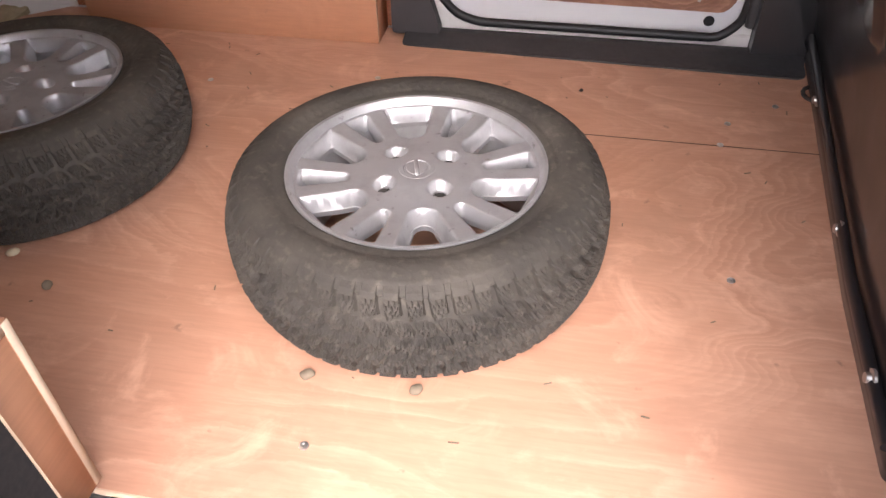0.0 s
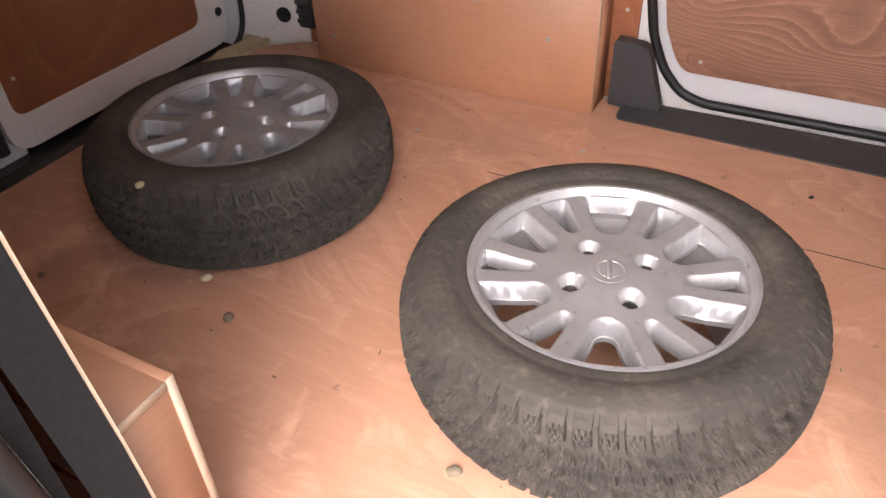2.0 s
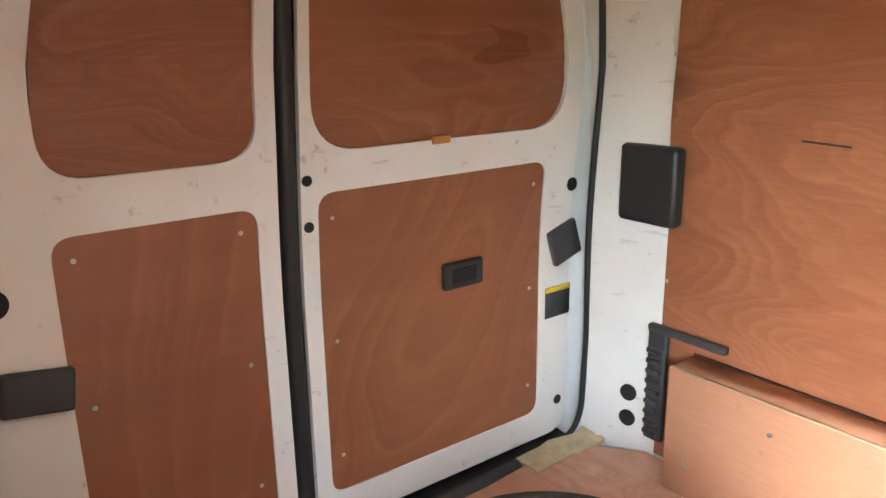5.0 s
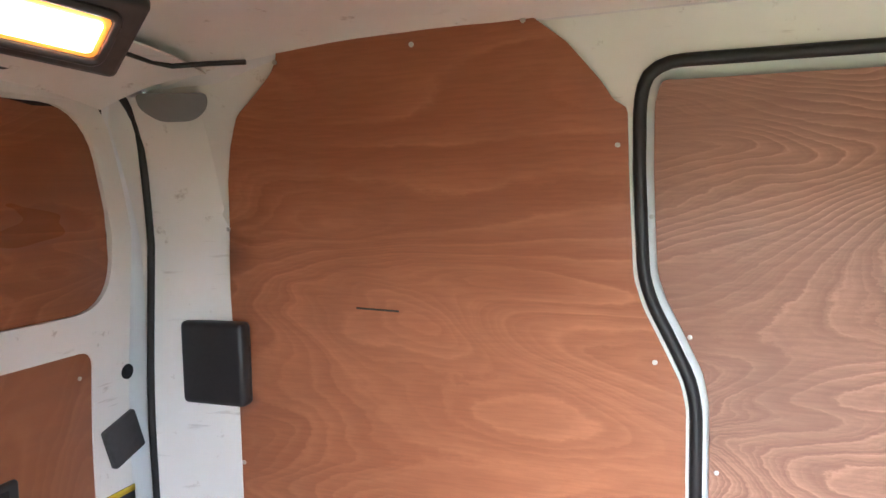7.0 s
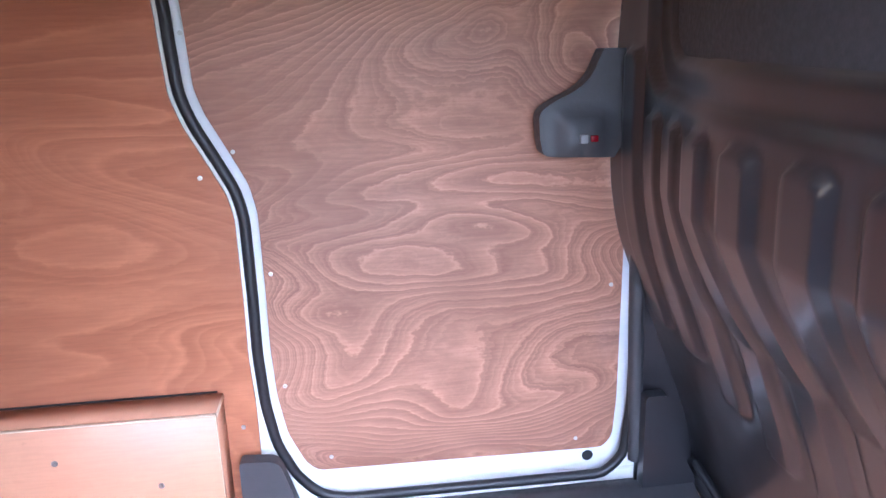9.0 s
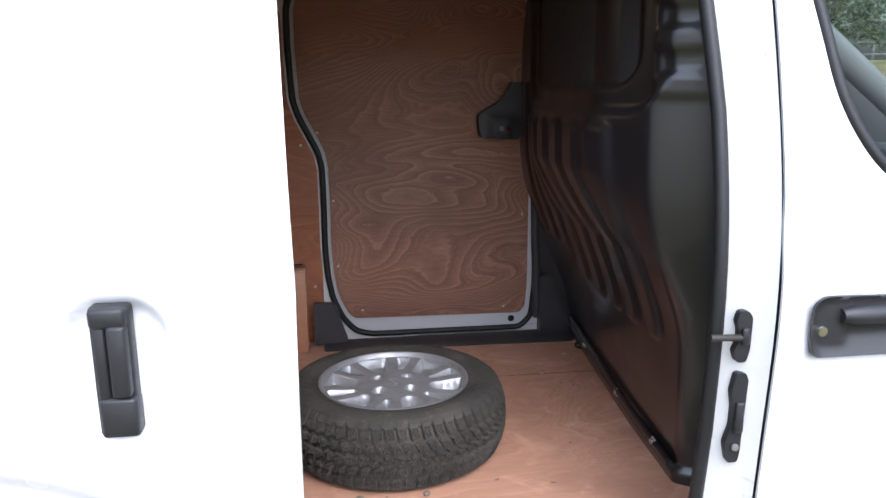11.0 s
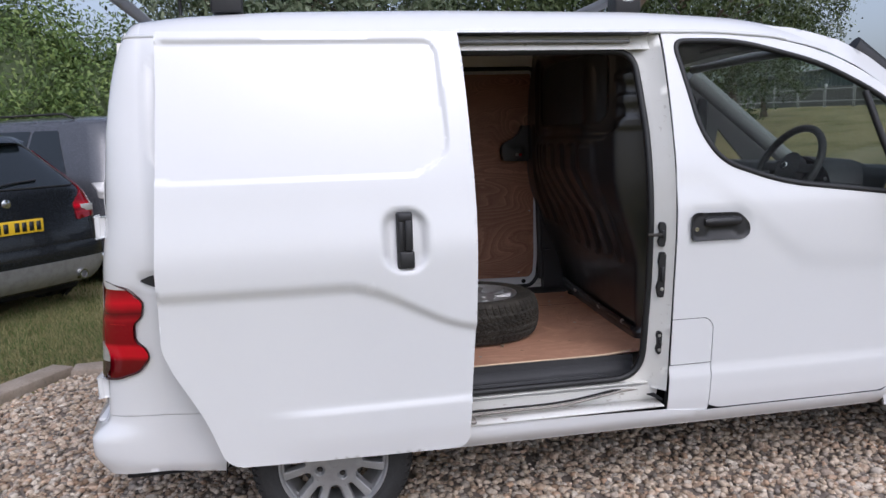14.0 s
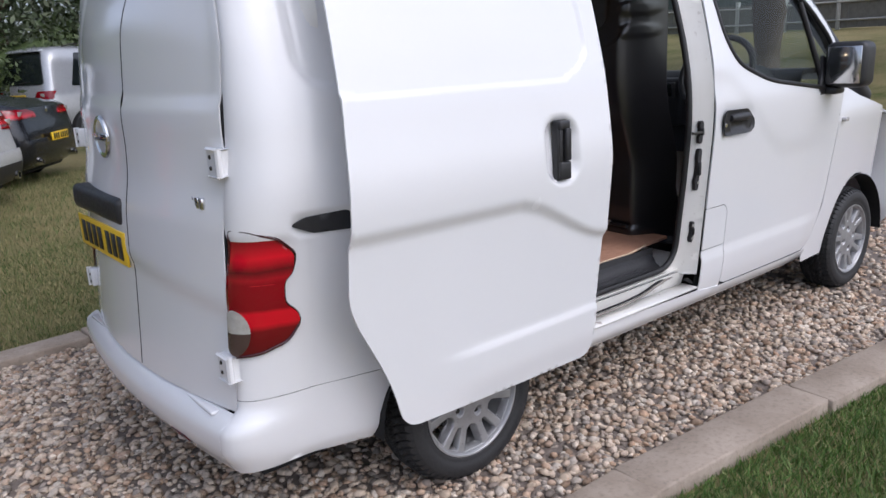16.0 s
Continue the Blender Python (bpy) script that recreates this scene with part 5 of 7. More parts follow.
def tread_depth(a, v):
    """Groove depth of a winter tyre, 0 on a block and 1 in a groove; a in lug pitches round the tyre, v from -1 to 1 across."""
    def groove(d, g):
        t = np.clip((d - g * 0.72) / (g * 0.5), 0, 1)
        return 1 - t * t * (3 - 2 * t)

    saw = np.abs((a % 1.0) - 0.5) * 2 - 0.5
    d = np.maximum(groove(np.abs(np.abs(v) - 0.62 + 0.09 * saw), 0.085), groove(np.abs(np.abs(v) - 0.22 - 0.10 * saw), 0.080))
    out, mid = np.abs(v) > 0.62, np.abs(v) > 0.22
    slant = np.where(out, 0.35 * np.abs(v), np.where(mid, 1.15 * np.abs(v) + 0.35, 1.5 * v + 0.1))
    lug = (a + slant + np.where(v > 0, 0.0, 0.5)) % 1.0
    d = np.maximum(d, groove(np.minimum(lug, 1 - lug), np.where(out, 0.15, 0.125)))
    sipe = (a * 4 + 0.34 * np.sin(v * 40) + 4 * slant) % 1.0
    return np.maximum(d, 0.42 * groove(np.minimum(sipe, 1 - sipe), 0.13))


def make_tyre(seg=1500):
    prof = [(0.178, 0.060), (0.186, 0.078), (0.192, 0.083), (0.197, 0.0860), (0.203, 0.0850), (0.209, 0.0862), (0.216, 0.0900), (0.228, 0.0915), (0.240, 0.0900), (0.250, 0.0868), (0.2555, 0.0848), (0.2565, 0.0832), (0.2645, 0.0785), (0.2705, 0.0725)]
    across = np.linspace(0.068, -0.068, 55)
    rows = np.array(prof + [(0.2862 - 0.0145 * (abs(h) / 0.068) ** 2.8, h) for h in across] + [(r, -h) for r, h in prof[::-1]])
    n0, n1 = len(prof), len(prof) + len(across)
    ang = np.arange(seg) * math.tau / seg
    A, R = np.meshgrid(ang, rows[:, 0])
    H = np.repeat(rows[:, 1:2], seg, 1)
    turns = A / math.tau * LUGS
    R[n0:n1] -= 0.0105 * tread_depth(turns[n0:n1], H[n0:n1] / 0.068)
    for i, deep in ((n0 - 1, 0.006), (n0 - 2, 0.0042), (n0 - 3, 0.0012), (n1, 0.006), (n1 + 1, 0.0042), (n1 + 2, 0.0012)):
        lug = (turns[i] + 0.35 + (0.0 if i < n0 else 0.5)) % 1.0
        R[i] -= deep * (np.minimum(lug, 1 - lug) < 0.13)
    R[8] += 0.0006 * np.sin(A[8] * 60)
    verts = np.stack([R * np.cos(A), R * np.sin(A), H], -1).reshape(-1, 3)
    i, k = np.meshgrid(np.arange(len(rows) - 1), np.arange(seg), indexing="ij")
    j = (k + 1) % seg
    faces = np.stack([i * seg + k, (i + 1) * seg + k, (i + 1) * seg + j, i * seg + j], -1).reshape(-1, 4)
    return verts, faces, np.repeat((np.arange(len(rows) - 1) < n0 - 3) | (np.arange(len(rows) - 1) >= n1 + 2), seg)


def make_rim(part_of):
    """Six pairs of spokes with rounded pockets between them, four bolt seats, a dished barrel and a bright lip. Axis z, face up."""
    T = 0.076
    barrel = lathe([(0.1775, T - 0.006), (0.181, T + 0.005), (0.1855, T + 0.0095), (0.1905, T + 0.0095), (0.1905, T + 0.0065), (0.184, T + 0.001), (0.178, T - 0.016), (0.170, T - 0.045), (0.158, -0.03), (0.166, -0.070), (0.178, -0.075)], 96)
    rim = part("rim", barrel, ALLOY, part_of, "silver alloy rim with kerb scuffs")
    pockets = [(math.tau * k / 12, k % 2 == 0) for k in range(12)]

    SHAPE = {True: (0.112, 0.0250, 0.0430), False: (0.108, 0.0110, 0.0225)}

    def outline(a, wide, inset):
        """A pocket drawn in by inset: a round end towards the hub, straight flanks, open towards the lip."""
        c, r0, r1 = SHAPE[wide]
        far = 0.1735 - inset * 0.6
        w = r0 + (r1 - r0) * (far - c) / (0.172 - c) - inset
        line = [(c - (r0 - inset) * math.cos(b), (r0 - inset) * math.sin(b)) for b in np.linspace(-math.pi / 2, math.pi / 2, 13)]
        line += [(far - 0.004, w), (far, w - 0.005), (far + 0.001, 0.0), (far, 0.005 - w), (far - 0.004, -w)]
        return [(p * math.cos(a) - q * math.sin(a), p * math.sin(a) + q * math.cos(a)) for p, q in line]

    def inside(p, q, wide):
        c, r0, r1 = SHAPE[wide]
        d = math.hypot(p - c, q) - r0 if p < c else abs(q) - (r0 + (r1 - r0) * (p - c) / (0.172 - c))
        return max(d, (p - 0.1735) / 0.6)

    holes = [outline(a, wide, 0.0095 if wide else 0.0050) for a, wide in pockets]
    ridges = [(lambda o: o + o[:1])(outline(a, wide, q)) for a, wide in pockets for q in ((0.0, 0.0025, 0.0075) if wide else (0.0, 0.0018))]
    bolts = [(0.057 * math.cos(radians(30 + 90 * k)), 0.057 * math.sin(radians(30 + 90 * k))) for k in range(4)]
    for bx, by in bolts:
        holes.append([(bx + 0.0110 * math.cos(a), by + 0.0110 * math.sin(a)) for a in np.linspace(0, math.tau, 13)[:-1]])
    disc = [(0.1785 * math.cos(a), 0.1785 * math.sin(a)) for a in np.linspace(0, math.tau, 97)[:-1]]

    def face(u, v):
        r, a = math.hypot(u, v), math.atan2(v, u)
        z = T - 0.002 - 0.005 * step01(0.030, 0.085, r) + 0.005 * step01(0.110, 0.176, r)
        for b, wide in pockets:
            if math.cos(a - b) > 0.85:
                d = inside(r * math.cos(a - b), r * math.sin(a - b), wide)
                z -= float(np.interp(-d, (0.0, 0.0025, 0.0075), (0.0, 0.0028, 0.026)) if wide else np.interp(-d, (0.0, 0.0018, 0.0050), (0.0, 0.002, 0.022)))
        for bx, by in bolts:
            z -= 0.014 * (1 - step01(0.0115, 0.0175, math.hypot(u - bx, v - by)))
        return (u, v, z)

    part("spokes", sharpen(sheet(disc, face, holes, 0.0034, 0.008, (0, 0, -1), ridges), 60), ALLOY, rim, "alloy face with six pairs of spokes")
    cap = part("centre_cap", lathe([(0, T - 0.001), (0.015, T - 0.0015), (0.0165, T - 0.0032), (0.0185, T - 0.0032), (0.020, T - 0.0012), (0.026, T - 0.0015), (0.0285, T - 0.010)], 40), ALLOY, rim, "round centre cap with a bar emblem")
    part("cap_bar", box((-0.019, -0.003, T - 0.0018), (0.019, 0.003, T + 0.0004), 0.0005, 1), ALLOY, cap)
    return rim, bolts, T


spin = thing("spare_wheel", "silver alloy wheel with a dusty winter tyre, lying flat", "wheel", pose(0.668, -0.103, FL + 0.092, 0, 0, 0), "loose wheels")
tv, tf, soft_rows = make_tyre()
tyre = from_arrays("tyre", tv, tf, RUBBER)
tyre.data.polygons.foreach_set("use_smooth", soft_rows)
tyre.parent = spin
tyre["label"] = "dusty black winter tyre with lug tread"
rim, bolts, T = make_rim(spin)
for bx, by in bolts:
    part("bolt_seat", moved(lathe([(0.0112, T - 0.020), (0.0085, T - 0.028), (0.0, T - 0.028)], 14), Matrix.Translation((bx, by, 0))), BRAKE, rim)
spin.matrix_world = pose(0.667, -0.095, FL + 0.0915, 0, 0, -73)
two = copy_thing(spin, pose(-0.094, 0.041, FL + 0.0915, 0, 0, -18))
two["label"] = "silver alloy wheel with a dusty tyre, stone on sidewall"

road_tyre = tyre.data.copy()
road_tyre.materials[0] = TYRE_NEW
for x, turn in ((0.0, -90), (2.80, -110)):
    for sgn in (-1, 1):
        wh = new("wheel")
        wh.empty_display_size = 0.05
        wh.parent = van
        wh.matrix_local = pose(x, sgn * (0.668 if sgn < 0 else 0.705), 0.288, 90 if sgn < 0 else -90, 0, 0) @ pose(0, 0, 0, 0, 0, turn)
        for src in (o for o in spin.children):
            cp = src.copy()
            scene.collection.objects.link(cp)
            cp.parent = wh
            cp.matrix_parent_inverse = Matrix()
            if src.name.startswith("tyre"):
                cp.data = road_tyre
                cp["label"] = "black road tyre"
            else:
                extra = bmesh.new()
                pieces = []
                for ch in src.children_recursive:
                    if ch.name.startswith("spokes") or ch.name.startswith("centre_cap"):
                        pieces.append(ch.data)
                extra.from_mesh(src.data)
                for d in pieces:
                    extra.from_mesh(d)
                me = bpy.data.meshes.new("rim")
                extra.to_mesh(me)
                extra.free()
                me.materials.append(ALLOY)
                cp.data = me
                cp["label"] = "silver alloy rim"
        for bx, by in bolts:
            part("wheel_nut", moved(lathe([(0, T - 0.012), (0.006, T - 0.013), (0.0095, T - 0.018), (0.0105, T - 0.034)], 12), Matrix.Translation((bx, by, 0))), BRAKE, wh)
        part("brake_drum", lathe([(0, 0.03), (0.11, 0.03), (0.118, 0.02), (0.118, -0.06), (0, -0.06)], 32), BRAKE, wh)
for x in (0.0, 2.80):
    for sgn in (-1, 1):
        part("wheel_arch_liner", sheet([(0.0, 0.0), (math.pi, 0.0), (math.pi, 1.0), (0.0, 1.0)], lambda a, s: (x + 0.362 * math.cos(a), sgn * (0.672 + 0.09 * s), 0.285 + 0.362 * math.sin(a)), step=0.15, thick=0.003, inward=(0, 0, 1)), DARK, van)
part("underbody", box((-0.70, -0.66, 0.275), (3.30, 0.66, 0.288)), DARK, van)
part("left_flank", sheet([(-0.60, 0.29), (3.40, 0.29), (3.40, 0.95), (2.45, 1.10), (2.40, 1.14), (1.25, 1.16), (1.245, 1.76), (-0.58, 1.74)], lambda x, z: (x, side_half(x, min(z, 1.76)), z), [arch_ring(0.0)[::-1], arch_ring(2.80)[::-1]], 0.05, 0.004, (0, -1, 0)), PAINT, van)
LWIN = [(1.29, 1.20), (2.19, 1.17), (2.19, 1.58), (2.05, 1.68), (1.52, 1.71), (1.29, 1.71)]
QWIN = rounded([(2.345, 1.19), (2.58, 1.17), (2.345, 1.41)], 0.02, 3)
part("left_window_frame", sheet([(1.245, 1.15), (2.42, 1.10), (2.78, 1.06), (2.62, 1.34), (2.38, 1.53), (2.12, 1.70), (1.90, 1.76), (1.245, 1.76)], lambda x, z: (x, side_half(x, min(z, 1.76)) - 0.004, z), [rounded(LWIN, 0.04, 4), QWIN], 0.05, 0.02, (0, -1, 0)), LINER, van, "grey trimmed frame of the passenger window")
part("left_window_post", box((2.195, 0.715, 1.16), (2.262, 0.748, 1.60), 0.012, 2), BLACK, van)
part("left_rear_corner", sheet([(0.0, 0.28), (1.0, 0.28), (1.0, 1.757), (0.0, 1.757)], lambda s, z: (corner(-0.55 - 0.22 * s, z)[0], -corner(-0.55 - 0.22 * s, z)[1], z), step=0.06, thick=0.004, inward=(0, -1, 0)), PAINT, van)
part("left_tail_lamp", sheet([(0.25, 0.64), (1.0, 0.64), (1.0, 0.97), (0.25, 0.96)], lambda s, z: (corner(-0.55 - 0.22 * s, z, 0.008)[0], -corner(-0.55 - 0.22 * s, z, 0.008)[1], z), step=0.03, thick=0.01, inward=(0, -1, 0)), RED, van, "glossy red tail lamp")

# ---------------------------------------------------------------- cab
part("dashboard", sheet([(-0.70, 0.0), (0.70, 0.0), (0.70, 1.0), (-0.70, 1.0)], lambda y, s: (2.12 + 0.68 * s + 0.05 * math.cos(y * 2), y, 1.225 + 0.03 * math.sin(s * 3) - 0.06 * s - 0.20 * step01(0.14, 0.0, s)), step=0.04, thick=0.02, inward=(0, 0, -1)), DASH, van, "dark grey dashboard")
part("dash_face", sheet([(-0.70, 0.80), (0.70, 0.80), (0.70, 1.10), (-0.70, 1.10)], lambda y, z: (2.16 - 0.05 * step01(1.02, 1.10, z) + 0.03 * math.cos(y * 2), y, z), step=0.06, thick=0.01, inward=(1, 0, 0)), DASH, van)
part("instrument_hood", sheet([(-0.58, 0.0), (-0.16, 0.0), (-0.16, 1.0), (-0.58, 1.0)], lambda y, s: (2.05 + 0.22 * s, y, 1.16 + 0.12 * math.sqrt(max(0, 1 - ((y + 0.37) / 0.212) ** 2)) - 0.02 * s), step=0.02, thick=0.01, inward=(0, 0, -1)), DASH, van)
part("centre_stack", merge(box((2.08, -0.12, 0.95), (2.20, 0.12, 1.20), 0.02, 3), box((2.068, -0.09, 1.10), (2.085, 0.09, 1.18), 0.006)), DASH, van)
part("screen", box((2.064, -0.075, 1.108), (2.07, 0.075, 1.172), 0.003), GLASS_DARK, van)
wm = Matrix.Translation((2.00, -0.37, 1.232)) @ pose(0, 0, 0, 0, -62, 0)
swh = part("steering_wheel", moved(tube([(0.185 * math.cos(a), 0.185 * math.sin(a), 0) for a in np.linspace(0, math.tau, 41)[:-1]], 0.016, 10, True), wm), BLACK, van, "black steering wheel")
part("wheel_hub", moved(merge(lathe([(0, 0.018), (0.05, 0.014), (0.072, 0.0), (0.065, -0.04), (0, -0.05)], 28), box((-0.02, -0.175, -0.012), (0.02, 0.175, 0.0), 0.006), box((-0.175, -0.02, -0.012), (0.0, 0.02, 0.0), 0.006)), wm), DASH, swh)
part("hub_emblem", moved(lathe([(0.012, 0.0195), (0.017, 0.021), (0.019, 0.018)], 20), wm), CHROME, swh)
part("stalk", tube([(2.06, -0.40, 1.17), (2.04, -0.56, 1.19)], 0.009, 8), BLACK, van)
part("cab_floor", box((1.40, -0.70, 0.50), (2.30, 0.70, 0.52)), DASH, van)
part("cab_headliner", sheet(rect(1.25, -0.60, 1.92, 0.60), lambda x, y: (x, y, roof_at(x, y) - 0.035), step=0.1, thick=0.006, inward=(0, 0, 1)), LINER, van, "grey cab headliner")
part("bulkhead_cab_side", sheet(rect(-0.48, 0.52, 0.64, 1.72), lambda y, z: (bulk_x(z) + wrap(y) - belly(y, z) + 0.03, y, z), step=0.12, thick=0.004, inward=(-1, 0, 0)), DASH, van)
part("sun_visor", box((1.72, -0.55, 1.735), (1.90, -0.12, 1.752), 0.006, 2, pose(0, 0, 0)), LINER, van)
part("door_trim", sheet(rounded([(1.30, 0.42), (2.25, 0.42), (2.36, 0.80), (2.36, 1.12), (1.66, 1.19), (1.42, 1.27), (1.30, 1.40)], 0.03), lambda x, z: (x, -(side_half(x, z) - 0.06), z), step=0.1, thick=0.01), DASH, van)
mirror_turn = Matrix.Translation((2.20, 0.915, 1.315)) @ pose(0, 0, 0, 0, 0, 24)
part("left_mirror", merge(moved(box((-0.04, -0.095, -0.105), (0.06, 0.095, 0.105), 0.03, 3), mirror_turn), box((2.19, 0.78, 1.19), (2.26, 0.87, 1.23), 0.01)), BLACK, van, "black door mirror")
part("left_mirror_glass", moved(box((-0.046, -0.080, -0.090), (-0.040, 0.080, 0.090), 0.002), mirror_turn), CHROME, van)
mir = part("door_mirror", merge(box((2.16, -1.0, 1.145), (2.29, -0.815, 1.350), 0.035, 4), box((2.17, -0.88, 1.115), (2.27, -0.775, 1.15), 0.012, 2), sheet(rounded([(2.10, 1.115), (2.37, 1.12), (2.34, 1.17), (2.16, 1.30)], 0.02, 3), lambda x, z: (x, -(side_half(x, z) + 0.004), z), step=0.05, thick=0.012)), BLACK, van, "black door mirror")
part("mirror_glass", box((2.154, -0.985, 1.165), (2.160, -0.835, 1.330), 0.004), CHROME, mir)
part("quarter_glass_bar", tube([fdoor_skin(x, z, -0.01) for x, z in ((2.18, 1.15), (2.10, 1.35), (2.05, 1.53))], 0.013, 8), BLACK, fdoor)

# ---------------------------------------------------------------- work lamp, roof bars, loose bits
work = thing("work_lamp", "lit black floodlight with a warm diffuser under the roof", "lamp")
xa = Vector((0.40, 0.906, -0.123)).normalized()
za = Vector((0.522, -0.336, -0.776)).normalized()
za = (za - xa * za.dot(xa)).normalized()
ya = za.cross(xa)
lampm = Matrix((xa, ya, za)).transposed().to_4x4()
lampm.translation = Vector((-0.100, -0.040, 1.740))
part("housing", moved(merge(box((-0.082, -0.052, -0.045), (0.082, 0.052, 0.028), 0.008, 2)), lampm), BLACK, work)
for k in range(9):
    part("cooling_fin", moved(box((-0.070 + 0.0165 * k, -0.046, -0.060), (-0.064 + 0.0165 * k, 0.046, -0.0452)), lampm), BLACK, work)
part("diffuser", moved(sheet(rect(-0.051, -0.027, 0.051, 0.026, 0.009), lambda u, v: (u, v, 0.030), step=0.03, thick=0.002, inward=(0, 0, -1)), lampm), LAMP_GLOW, work, "glowing warm diffuser")
part("core", moved(sheet(rect(-0.044, -0.020, 0.044, 0.020, 0.006), lambda u, v: (u, v, 0.0325), step=0.03, thick=0.0015, inward=(0, 0, -1)), lampm), LAMP_CORE, work, "bright white lamp core")
part("bezel", moved(tube([(u, v, 0.030) for u, v in rect(-0.056, -0.032, 0.056, 0.031, 0.012)], 0.005, 8, True), lampm), BLACK, work)
part("bracket", merge(tube([(-0.17, -0.10, 1.74), (-0.15, -0.10, 1.80), (-0.13, -0.08, 1.865)], 0.010, 8), box((-0.17, -0.13, 1.855), (-0.09, -0.05, 1.866), 0.002)), BLACK, work)
part("knob", moved(lathe([(0, 0.012), (0.012, 0.012), (0.014, 0.0), (0.014, -0.01), (0, -0.01)], 14), Matrix.Translation((-0.185, -0.115, 1.755)) @ pose(0, 0, 0, 0, 90, 30)), BRAKE, work)
glow_light = new("work_lamp_light", bpy.data.lights.new("work_lamp_light", "AREA"))
glow_light.data.shape, glow_light.data.size, glow_light.data.size_y = "RECTANGLE", 0.055, 0.028
glow_light.data.energy, glow_light.data.color = 0.19, (1.0, 0.72, 0.42)
glow_light.matrix_world = lampm @ Matrix.Translation((0, 0, 0.036)) @ pose(0, 0, 0, 180, 0, 0)


def roof_bar(x, rear):
    bar = thing("roof_bar", "grey aluminium roof bar with black end pods", "roof bar", group="roof bars")
    part("beam", merge(sheet(rounded([(-0.032, -0.012), (0.032, -0.012), (0.030, 0.010), (0.0, 0.016), (-0.030, 0.010)], 0.008, 3), lambda u, v: (x + u, -0.47, 1.918 + v), step=0.02, thick=0.94)), GREYPL, bar, "grey aluminium beam")
    for sgn in (-1, 1):
        y = sgn * 0.50
        pod = part("end_pod", box((x - 0.052, y - 0.04, 1.845), (x + 0.052, y + 0.04, 1.938), 0.008, 2), BLACK, bar, "black plastic end pod")
        if sgn < 0:
            for k, (z, w, h, m) in enumerate(((1.915, 0.018, 0.005, YELLOW), (1.902, 0.022, 0.004, YELLOW), (1.891, 0.022, 0.004, CHROME))):
                part("pod_mark", box((x - w, y - 0.0415, z - h), (x + w, y - 0.0395, z + h)), m, pod)
    if rear:
        for y in (-0.50, 0.45):
            part("roller_arm", box((x - 0.40, y - 0.018, 1.902), (x - 0.05, y + 0.018, 1.940), 0.010, 2), GREYPL if y > 0 else BLACK, bar)
        part("roller", tube([(x - 0.385, -0.50, 1.921), (x - 0.385, 0.45, 1.921)], 0.022, 14), GREYPL, bar, "grey ladder roller")
        part("arm_foot", tube([(x - 0.16, -0.46, 1.90), (x - 0.16, -0.46, 1.845)], 0.006, 8), BLACK, bar)
    return bar


roof_bar(-0.272, True)
roof_bar(1.185, False)
part("aerial", tube([(1.80, 0.0, 1.80), (1.60, 0.0, 2.02), (1.38, 0.0, 2.26)], [0.004, 0.003, 0.0015], 6), BLACK, van, "thin black roof aerial")


def pebble(x, y, z, r, label, seed, mat=STONE):
    rnd = random.Random(seed)
    bm = bmesh.new()
    bmesh.ops.create_icosphere(bm, subdivisions=2, radius=r)
    for v in bm.verts:
        v.co = Vector((v.co.x * 1.25, v.co.y, v.co.z * 0.7)) * (1 + 0.25 * noise.noise(v.co * (1.2 / r) + Vector((seed, 0, 0))))
    lowest = min(v.co.z for v in bm.verts)
    moved(bm, Matrix.Translation((x, y, z - lowest)) @ pose(0, 0, 0, 0, 0, rnd.uniform(0, 180)))
    return tagged(link("pebble", bm, mat), label, "pebble", "pebbles on the floor")


PALE = plain("pale_stone", (0.55, 0.46, 0.30), 0.9, vary=0.3, scale=60)
for k, (x, y, r, m) in enumerate(((0.569, -0.369, 0.0085, STONE), (0.720, -0.369, 0.0080, STONE), (0.113, -0.273, 0.0080, STONE), (-0.26, -0.332, 0.0060, STONE), (0.012, -0.212, 0.0085, PALE), (0.890, 0.462, 0.004, BRAKE))):
    pebble(x, y, FL, r, "small " + ("pale" if m is PALE else "brown") + " stone lying on the plywood floor", k + 3, m)
pebble(-0.071, -0.218, FL + 0.170, 0.0075, "small pale stone resting on a tyre sidewall", 17, PALE)
bits = bmesh.new()
rnd = random.Random(5)
for k in range(46):
    x, y, l = rnd.uniform(-0.45, 1.3), rnd.uniform(-0.5, 0.6), rnd.uniform(0.002, 0.007)
    b = box((-l, -0.0009, 0), (l, 0.0009, 0.0012), m=Matrix.Translation((x, y, FL + 0.0002)) @ pose(0, 0, 0, 0, 0, rnd.uniform(0, 180)))
    bits = merge(bits, b)
tagged(link("floor_litter", bits, STONE, smooth=False), "scattered dark splinters and grit on the plywood floor", "litter", kind="stuff")

# ================================================================ outside
def island_mix(name, stops, rough=0.85, spec=0.3, bumps=0.0, trans=0.0):
    """Colour that differs from piece to piece."""
    m, nt, p = shader(name, rough, 0.0, 0.0, spec)
    g = nt.nodes.new("ShaderNodeNewGeometry")
    c = ramp(nt, g.outputs["Random Per Island"], stops)
    n = noise_tex(nt, coords(nt), 60, 3)
    c = mixc(nt, ramp(nt, n, [(0.35, grey(0.35)), (0.65, grey(0))]), c, (0.06, 0.05, 0.045))
    nt.links.new(c, p.inputs["Base Color"])
    return m


def hill(x, y):
    """The lawn climbs to a bank beyond the drive."""
    d = max(0.0, (x - 6.0)) * 0.9 + max(0.0, y - 16.0) * 0.35
    return 0.0 if d <= 0 else 2.3 * step01(0, 34, d) + 0.015 * max(0, y - 20) * step01(0, 20, d)


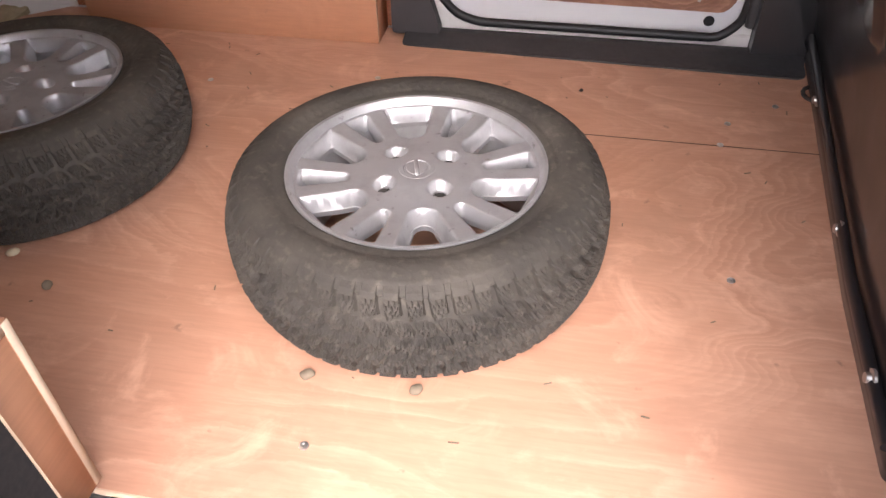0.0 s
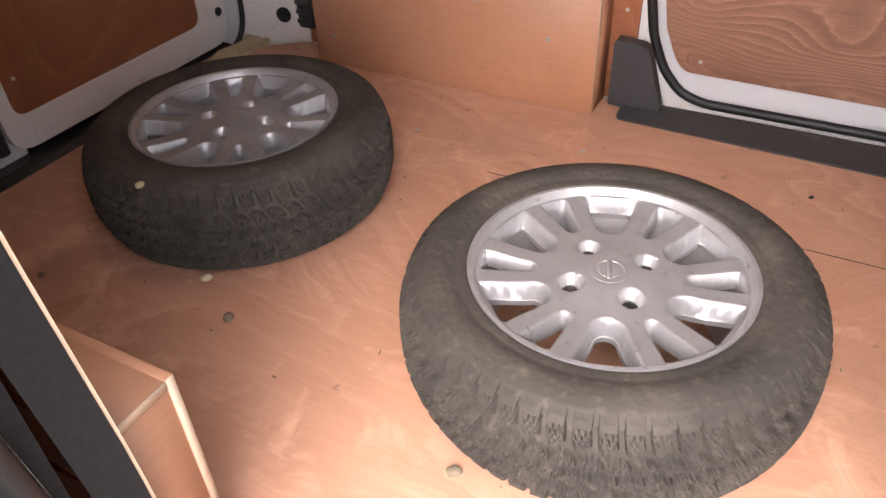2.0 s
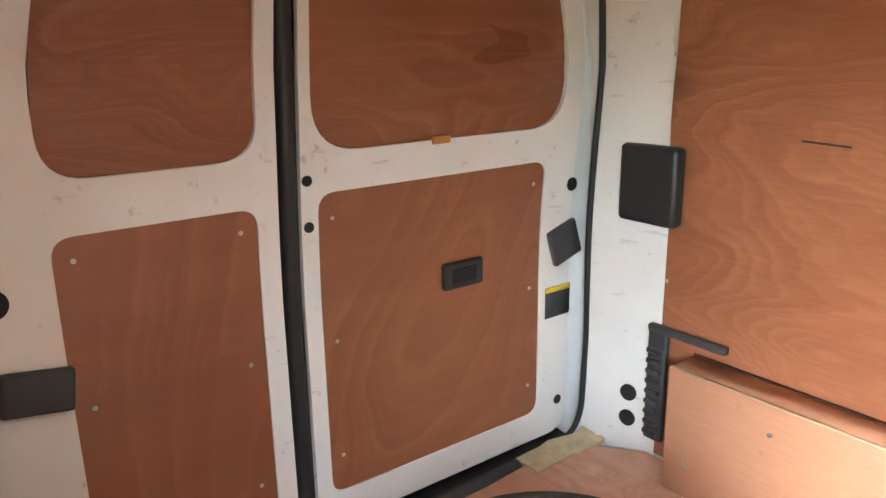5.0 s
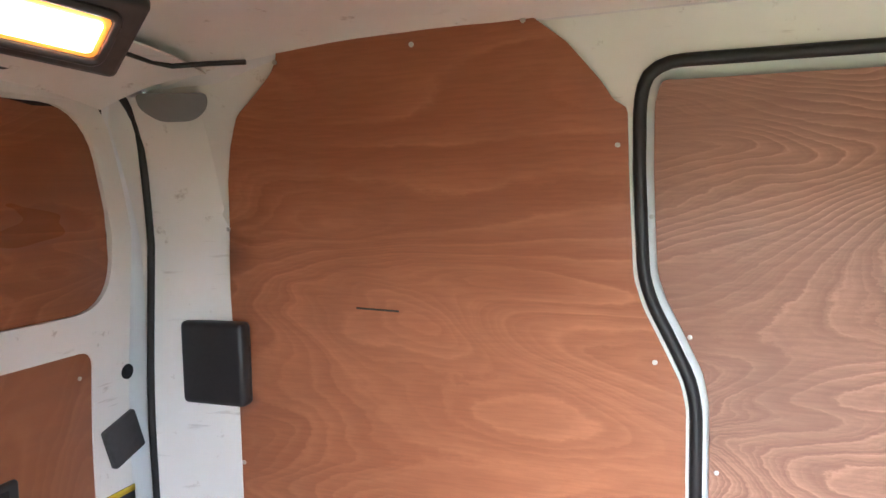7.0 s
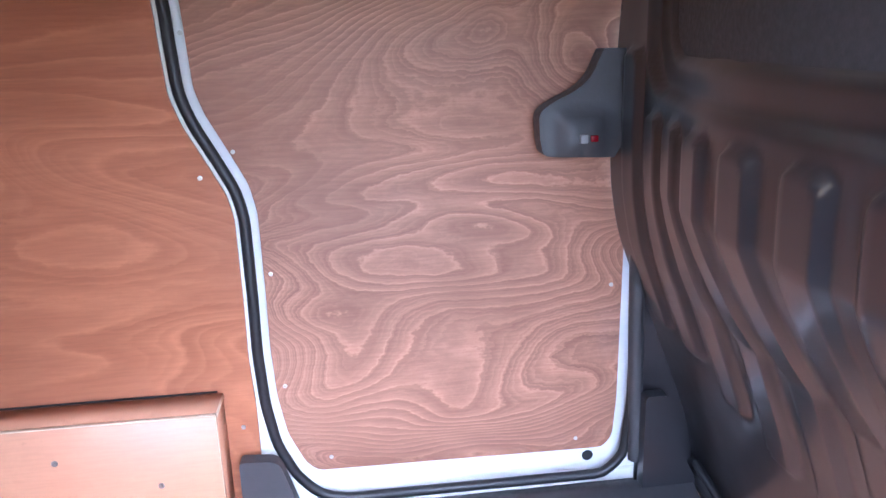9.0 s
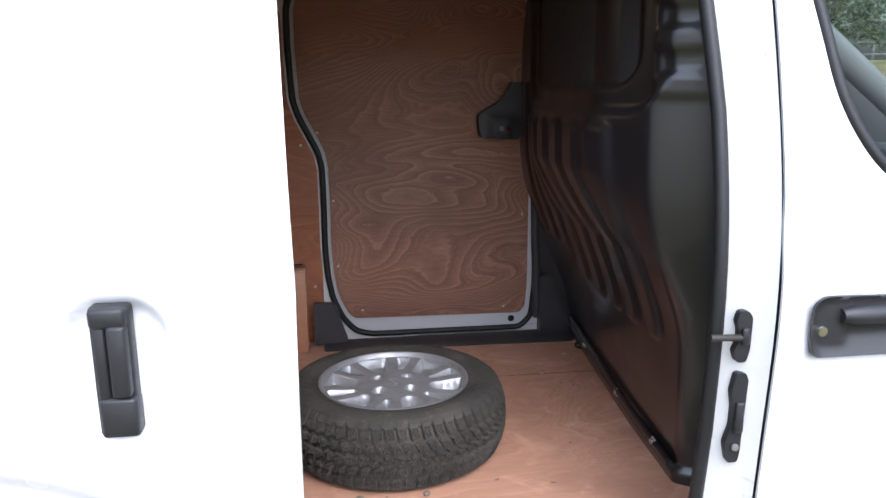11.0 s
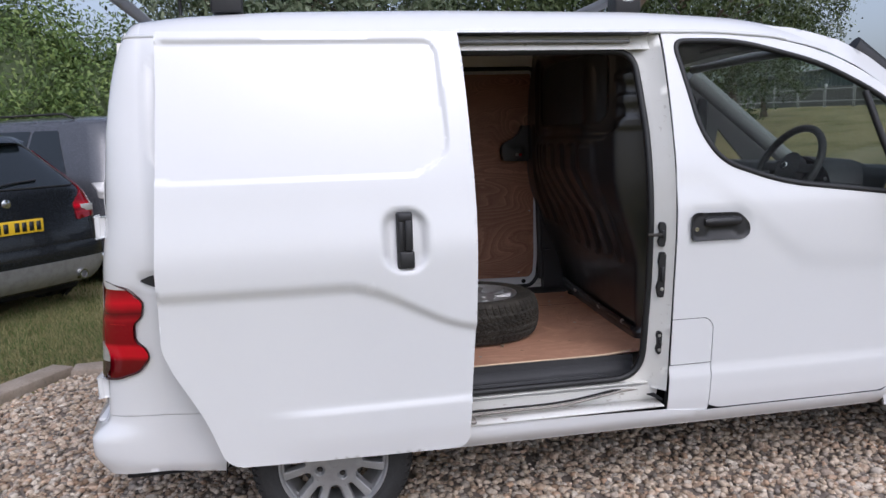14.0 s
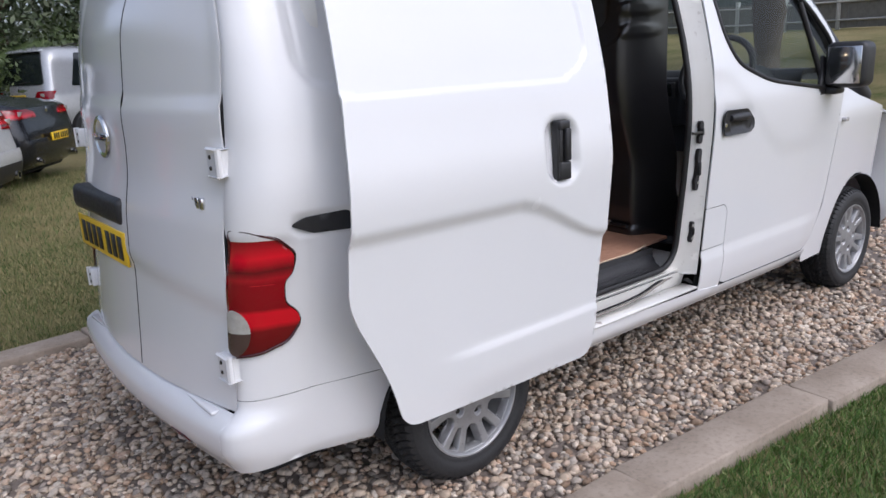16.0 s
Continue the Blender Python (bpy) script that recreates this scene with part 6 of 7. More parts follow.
RNG = np.random.default_rng(7)
m, nt, p = shader("dry_summer_lawn", 0.95, 0, 0, 0.1)
v = coords(nt)
n1, n2, n3 = noise_tex(nt, v, 0.5, 4), noise_tex(nt, v, 6, 5, 0.65), noise_tex(nt, v, 90, 3, 0.7)
c = mixc(nt, ramp(nt, n2, [(0.35, grey(0)), (0.68, grey(1))]), (0.10, 0.135, 0.038), (0.25, 0.225, 0.10))
c = mixc(nt, ramp(nt, n1, [(0.28, grey(0)), (0.55, grey(0.9))]), c, (0.36, 0.295, 0.15))
c = mixc(nt, ramp(nt, n3, [(0.35, grey(0.4)), (0.65, grey(0))]), c, (0.05, 0.06, 0.02))
nt.links.new(c, p.inputs["Base Color"])
bump(nt, p, n3, 0.8, 0.03)
LAWN = m
gx = np.concatenate([np.arange(-90, -12, 6.0), np.arange(-12, 42, 1.5), np.arange(42, 121, 6.0)])
gy = np.concatenate([np.arange(-90, -12, 6.0), np.arange(-12, 60, 1.5), np.arange(60, 121, 6.0)])
gv = np.array([(x, y, hill(x, y)) for y in gy for x in gx])
nx = len(gx)
gf = np.array([(j * nx + i, j * nx + i + 1, (j + 1) * nx + i + 1, (j + 1) * nx + i) for j in range(len(gy) - 1) for i in range(nx - 1)])
tagged(from_arrays("ground", gv, gf, LAWN, True), "dry patchy lawn rising to a bank", "lawn", kind="structure")

# the gravel bed between the two edgings
KERB_NEAR = lambda x: -1.075 - 0.105 * max(0, x - 0.3) * 0.9  # noqa: E731
KERB_FAR = lambda x: 1.50 + 0.075 * (x + 1.5)  # noqa: E731
BED = [(-2.6, -0.60), (-2.45, -1.05), (0.3, KERB_NEAR(0.3)), (3.2, KERB_NEAR(3.2)), (9.0, KERB_NEAR(9.0)), (9.0, KERB_FAR(9)), (-1.50, KERB_FAR(-1.5))]
STONES = island_mix("mixed_gravel", [(0.0, (0.30, 0.20, 0.13)), (0.2, (0.57, 0.45, 0.33)), (0.4, (0.72, 0.59, 0.46)), (0.55, (0.36, 0.31, 0.265)), (0.7, (0.55, 0.37, 0.245)), (0.85, (0.80, 0.70, 0.58)), (1.0, (0.17, 0.14, 0.115))], 0.8)
tagged(link("gravel_bed", sheet(BED, lambda x, y: (x, y, 0.012), step=0.4, thick=0.01, inward=(0, 0, -1)), plain("grit_bed", (0.22, 0.18, 0.15), 0.95, vary=0.5, scale=40, bumps=0.8)), "bed of grit under the gravel", "gravel", kind="structure")
ico = bmesh.new()
bmesh.ops.create_icosphere(ico, subdivisions=1, radius=1.0)
base_v = np.array([tuple(q.co) for q in ico.verts])
base_f = np.array([[q.index for q in f.verts] for f in ico.faces])
ico.free()


def scatter_stones(n, x0, x1, y0, y1, lo, hi, z):
    pts = np.stack([RNG.uniform(x0, x1, n), RNG.uniform(y0, y1, n)], 1)
    pts = pts[within(pts, BED)]
    n = len(pts)
    size = RNG.uniform(lo, hi, n) * RNG.choice([0.7, 1.0, 1.0, 1.3], n)
    sc = size[:, None] * RNG.uniform([0.9, 0.65, 0.45], [1.4, 1.0, 0.8], (n, 3))
    shape = base_v[None] * sc[:, None] * RNG.uniform(0.78, 1.15, (n, len(base_v), 1))
    a, b = RNG.uniform(0, math.tau, n), RNG.normal(0, 0.35, n)
    ca, sa, cb, sb = np.cos(a), np.sin(a), np.cos(b), np.sin(b)
    x, y, zz = shape[..., 0], shape[..., 1], shape[..., 2]
    y2, z2 = y * cb[:, None] - zz * sb[:, None], y * sb[:, None] + zz * cb[:, None]
    shape = np.stack([x * ca[:, None] - y2 * sa[:, None], x * sa[:, None] + y2 * ca[:, None], z2], -1)
    shape += np.concatenate([pts, (RNG.uniform(0.2, 1.0, n) * z + size * 0.3)[:, None]], 1)[:, None]
    return shape.reshape(-1, 3), (base_f[None] + (np.arange(n) * len(base_v))[:, None, None]).reshape(-1, 3)


sv, sf = [], []
off = 0
for args in ((46000, -2.6, 2.6, -1.3, 1.9, 0.010, 0.018, 0.020), (9500, 2.6, 6.0, -1.8, 2.1, 0.013, 0.024, 0.016), (2500, 6.0, 9.0, -2.0, 2.3, 0.016, 0.03, 0.016)):
    a, b = scatter_stones(*args)
    sv.append(a)
    sf.append(b + off)
    off += len(a)
tagged(from_arrays("gravel", np.concatenate(sv), np.concatenate(sf), STONES), "loose pinkish and grey gravel stones", "gravel", kind="stuff")

# stone edgings
m, nt, p = shader("weathered_stone_edging", 0.9, 0, 0, 0.2)
v = coords(nt)
n1, n2 = noise_tex(nt, v, 5, 6, 0.6), noise_tex(nt, v, 55, 4, 0.65)
c = mixc(nt, ramp(nt, n1, [(0.35, grey(0)), (0.7, grey(1))]), (0.29, 0.235, 0.185), (0.42, 0.35, 0.285))
c = mixc(nt, ramp(nt, n2, [(0.5, grey(0)), (0.75, grey(0.5))]), c, (0.16, 0.135, 0.11))
nt.links.new(c, p.inputs["Base Color"])
bump(nt, p, n2, 0.5, 0.006)
EDGING = m


def edging(points, width, side):
    k = thing("kerb", "weathered flat stone edging beside the gravel", "kerb", kind="structure")
    rnd = random.Random(len(points))
    for (x0, y0), (x1, y1) in zip(points, points[1:]):
        L = math.dist((x0, y0), (x1, y1))
        n = max(1, round(L / 0.92))
        ang = math.degrees(math.atan2(y1 - y0, x1 - x0))
        for i in range(n):
            a, b = L * i / n + 0.004, L * (i + 1) / n - 0.004
            m = Matrix.Translation((x0, y0, 0)) @ pose(0, 0, 0, 0, 0, ang) @ Matrix.Translation((0, 0, rnd.uniform(-0.006, 0.006))) @ pose(0, 0, 0, rnd.uniform(-1, 1), rnd.uniform(-0.4, 0.4), rnd.uniform(-0.5, 0.5))
            part("stone", box((a, min(0, side * width), -0.03), (b, max(0, side * width), 0.060), 0.008, 2, m), EDGING, k)


edging([(-2.3, -1.07), (0.3, KERB_NEAR(0.3)), (3.2, KERB_NEAR(3.2)), (9.0, KERB_NEAR(9.0))], 0.185, -1)
edging([(-1.50, KERB_FAR(-1.5)), (3, KERB_FAR(3)), (9.0, KERB_FAR(9))], 0.16, 1)
edging([(-2.75, -0.70), (-1.52, KERB_FAR(-1.5) + 0.12)], 0.16, 1)

GRASS = island_mix("lawn_blades", [(0.0, (0.065, 0.115, 0.022)), (0.4, (0.15, 0.185, 0.055)), (0.7, (0.28, 0.26, 0.11)), (1.0, (0.42, 0.36, 0.18))], 0.7)


LUSH = island_mix("green_lawn_blades", [(0.0, (0.045, 0.11, 0.016)), (0.4, (0.10, 0.20, 0.035)), (0.75, (0.17, 0.26, 0.06)), (0.92, (0.26, 0.28, 0.10)), (1.0, (0.42, 0.36, 0.18))], 0.6)


def blades(n, x0, x1, y0, y1, h, keep):
    pts = np.stack([RNG.uniform(x0, x1, n), RNG.uniform(y0, y1, n)], 1)
    pts = pts[keep(pts)]
    n = len(pts)
    a, hh = RNG.uniform(0, math.tau, n), RNG.uniform(0.5, 1.2, n) * h
    wd = RNG.uniform(0.0018, 0.0035, n) * (h / 0.035)
    d = np.stack([np.cos(a), np.sin(a), 0 * a], 1) * wd[:, None]
    root = np.concatenate([pts, np.zeros((n, 1))], 1)
    tip = root + np.stack([RNG.normal(0, 0.5, n) * hh, RNG.normal(0, 0.5, n) * hh, hh], 1)
    return np.stack([root - d, root + d, tip], 1).reshape(-1, 3), np.arange(3 * n).reshape(-1, 3)


a, b = blades(120000, 0.1, 4.0, -2.9, -1.2, 0.034, lambda q: q[:, 1] < -1.262 - 0.095 * np.maximum(0, q[:, 0] - 0.3))
tagged(from_arrays("grass", a, b, LUSH), "short green grass beside the stone edging", "grass", kind="stuff")
bv, bf, off = [], [], 0
for n, box_, h, keep in ((42000, (-2.6, 2.0, 1.6, 4.2), 0.045, lambda q: q[:, 1] > 1.70 + 0.075 * (q[:, 0] + 1.5)),
                         (26000, (-4.5, -1.4, -0.8, 2.6), 0.045, lambda q: (q[:, 1] > -0.5 + 1.75 * (q[:, 0] + 2.75) + 0.15)),
                         (30000, (-2.5, 7.0, 4.2, 9.5), 0.06, lambda q: q[:, 0] > -99)):
    a, b = blades(n, *box_, h, keep)
    bv.append(a)
    bf.append(b + off)
    off += len(a)
tagged(from_arrays("grass", np.concatenate(bv), np.concatenate(bf), GRASS), "short dry green and straw grass blades", "grass", kind="stuff")

# ---------------------------------------------------------------- hedge and trees
def leaf_mat(name, dark, mid, lite):
    m, nt, p = shader(name, 0.5, 0, 0, 0.35)
    g = nt.nodes.new("ShaderNodeNewGeometry")
    nt.links.new(ramp(nt, g.outputs["Random Per Island"], [(0.0, dark), (0.5, mid), (1.0, lite)]), p.inputs["Base Color"])
    p.inputs["Subsurface Weight"].default_value = 0.0
    return m


HEDGE_LEAF = leaf_mat("laurel_leaves", (0.05, 0.085, 0.02), (0.11, 0.175, 0.042), (0.21, 0.27, 0.08))
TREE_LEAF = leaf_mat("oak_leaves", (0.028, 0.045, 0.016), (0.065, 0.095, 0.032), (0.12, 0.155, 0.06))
WILLOW = leaf_mat("grey_green_leaves", (0.06, 0.085, 0.04), (0.12, 0.155, 0.085), (0.22, 0.25, 0.16))
BARK = plain("tree_bark", (0.12, 0.09, 0.065), 0.95, vary=0.5, scale=18, bumps=1.0)


def leaves(name, centres, normals, size, mat, parent=None, label=""):
    n = len(centres)
    up = RNG.normal(0, 1, (n, 3)) * 0.6 + normals
    up /= np.linalg.norm(up, axis=1, keepdims=True)
    t = np.cross(up, RNG.normal(0, 1, (n, 3)))
    t /= np.linalg.norm(t, axis=1, keepdims=True)
    b = np.cross(up, t)
    s = (RNG.uniform(0.6, 1.3, n) * size)[:, None]
    vv = np.stack([centres - t * s, centres + b * s * 0.42, centres + t * s, centres - b * s * 0.42], 1).reshape(-1, 3)
    ob = from_arrays(name, vv, np.arange(4 * n).reshape(-1, 4), mat)
    if parent is not None:
        ob.parent = parent
    if label:
        ob["label"] = label
    return ob


def clumps(n_clump, per, centre, radius, squash, spread):
    """Leaf places in many small clumps over an uneven ball."""
    d = RNG.normal(0, 1, (n_clump, 3))
    d /= np.linalg.norm(d, axis=1, keepdims=True)
    r = radius * RNG.uniform(0.55, 1.08, n_clump)[:, None]
    c = np.array(centre) + d * r * np.array(squash)
    q = RNG.normal(0, 1, (n_clump, per, 3)) * spread * RNG.uniform(0.6, 1.3, (n_clump, 1, 1))
    return (c[:, None] + q).reshape(-1, 3), np.repeat(d, per, 0) * 0.8 + q.reshape(-1, 3) / spread * 0.4


def hedge_bush(x, y, w, h, depth, leaf=0.042, mat=None, n=420, per=60):
    hb = thing("hedge_bush", "dense green laurel hedge behind the parked cars", "hedge", group="hedge")
    c1, n1 = clumps(n, per, (x, y, h * 0.52), 1.0, (w, depth, h * 0.50), 0.20)
    keep = c1[:, 2] > 0.05
    leaves("crown", c1[keep], n1[keep], leaf, mat or HEDGE_LEAF, hb)
    # Dark solid ball standing in for the shade among the inner leaves.
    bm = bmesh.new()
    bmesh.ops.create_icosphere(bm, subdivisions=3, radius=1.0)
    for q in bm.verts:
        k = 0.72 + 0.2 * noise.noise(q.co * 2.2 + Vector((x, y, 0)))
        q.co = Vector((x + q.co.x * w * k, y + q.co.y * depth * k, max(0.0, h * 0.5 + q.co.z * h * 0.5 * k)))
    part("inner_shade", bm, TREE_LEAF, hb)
    return hb


def tree(x, y, h, r, trunk, leaf=0.11, mat=None, n=240, per=40, z0=0.0, bare=0.32):
    tr = thing("tree", "large leafy tree with a tapered trunk", "tree", group="trees")
    rnd = random.Random(int(x * 13 + y * 7))
    hub = Vector((x, y, z0))
    pts = [hub + Vector((rnd.uniform(-0.15, 0.15) * k, rnd.uniform(-0.15, 0.15) * k, h * 0.16 * k)) for k in range(5)]
    limbs = [tube(pts, [trunk * (1 - 0.17 * k) for k in range(5)], 10)]
    for k in range(7):
        s = pts[2 + k % 3]
        a = rnd.uniform(0, math.tau)
        e = s + Vector((math.cos(a) * r * 0.75, math.sin(a) * r * 0.75, h * rnd.uniform(0.12, 0.34)))
        limbs.append(tube([s, (s + e) / 2 + Vector((0, 0, 0.3)), e], [trunk * 0.42, trunk * 0.28, trunk * 0.10], 7))
    part("trunk", merge(*limbs), BARK, tr, "rough brown trunk and limbs")
    c1, n1 = clumps(n, per, (x, y, z0 + h * (bare + 0.5 * (1 - bare) + 0.04)), 1.0, (r, r, h * (1 - bare) * 0.5), 0.30)
    keep = c1[:, 2] > z0 + h * bare * 0.8
    leaves("crown", c1[keep], n1[keep], leaf, mat or TREE_LEAF, tr)
    return tr


for x, y, w, h, d in ((-9.4, 10.0, 1.9, 4.0, 1.4), (-7.4, 9.9, 1.8, 4.3, 1.4), (-5.6, 9.6, 1.6, 4.1, 1.3), (-4.25, 9.4, 1.45, 3.9, 1.2), (-3.0, 9.4, 1.1, 3.15, 1.1)):
    hedge_bush(x, y, w, h, d)
for x, y, h, r, mt in ((-9.0, 24.0, 4.6, 2.6, TREE_LEAF), (-4.6, 22.5, 4.3, 1.8, TREE_LEAF), (-1.2, 18.0, 7.5, 2.7, WILLOW), (2.2, 18.5, 8.2, 3.0, WILLOW), (5.8, 19.0, 8.0, 3.2, TREE_LEAF), (9.4, 20.0, 9.0, 3.4, TREE_LEAF), (14.0, 22.5, 10.0, 3.8, TREE_LEAF), (0.4, 23.5, 9.5, 3.4, TREE_LEAF), (19.0, 27.0, 10.0, 4.2, TREE_LEAF), (24.5, 33.0, 9.0, 4.0, WILLOW)):
    tree(x, y, h, r, 0.22, 0.095, mt, 260, 70, hill(x, y), 0.05)
tree(11.8, 4.5, 10.5, 4.6, 0.36, 0.09, TREE_LEAF, 520, 80, hill(11.8, 4.5), 0.34)
tree(4.6, 6.9, 9.0, 2.6, 0.22, 0.07, TREE_LEAF, 260, 80, 0, 0.44)
tree(21.0, 4.5, 11.0, 4.4, 0.40, 0.14, TREE_LEAF, 330, 40, hill(21.0, 4.5), 0.32)
for x, y, w, h in ((-0.2, 15.2, 1.6, 2.6), (2.4, 15.8, 1.7, 2.4), (5.2, 16.0, 1.7, 2.6)):
    hedge_bush(x, y, w, h, 1.0, 0.07, TREE_LEAF, 200, 36)

# ---------------------------------------------------------------- fence and barn beyond the lawn
FENCE_W = plain("pale_weathered_fence", (0.50, 0.49, 0.46), 0.85, vary=0.3, scale=12)
FENCE_G = plain("grey_fence_boards", (0.23, 0.22, 0.20), 0.9, vary=0.4, scale=6)
fence = thing("fence", "grey boarded fence with pale posts on the bank", "fence")
run = [(29.0, 2.0), (31.0, 16.0), (31.5, 30.0), (31.0, 44.0), (24.0, 56.0)]
for (x0, y0), (x1, y1) in zip(run, run[1:]):
    L = math.dist((x0, y0), (x1, y1))
    n = round(L / 2.4)
    for i in range(n):
        xa, ya = x0 + (x1 - x0) * i / n, y0 + (y1 - y0) * i / n
        xb, yb = x0 + (x1 - x0) * (i + 1) / n, y0 + (y1 - y0) * (i + 1) / n
        za, zb = hill(xa, ya), hill(xb, yb)
        part("post", box((xa - 0.08, ya - 0.08, za - 0.2), (xa + 0.08, ya + 0.08, za + 1.35), 0.01, 1), FENCE_W, fence)
        for q in (0.35, 1.05):
            part("rail", tube([(xa - 0.05, ya, za + q), (xb - 0.05, yb, zb + q)], 0.045, 6), FENCE_W, fence)
        for k in range(12):
            part("board", box((-0.012 + 0.008 * (k % 2), 0.0, 0.0), (0.012 + 0.008 * (k % 2), 0.19, 1.15), m=Matrix.Translation((xa + (xb - xa) * k / 12, ya + (yb - ya) * k / 12, za + (zb - za) * k / 12 + 0.05)) @ pose(0, 0, 0, 0, 0, math.degrees(math.atan2(yb - ya, xb - xa)) - 90)), FENCE_G, fence, smooth=False)
barn = thing("barn", "grey-green corrugated barn with a pale roof", "barn")
CORR = plain("grey_green_cladding", (0.10, 0.125, 0.115), 0.6, vary=0.2, scale=2)
part("wall", sheet([(10.0, 0.0), (80.0, 0.0), (80.0, 3.7), (10.0, 3.7)], lambda y, z: (40.0 + 0.05 * math.sin(y * 12), y, 2.0 + z), step=0.12, thick=0.05, inward=(1, 0, 0)), CORR, barn)
part("roof", sheet([(9.0, 0.0), (81.0, 0.0), (81.0, 5.0), (9.0, 5.0)], lambda y, s: (39.6 + s, y, 5.65 + 0.10 * s), step=1.0, thick=0.08, inward=(0, 0, -1)), plain("pale_barn_roof", (0.55, 0.55, 0.54), 0.6), barn)

# ---------------------------------------------------------------- parked cars
def car(label, m, paint, L=4.6, W=0.92, H=1.66, belt=0.98, slope=0.42, kind="hatch", lamp="low", plate=0.145, low_trim=None):
    """A parked car, its tail at the origin facing -x, nose towards +x: rounded plan rings stacked up to the roof."""
    c = thing("car", label, "car", m, "parked cars")
    deck = 0.62 if kind == "saloon" else 0.0
    ledge = belt + (0.10 if kind == "saloon" else 0.03)
    tail_x = table([(0.20, 0.16), (0.32, 0.03), (0.50, 0.0), (0.62, 0.0), (belt - 0.12, 0.05), (ledge, 0.09), (ledge + 0.05, 0.11 + deck), (H - 0.16, slope * 0.82 + deck * 1.7), (H - 0.03, slope + 0.05 + deck * 2.1), (H + 0.02, slope + 0.4 + deck * 2.2)], 0.022)
    nose_x = table([(0.20, L - 0.2), (0.40, L), (0.62, L - 0.02), (belt - 0.20, L - 0.14), (belt - 0.02, L - 0.95), (belt + 0.06, L - 1.25), (H - 0.14, L - 1.95), (H - 0.02, L - 2.25), (H + 0.02, L - 2.5)], 0.025)
    wide = table([(0.20, W * 0.90), (0.34, W * 0.97), (0.60, W), (belt - 0.10, W * 0.985), (belt, W * 0.955), (H - 0.22, W * 0.79), (H - 0.06, W * 0.70), (H - 0.01, W * 0.60), (H + 0.02, W * 0.40)], 0.022)

    def rear(y, z, out=0.0):
        w, r = wide(z), 0.20
        a = max(0.0, min(r * 0.999, abs(y) - (w - r)))
        return (tail_x(z) - out + 0.05 * (y / w) ** 2 + r - math.sqrt(r * r - a * a), y, z)

    def side(x, z, sgn, out=0.0):
        return (x, sgn * (wide(z) + out), z)

    bm, rings = bmesh.new(), []
    for z in [0.22, 0.26, 0.32, 0.42, 0.54, 0.62, 0.72, belt - 0.16, belt - 0.10, belt - 0.05, belt - 0.01, belt + 0.03, ledge + 0.02, ledge + 0.05, ledge + 0.09, ledge + 0.16] + list(np.linspace(ledge + 0.22, H - 0.14, 5)) + [H - 0.10, H - 0.07, H - 0.04, H - 0.02, H - 0.005, H + 0.004]:
        w, front = wide(z), nose_x(z)
        half_ring = [rear(w * q, z) for q in (0.0, 0.25, 0.5, 0.68, 0.80, 0.88, 0.94, 0.98, 1.0)]
        x0 = half_ring[-1][0]
        half_ring += [(x0 + (front - 0.35 - x0) * q, w, z) for q in (0.1, 0.25, 0.45, 0.65, 0.85, 1.0)]
        half_ring += [(front - 0.35 + 0.35 * math.sin(b), w * (0.45 + 0.55 * math.cos(b)), z) for b in (0.4, 0.8, 1.2, 1.5)]
        half_ring.append((front, 0.0, z))
        rings.append([bm.verts.new(p) for p in half_ring] + [bm.verts.new((p[0], -p[1], p[2])) for p in half_ring[-2:0:-1]])
    k = len(rings[0])
    for a, b in zip(rings, rings[1:]):
        for i in range(k):
            bm.faces.new((a[i], a[(i + 1) % k], b[(i + 1) % k], b[i]))
    bm.faces.new(rings[0][::-1])
    bm.faces.new(rings[-1])
    bmesh.ops.recalc_face_normals(bm, faces=bm.faces)
    part("body", sharpen(bm, 60), paint, c)
    zb, zt = (ledge + 0.07, H - 0.11)
    glass_line = rounded([(-W * 0.78, zb), (W * 0.78, zb), (W * 0.60, zt), (-W * 0.60, zt)], 0.07, 4)
    part("rear_window", sheet(glass_line, lambda y, z: rear(y, z, 0.006), step=0.06, thick=0.012, inward=(1, 0, 0)), GLASS_DARK, c, "dark rear window")
    part("window_seal", tube([rear(y, z, 0.007) for y, z in dense(glass_line, 0.05)], 0.008, 6, True), BLACK, c)
    if kind != "saloon":
        part("spoiler", sheet(rounded([(-W * 0.60, H - 0.10), (W * 0.60, H - 0.10), (W * 0.56, H - 0.045), (-W * 0.56, H - 0.045)], 0.02, 3), lambda y, z: rear(y, z, 0.10 - 0.5 * (z - H + 0.10)), step=0.04, thick=0.10, inward=(1, 0, 0)), paint, c)
        part("wiper", tube([rear(0.0, zb + 0.03, 0.022), rear(-0.18, zb + 0.05, 0.022), rear(-0.36, zb + 0.06, 0.022)], 0.009, 6), BLACK, c)
    xr = tail_x(belt + 0.2)
    for sgn in (-1, 1):
        x1, x2 = max(xr + 0.42, 1.32 if kind == "saloon" else 0.62), L - 1.45
        cuts = [x1, x1 + (x2 - x1) * 0.26, x1 + (x2 - x1) * 0.62, x2]
        for a, b in zip(cuts, cuts[1:]):
            lead = 0.26 if a == x1 else 0.0
            trail = 0.50 if b == x2 else 0.0
            part("side_window", sheet(rounded([(a + 0.02, belt + 0.05), (b - 0.02, belt + 0.04), (b - 0.02 - trail, H - 0.14), (a + 0.02 + lead, H - 0.14)], 0.03, 3), lambda x, z: side(x, z, sgn, 0.006), step=0.1, thick=0.01, inward=(0, -sgn, 0)), GLASS_DARK, c, "dark side window")
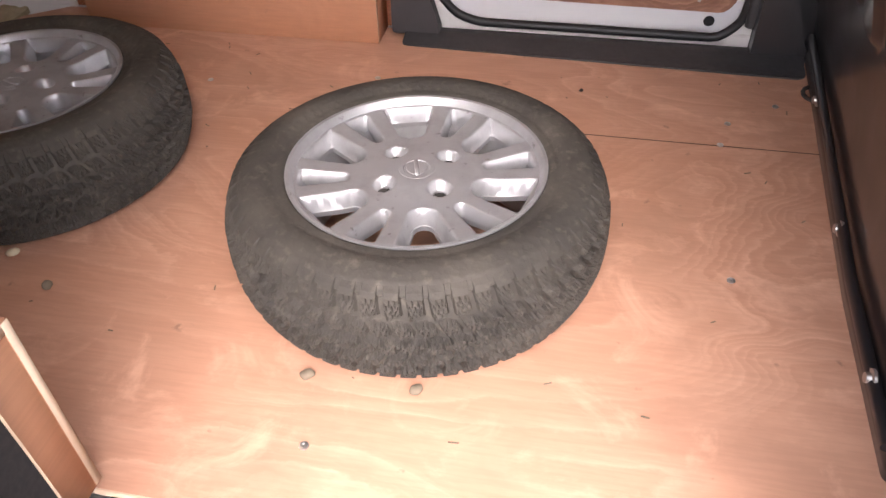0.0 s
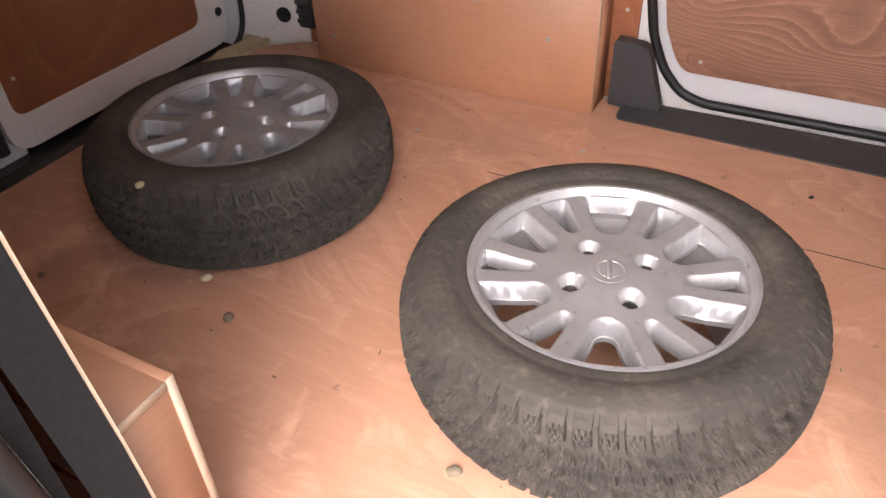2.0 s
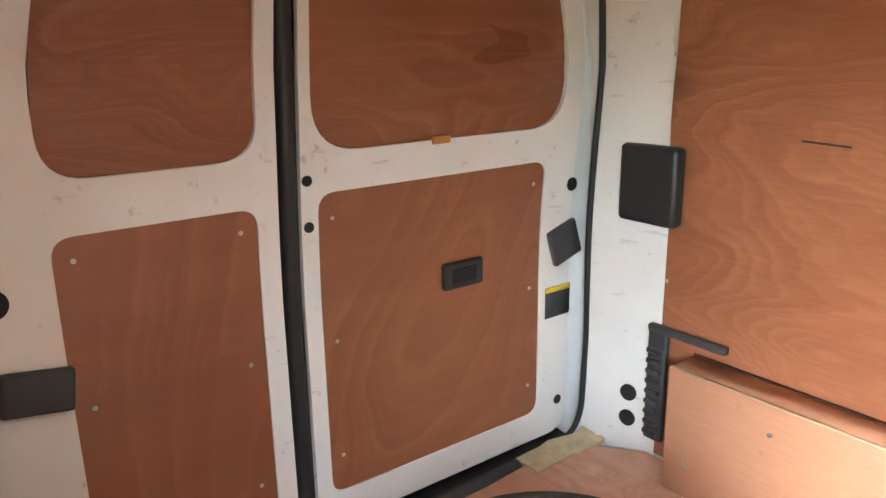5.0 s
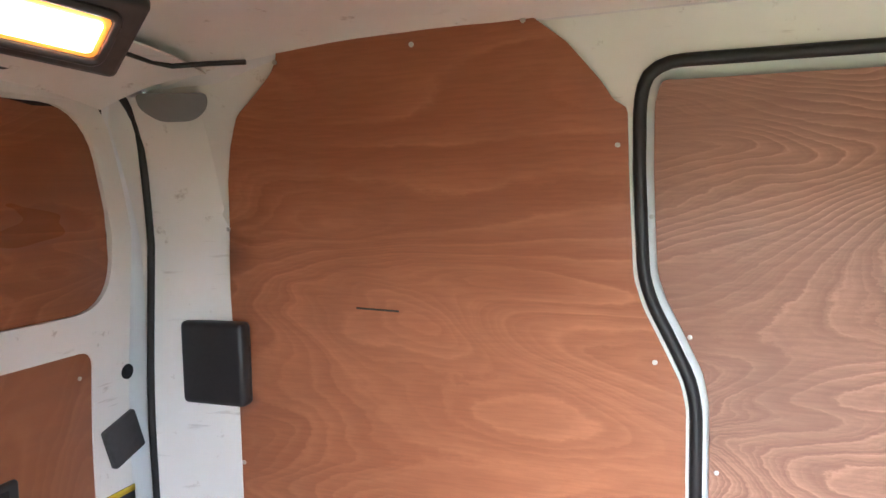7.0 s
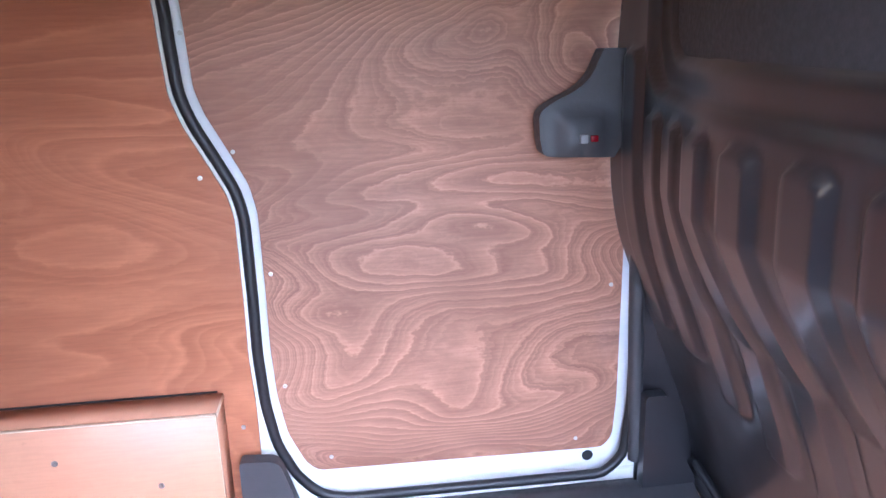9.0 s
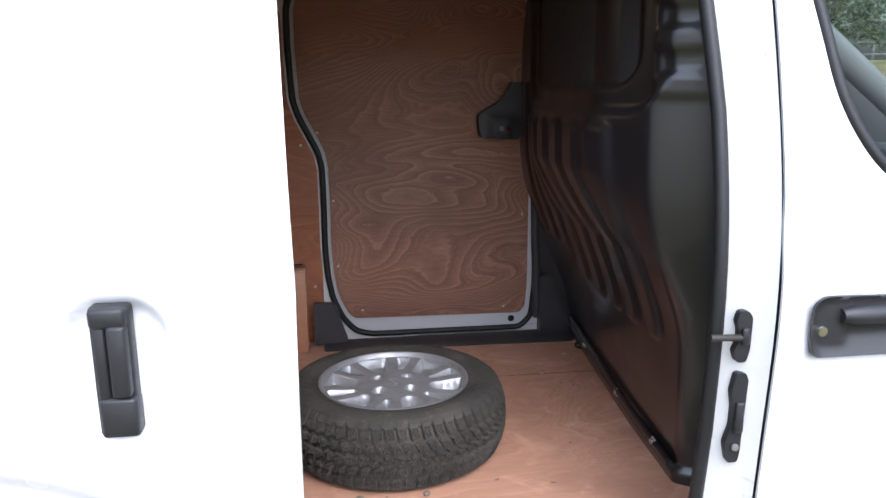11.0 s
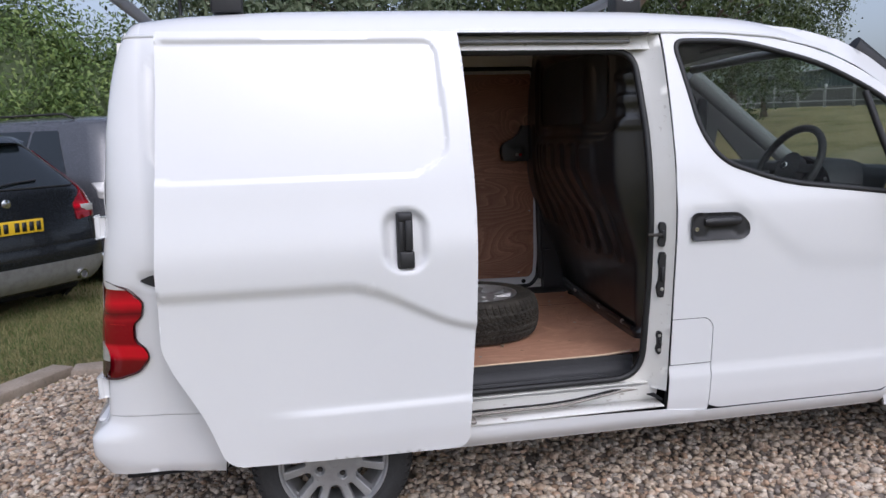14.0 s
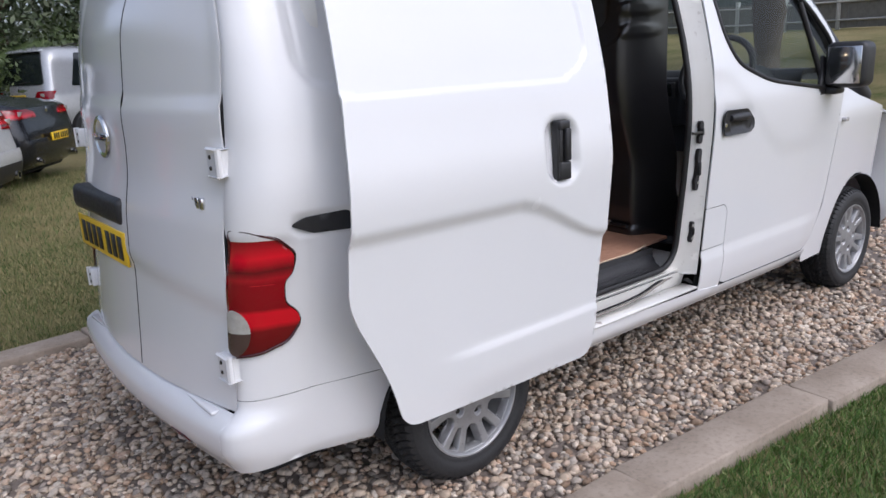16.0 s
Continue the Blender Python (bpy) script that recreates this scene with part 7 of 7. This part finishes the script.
        if lamp == "tall":
            line = [(W * 0.66, belt - 0.20), (W * 0.95, belt - 0.16), (W * 0.93, belt + 0.02), (W * 0.80, belt + 0.30), (W * 0.745, H - 0.17), (W * 0.70, H - 0.17), (W * 0.735, belt + 0.28), (W * 0.80, belt + 0.06), (W * 0.66, belt - 0.06)]
        elif lamp == "slim":
            line = [(W * 0.40, belt - 0.09), (W * 0.97, belt - 0.10), (W * 0.96, belt + 0.03), (W * 0.60, belt + 0.02), (W * 0.42, belt - 0.02)]
        else:
            line = [(W * 0.56, belt - 0.17), (W * 0.97, belt - 0.18), (W * 0.96, belt - 0.02), (W * 0.62, belt - 0.03)]
        ln = part("rear_lamp", sheet(rounded(line, 0.018, 3), lambda y, z: (lambda p: (p[0], sgn * p[1], z))(rear(y, z, 0.012)), step=0.03, thick=0.02, inward=(1, 0, 0)), CLEAR if lamp == "ring" else RED, c, "clear rear lamp with red ring" if lamp == "ring" else "glossy red rear lamp")
        y, z = sgn * W * (0.73 if lamp == "ring" else 0.80), belt - 0.10 if lamp != "slim" else belt - 0.03
        m2 = Matrix.Translation(rear(y, z, 0.014)) @ pose(0, 0, 0, 0, -90, 0)
        if lamp == "ring":
            part("red_ring", moved(lathe([(0.030, 0.004), (0.034, 0.012), (0.062, 0.012), (0.066, -0.03)], 28), m2), RED, ln)
        else:
            part("lamp_insert", moved(box((-0.03, -0.06, -0.004), (0.03, 0.06, 0.006), 0.004), m2), CLEAR, ln)
        part("fog_reflector", sheet(rounded([(W * 0.60, 0.50), (W * 0.90, 0.51), (W * 0.89, 0.55), (W * 0.62, 0.54)], 0.01, 2), lambda y, z: (lambda p: (p[0], sgn * p[1], z))(rear(y, z, 0.03)), step=0.05, thick=0.02, inward=(1, 0, 0)), RED, c)
        part("exhaust", moved(lathe([(0.034, -0.02), (0.044, -0.02), (0.044, 0.12), (0.034, 0.12)], 18), Matrix.Translation((0.0, sgn * W * 0.62, 0.31)) @ pose(0, 0, 0, 0, 90, 0)), CHROME, c)
        for x in (0.86, L - 0.90):
            part("wheel_arch", moved(lathe([(0.0, 0.014), (0.37, 0.014), (0.385, 0.0), (0.385, -0.06)], 36), Matrix.Translation((x, sgn * (W - 0.012), 0.345)) @ pose(0, 0, 0, -90 * sgn, 0, 0)), DARK, c)
            wv = part("wheel", moved(lathe([(0.0, 0.10), (0.22, 0.10), (0.225, 0.115), (0.31, 0.11), (0.335, 0.08), (0.335, -0.09), (0.30, -0.11), (0.0, -0.11)], 32), Matrix.Translation((x, sgn * (W - 0.085), 0.335)) @ pose(0, 0, 0, -90 * sgn, 0, 0)), TYRE_NEW, c)
            part("rim", moved(lathe([(0.0, 0.106), (0.07, 0.106), (0.08, 0.09), (0.18, 0.10), (0.215, 0.118), (0.22, 0.10)], 24), Matrix.Translation((x, sgn * (W - 0.083), 0.335)) @ pose(0, 0, 0, -90 * sgn, 0, 0)), ALLOY, wv)
        part("roof_rail", tube([(slope + 0.45, sgn * W * 0.64, H - 0.02), (slope + 0.6, sgn * W * 0.64, H + 0.03), (L * 0.50, sgn * W * 0.64, H + 0.025), (L * 0.54, sgn * W * 0.64, H - 0.03)], 0.014, 6), BRAKE, c)
        part("boot_gap", tube([rear(sgn * W * 0.80, z, 0.001) for z in np.linspace(belt - 0.42, ledge, 8)], 0.004, 5), DARK, c)
    part("bumper", sheet(rounded([(-W * 0.95, 0.27), (W * 0.95, 0.27), (W * 0.96, 0.60), (-W * 0.96, 0.60)], 0.05, 4), lambda y, z: rear(y, z, 0.025 + 0.02 * step01(0.27, 0.40, z) - 0.015 * step01(0.52, 0.60, z)), step=0.05, thick=0.03, inward=(1, 0, 0)), paint, c)
    if low_trim is not None:
        part("lower_trim", sheet(rounded([(-W * 0.93, 0.25), (W * 0.93, 0.25), (W * 0.95, 0.46), (-W * 0.95, 0.46)], 0.04, 4), lambda y, z: rear(y, z, 0.052), step=0.05, thick=0.02, inward=(1, 0, 0)), low_trim, c, "contrasting lower bumper trim")
    pz = belt - plate
    px = rear(0.0, pz, 0.010 if plate < 0.33 else 0.055)[0]
    pl = part("number_plate", box((px - 0.012, -0.26, pz - 0.055), (px + 0.008, 0.26, pz + 0.055), 0.003), PLATE, c, "yellow plate with dark bars")
    for k in range(7):
        y = -0.215 + k * 0.064 + (0.03 if k > 3 else 0)
        part("plate_bar", box((px - 0.0145, y - 0.02, pz - 0.037), (px - 0.0115, y + 0.02, pz + 0.037)), INK, pl)
    part("badge", moved(lathe([(0.0, 0.006), (0.030, 0.006), (0.038, 0.0)], 20), Matrix.Translation(rear(0.0, belt - 0.01, 0.004)) @ pose(0, 0, 0, 0, -90, 0)), CHROME, c)
    part("underside", box((0.25, -W * 0.80, 0.15), (L - 0.35, W * 0.80, 0.30), 0.03, 1), DARK, c)
    return c


def car_paint(name, c, metal=0.3):
    return plain(name, c, 0.25, metal, 0.6, vary=0.1)


def parked(x, y, turn):
    return pose(x, y, 0, 0, 0, turn)


AIM = 146
car("black estate car with tall red lamps, parked on grass", parked(-2.3, 3.2, 144), car_paint("black_car_paint", (0.012, 0.014, 0.018)), 4.8, 0.93, 1.56, 0.98, 0.62, "hatch", "tall", 0.20, ALLOY)
car("dark grey off-road car with a yellow plate", parked(-1.3, 5.2, AIM), car_paint("dark_grey_car_paint", (0.11, 0.112, 0.125)), 4.6, 0.96, 1.72, 1.08, 0.34, "hatch", "ring", 0.145, BLACK)
car("silver hatchback car with red lamps, parked on grass", parked(-0.18, 6.65, AIM), car_paint("silver_car_paint", (0.60, 0.61, 0.62), 0.25), 4.4, 0.90, 1.66, 1.0, 0.34, "hatch", "low", 0.28, BLACK)
car("black saloon car with slim red lamps", parked(0.95, 8.8, AIM), car_paint("deep_black_car_paint", (0.014, 0.015, 0.020)), 4.6, 0.91, 1.45, 0.96, 0.4, "saloon", "slim", 0.36)
car("pale silver van-like car parked behind the row", parked(1.6, 14.6, 20), car_paint("pale_silver_car_paint", (0.50, 0.51, 0.53), 0.4), 5.0, 0.95, 1.95, 1.12, 0.30)
car("dark blue off-road car parked behind the row", parked(-4.8, 6.2, AIM), car_paint("slate_blue_car_paint", (0.05, 0.065, 0.085)), 4.6, 0.94, 1.72, 1.05, 0.36)
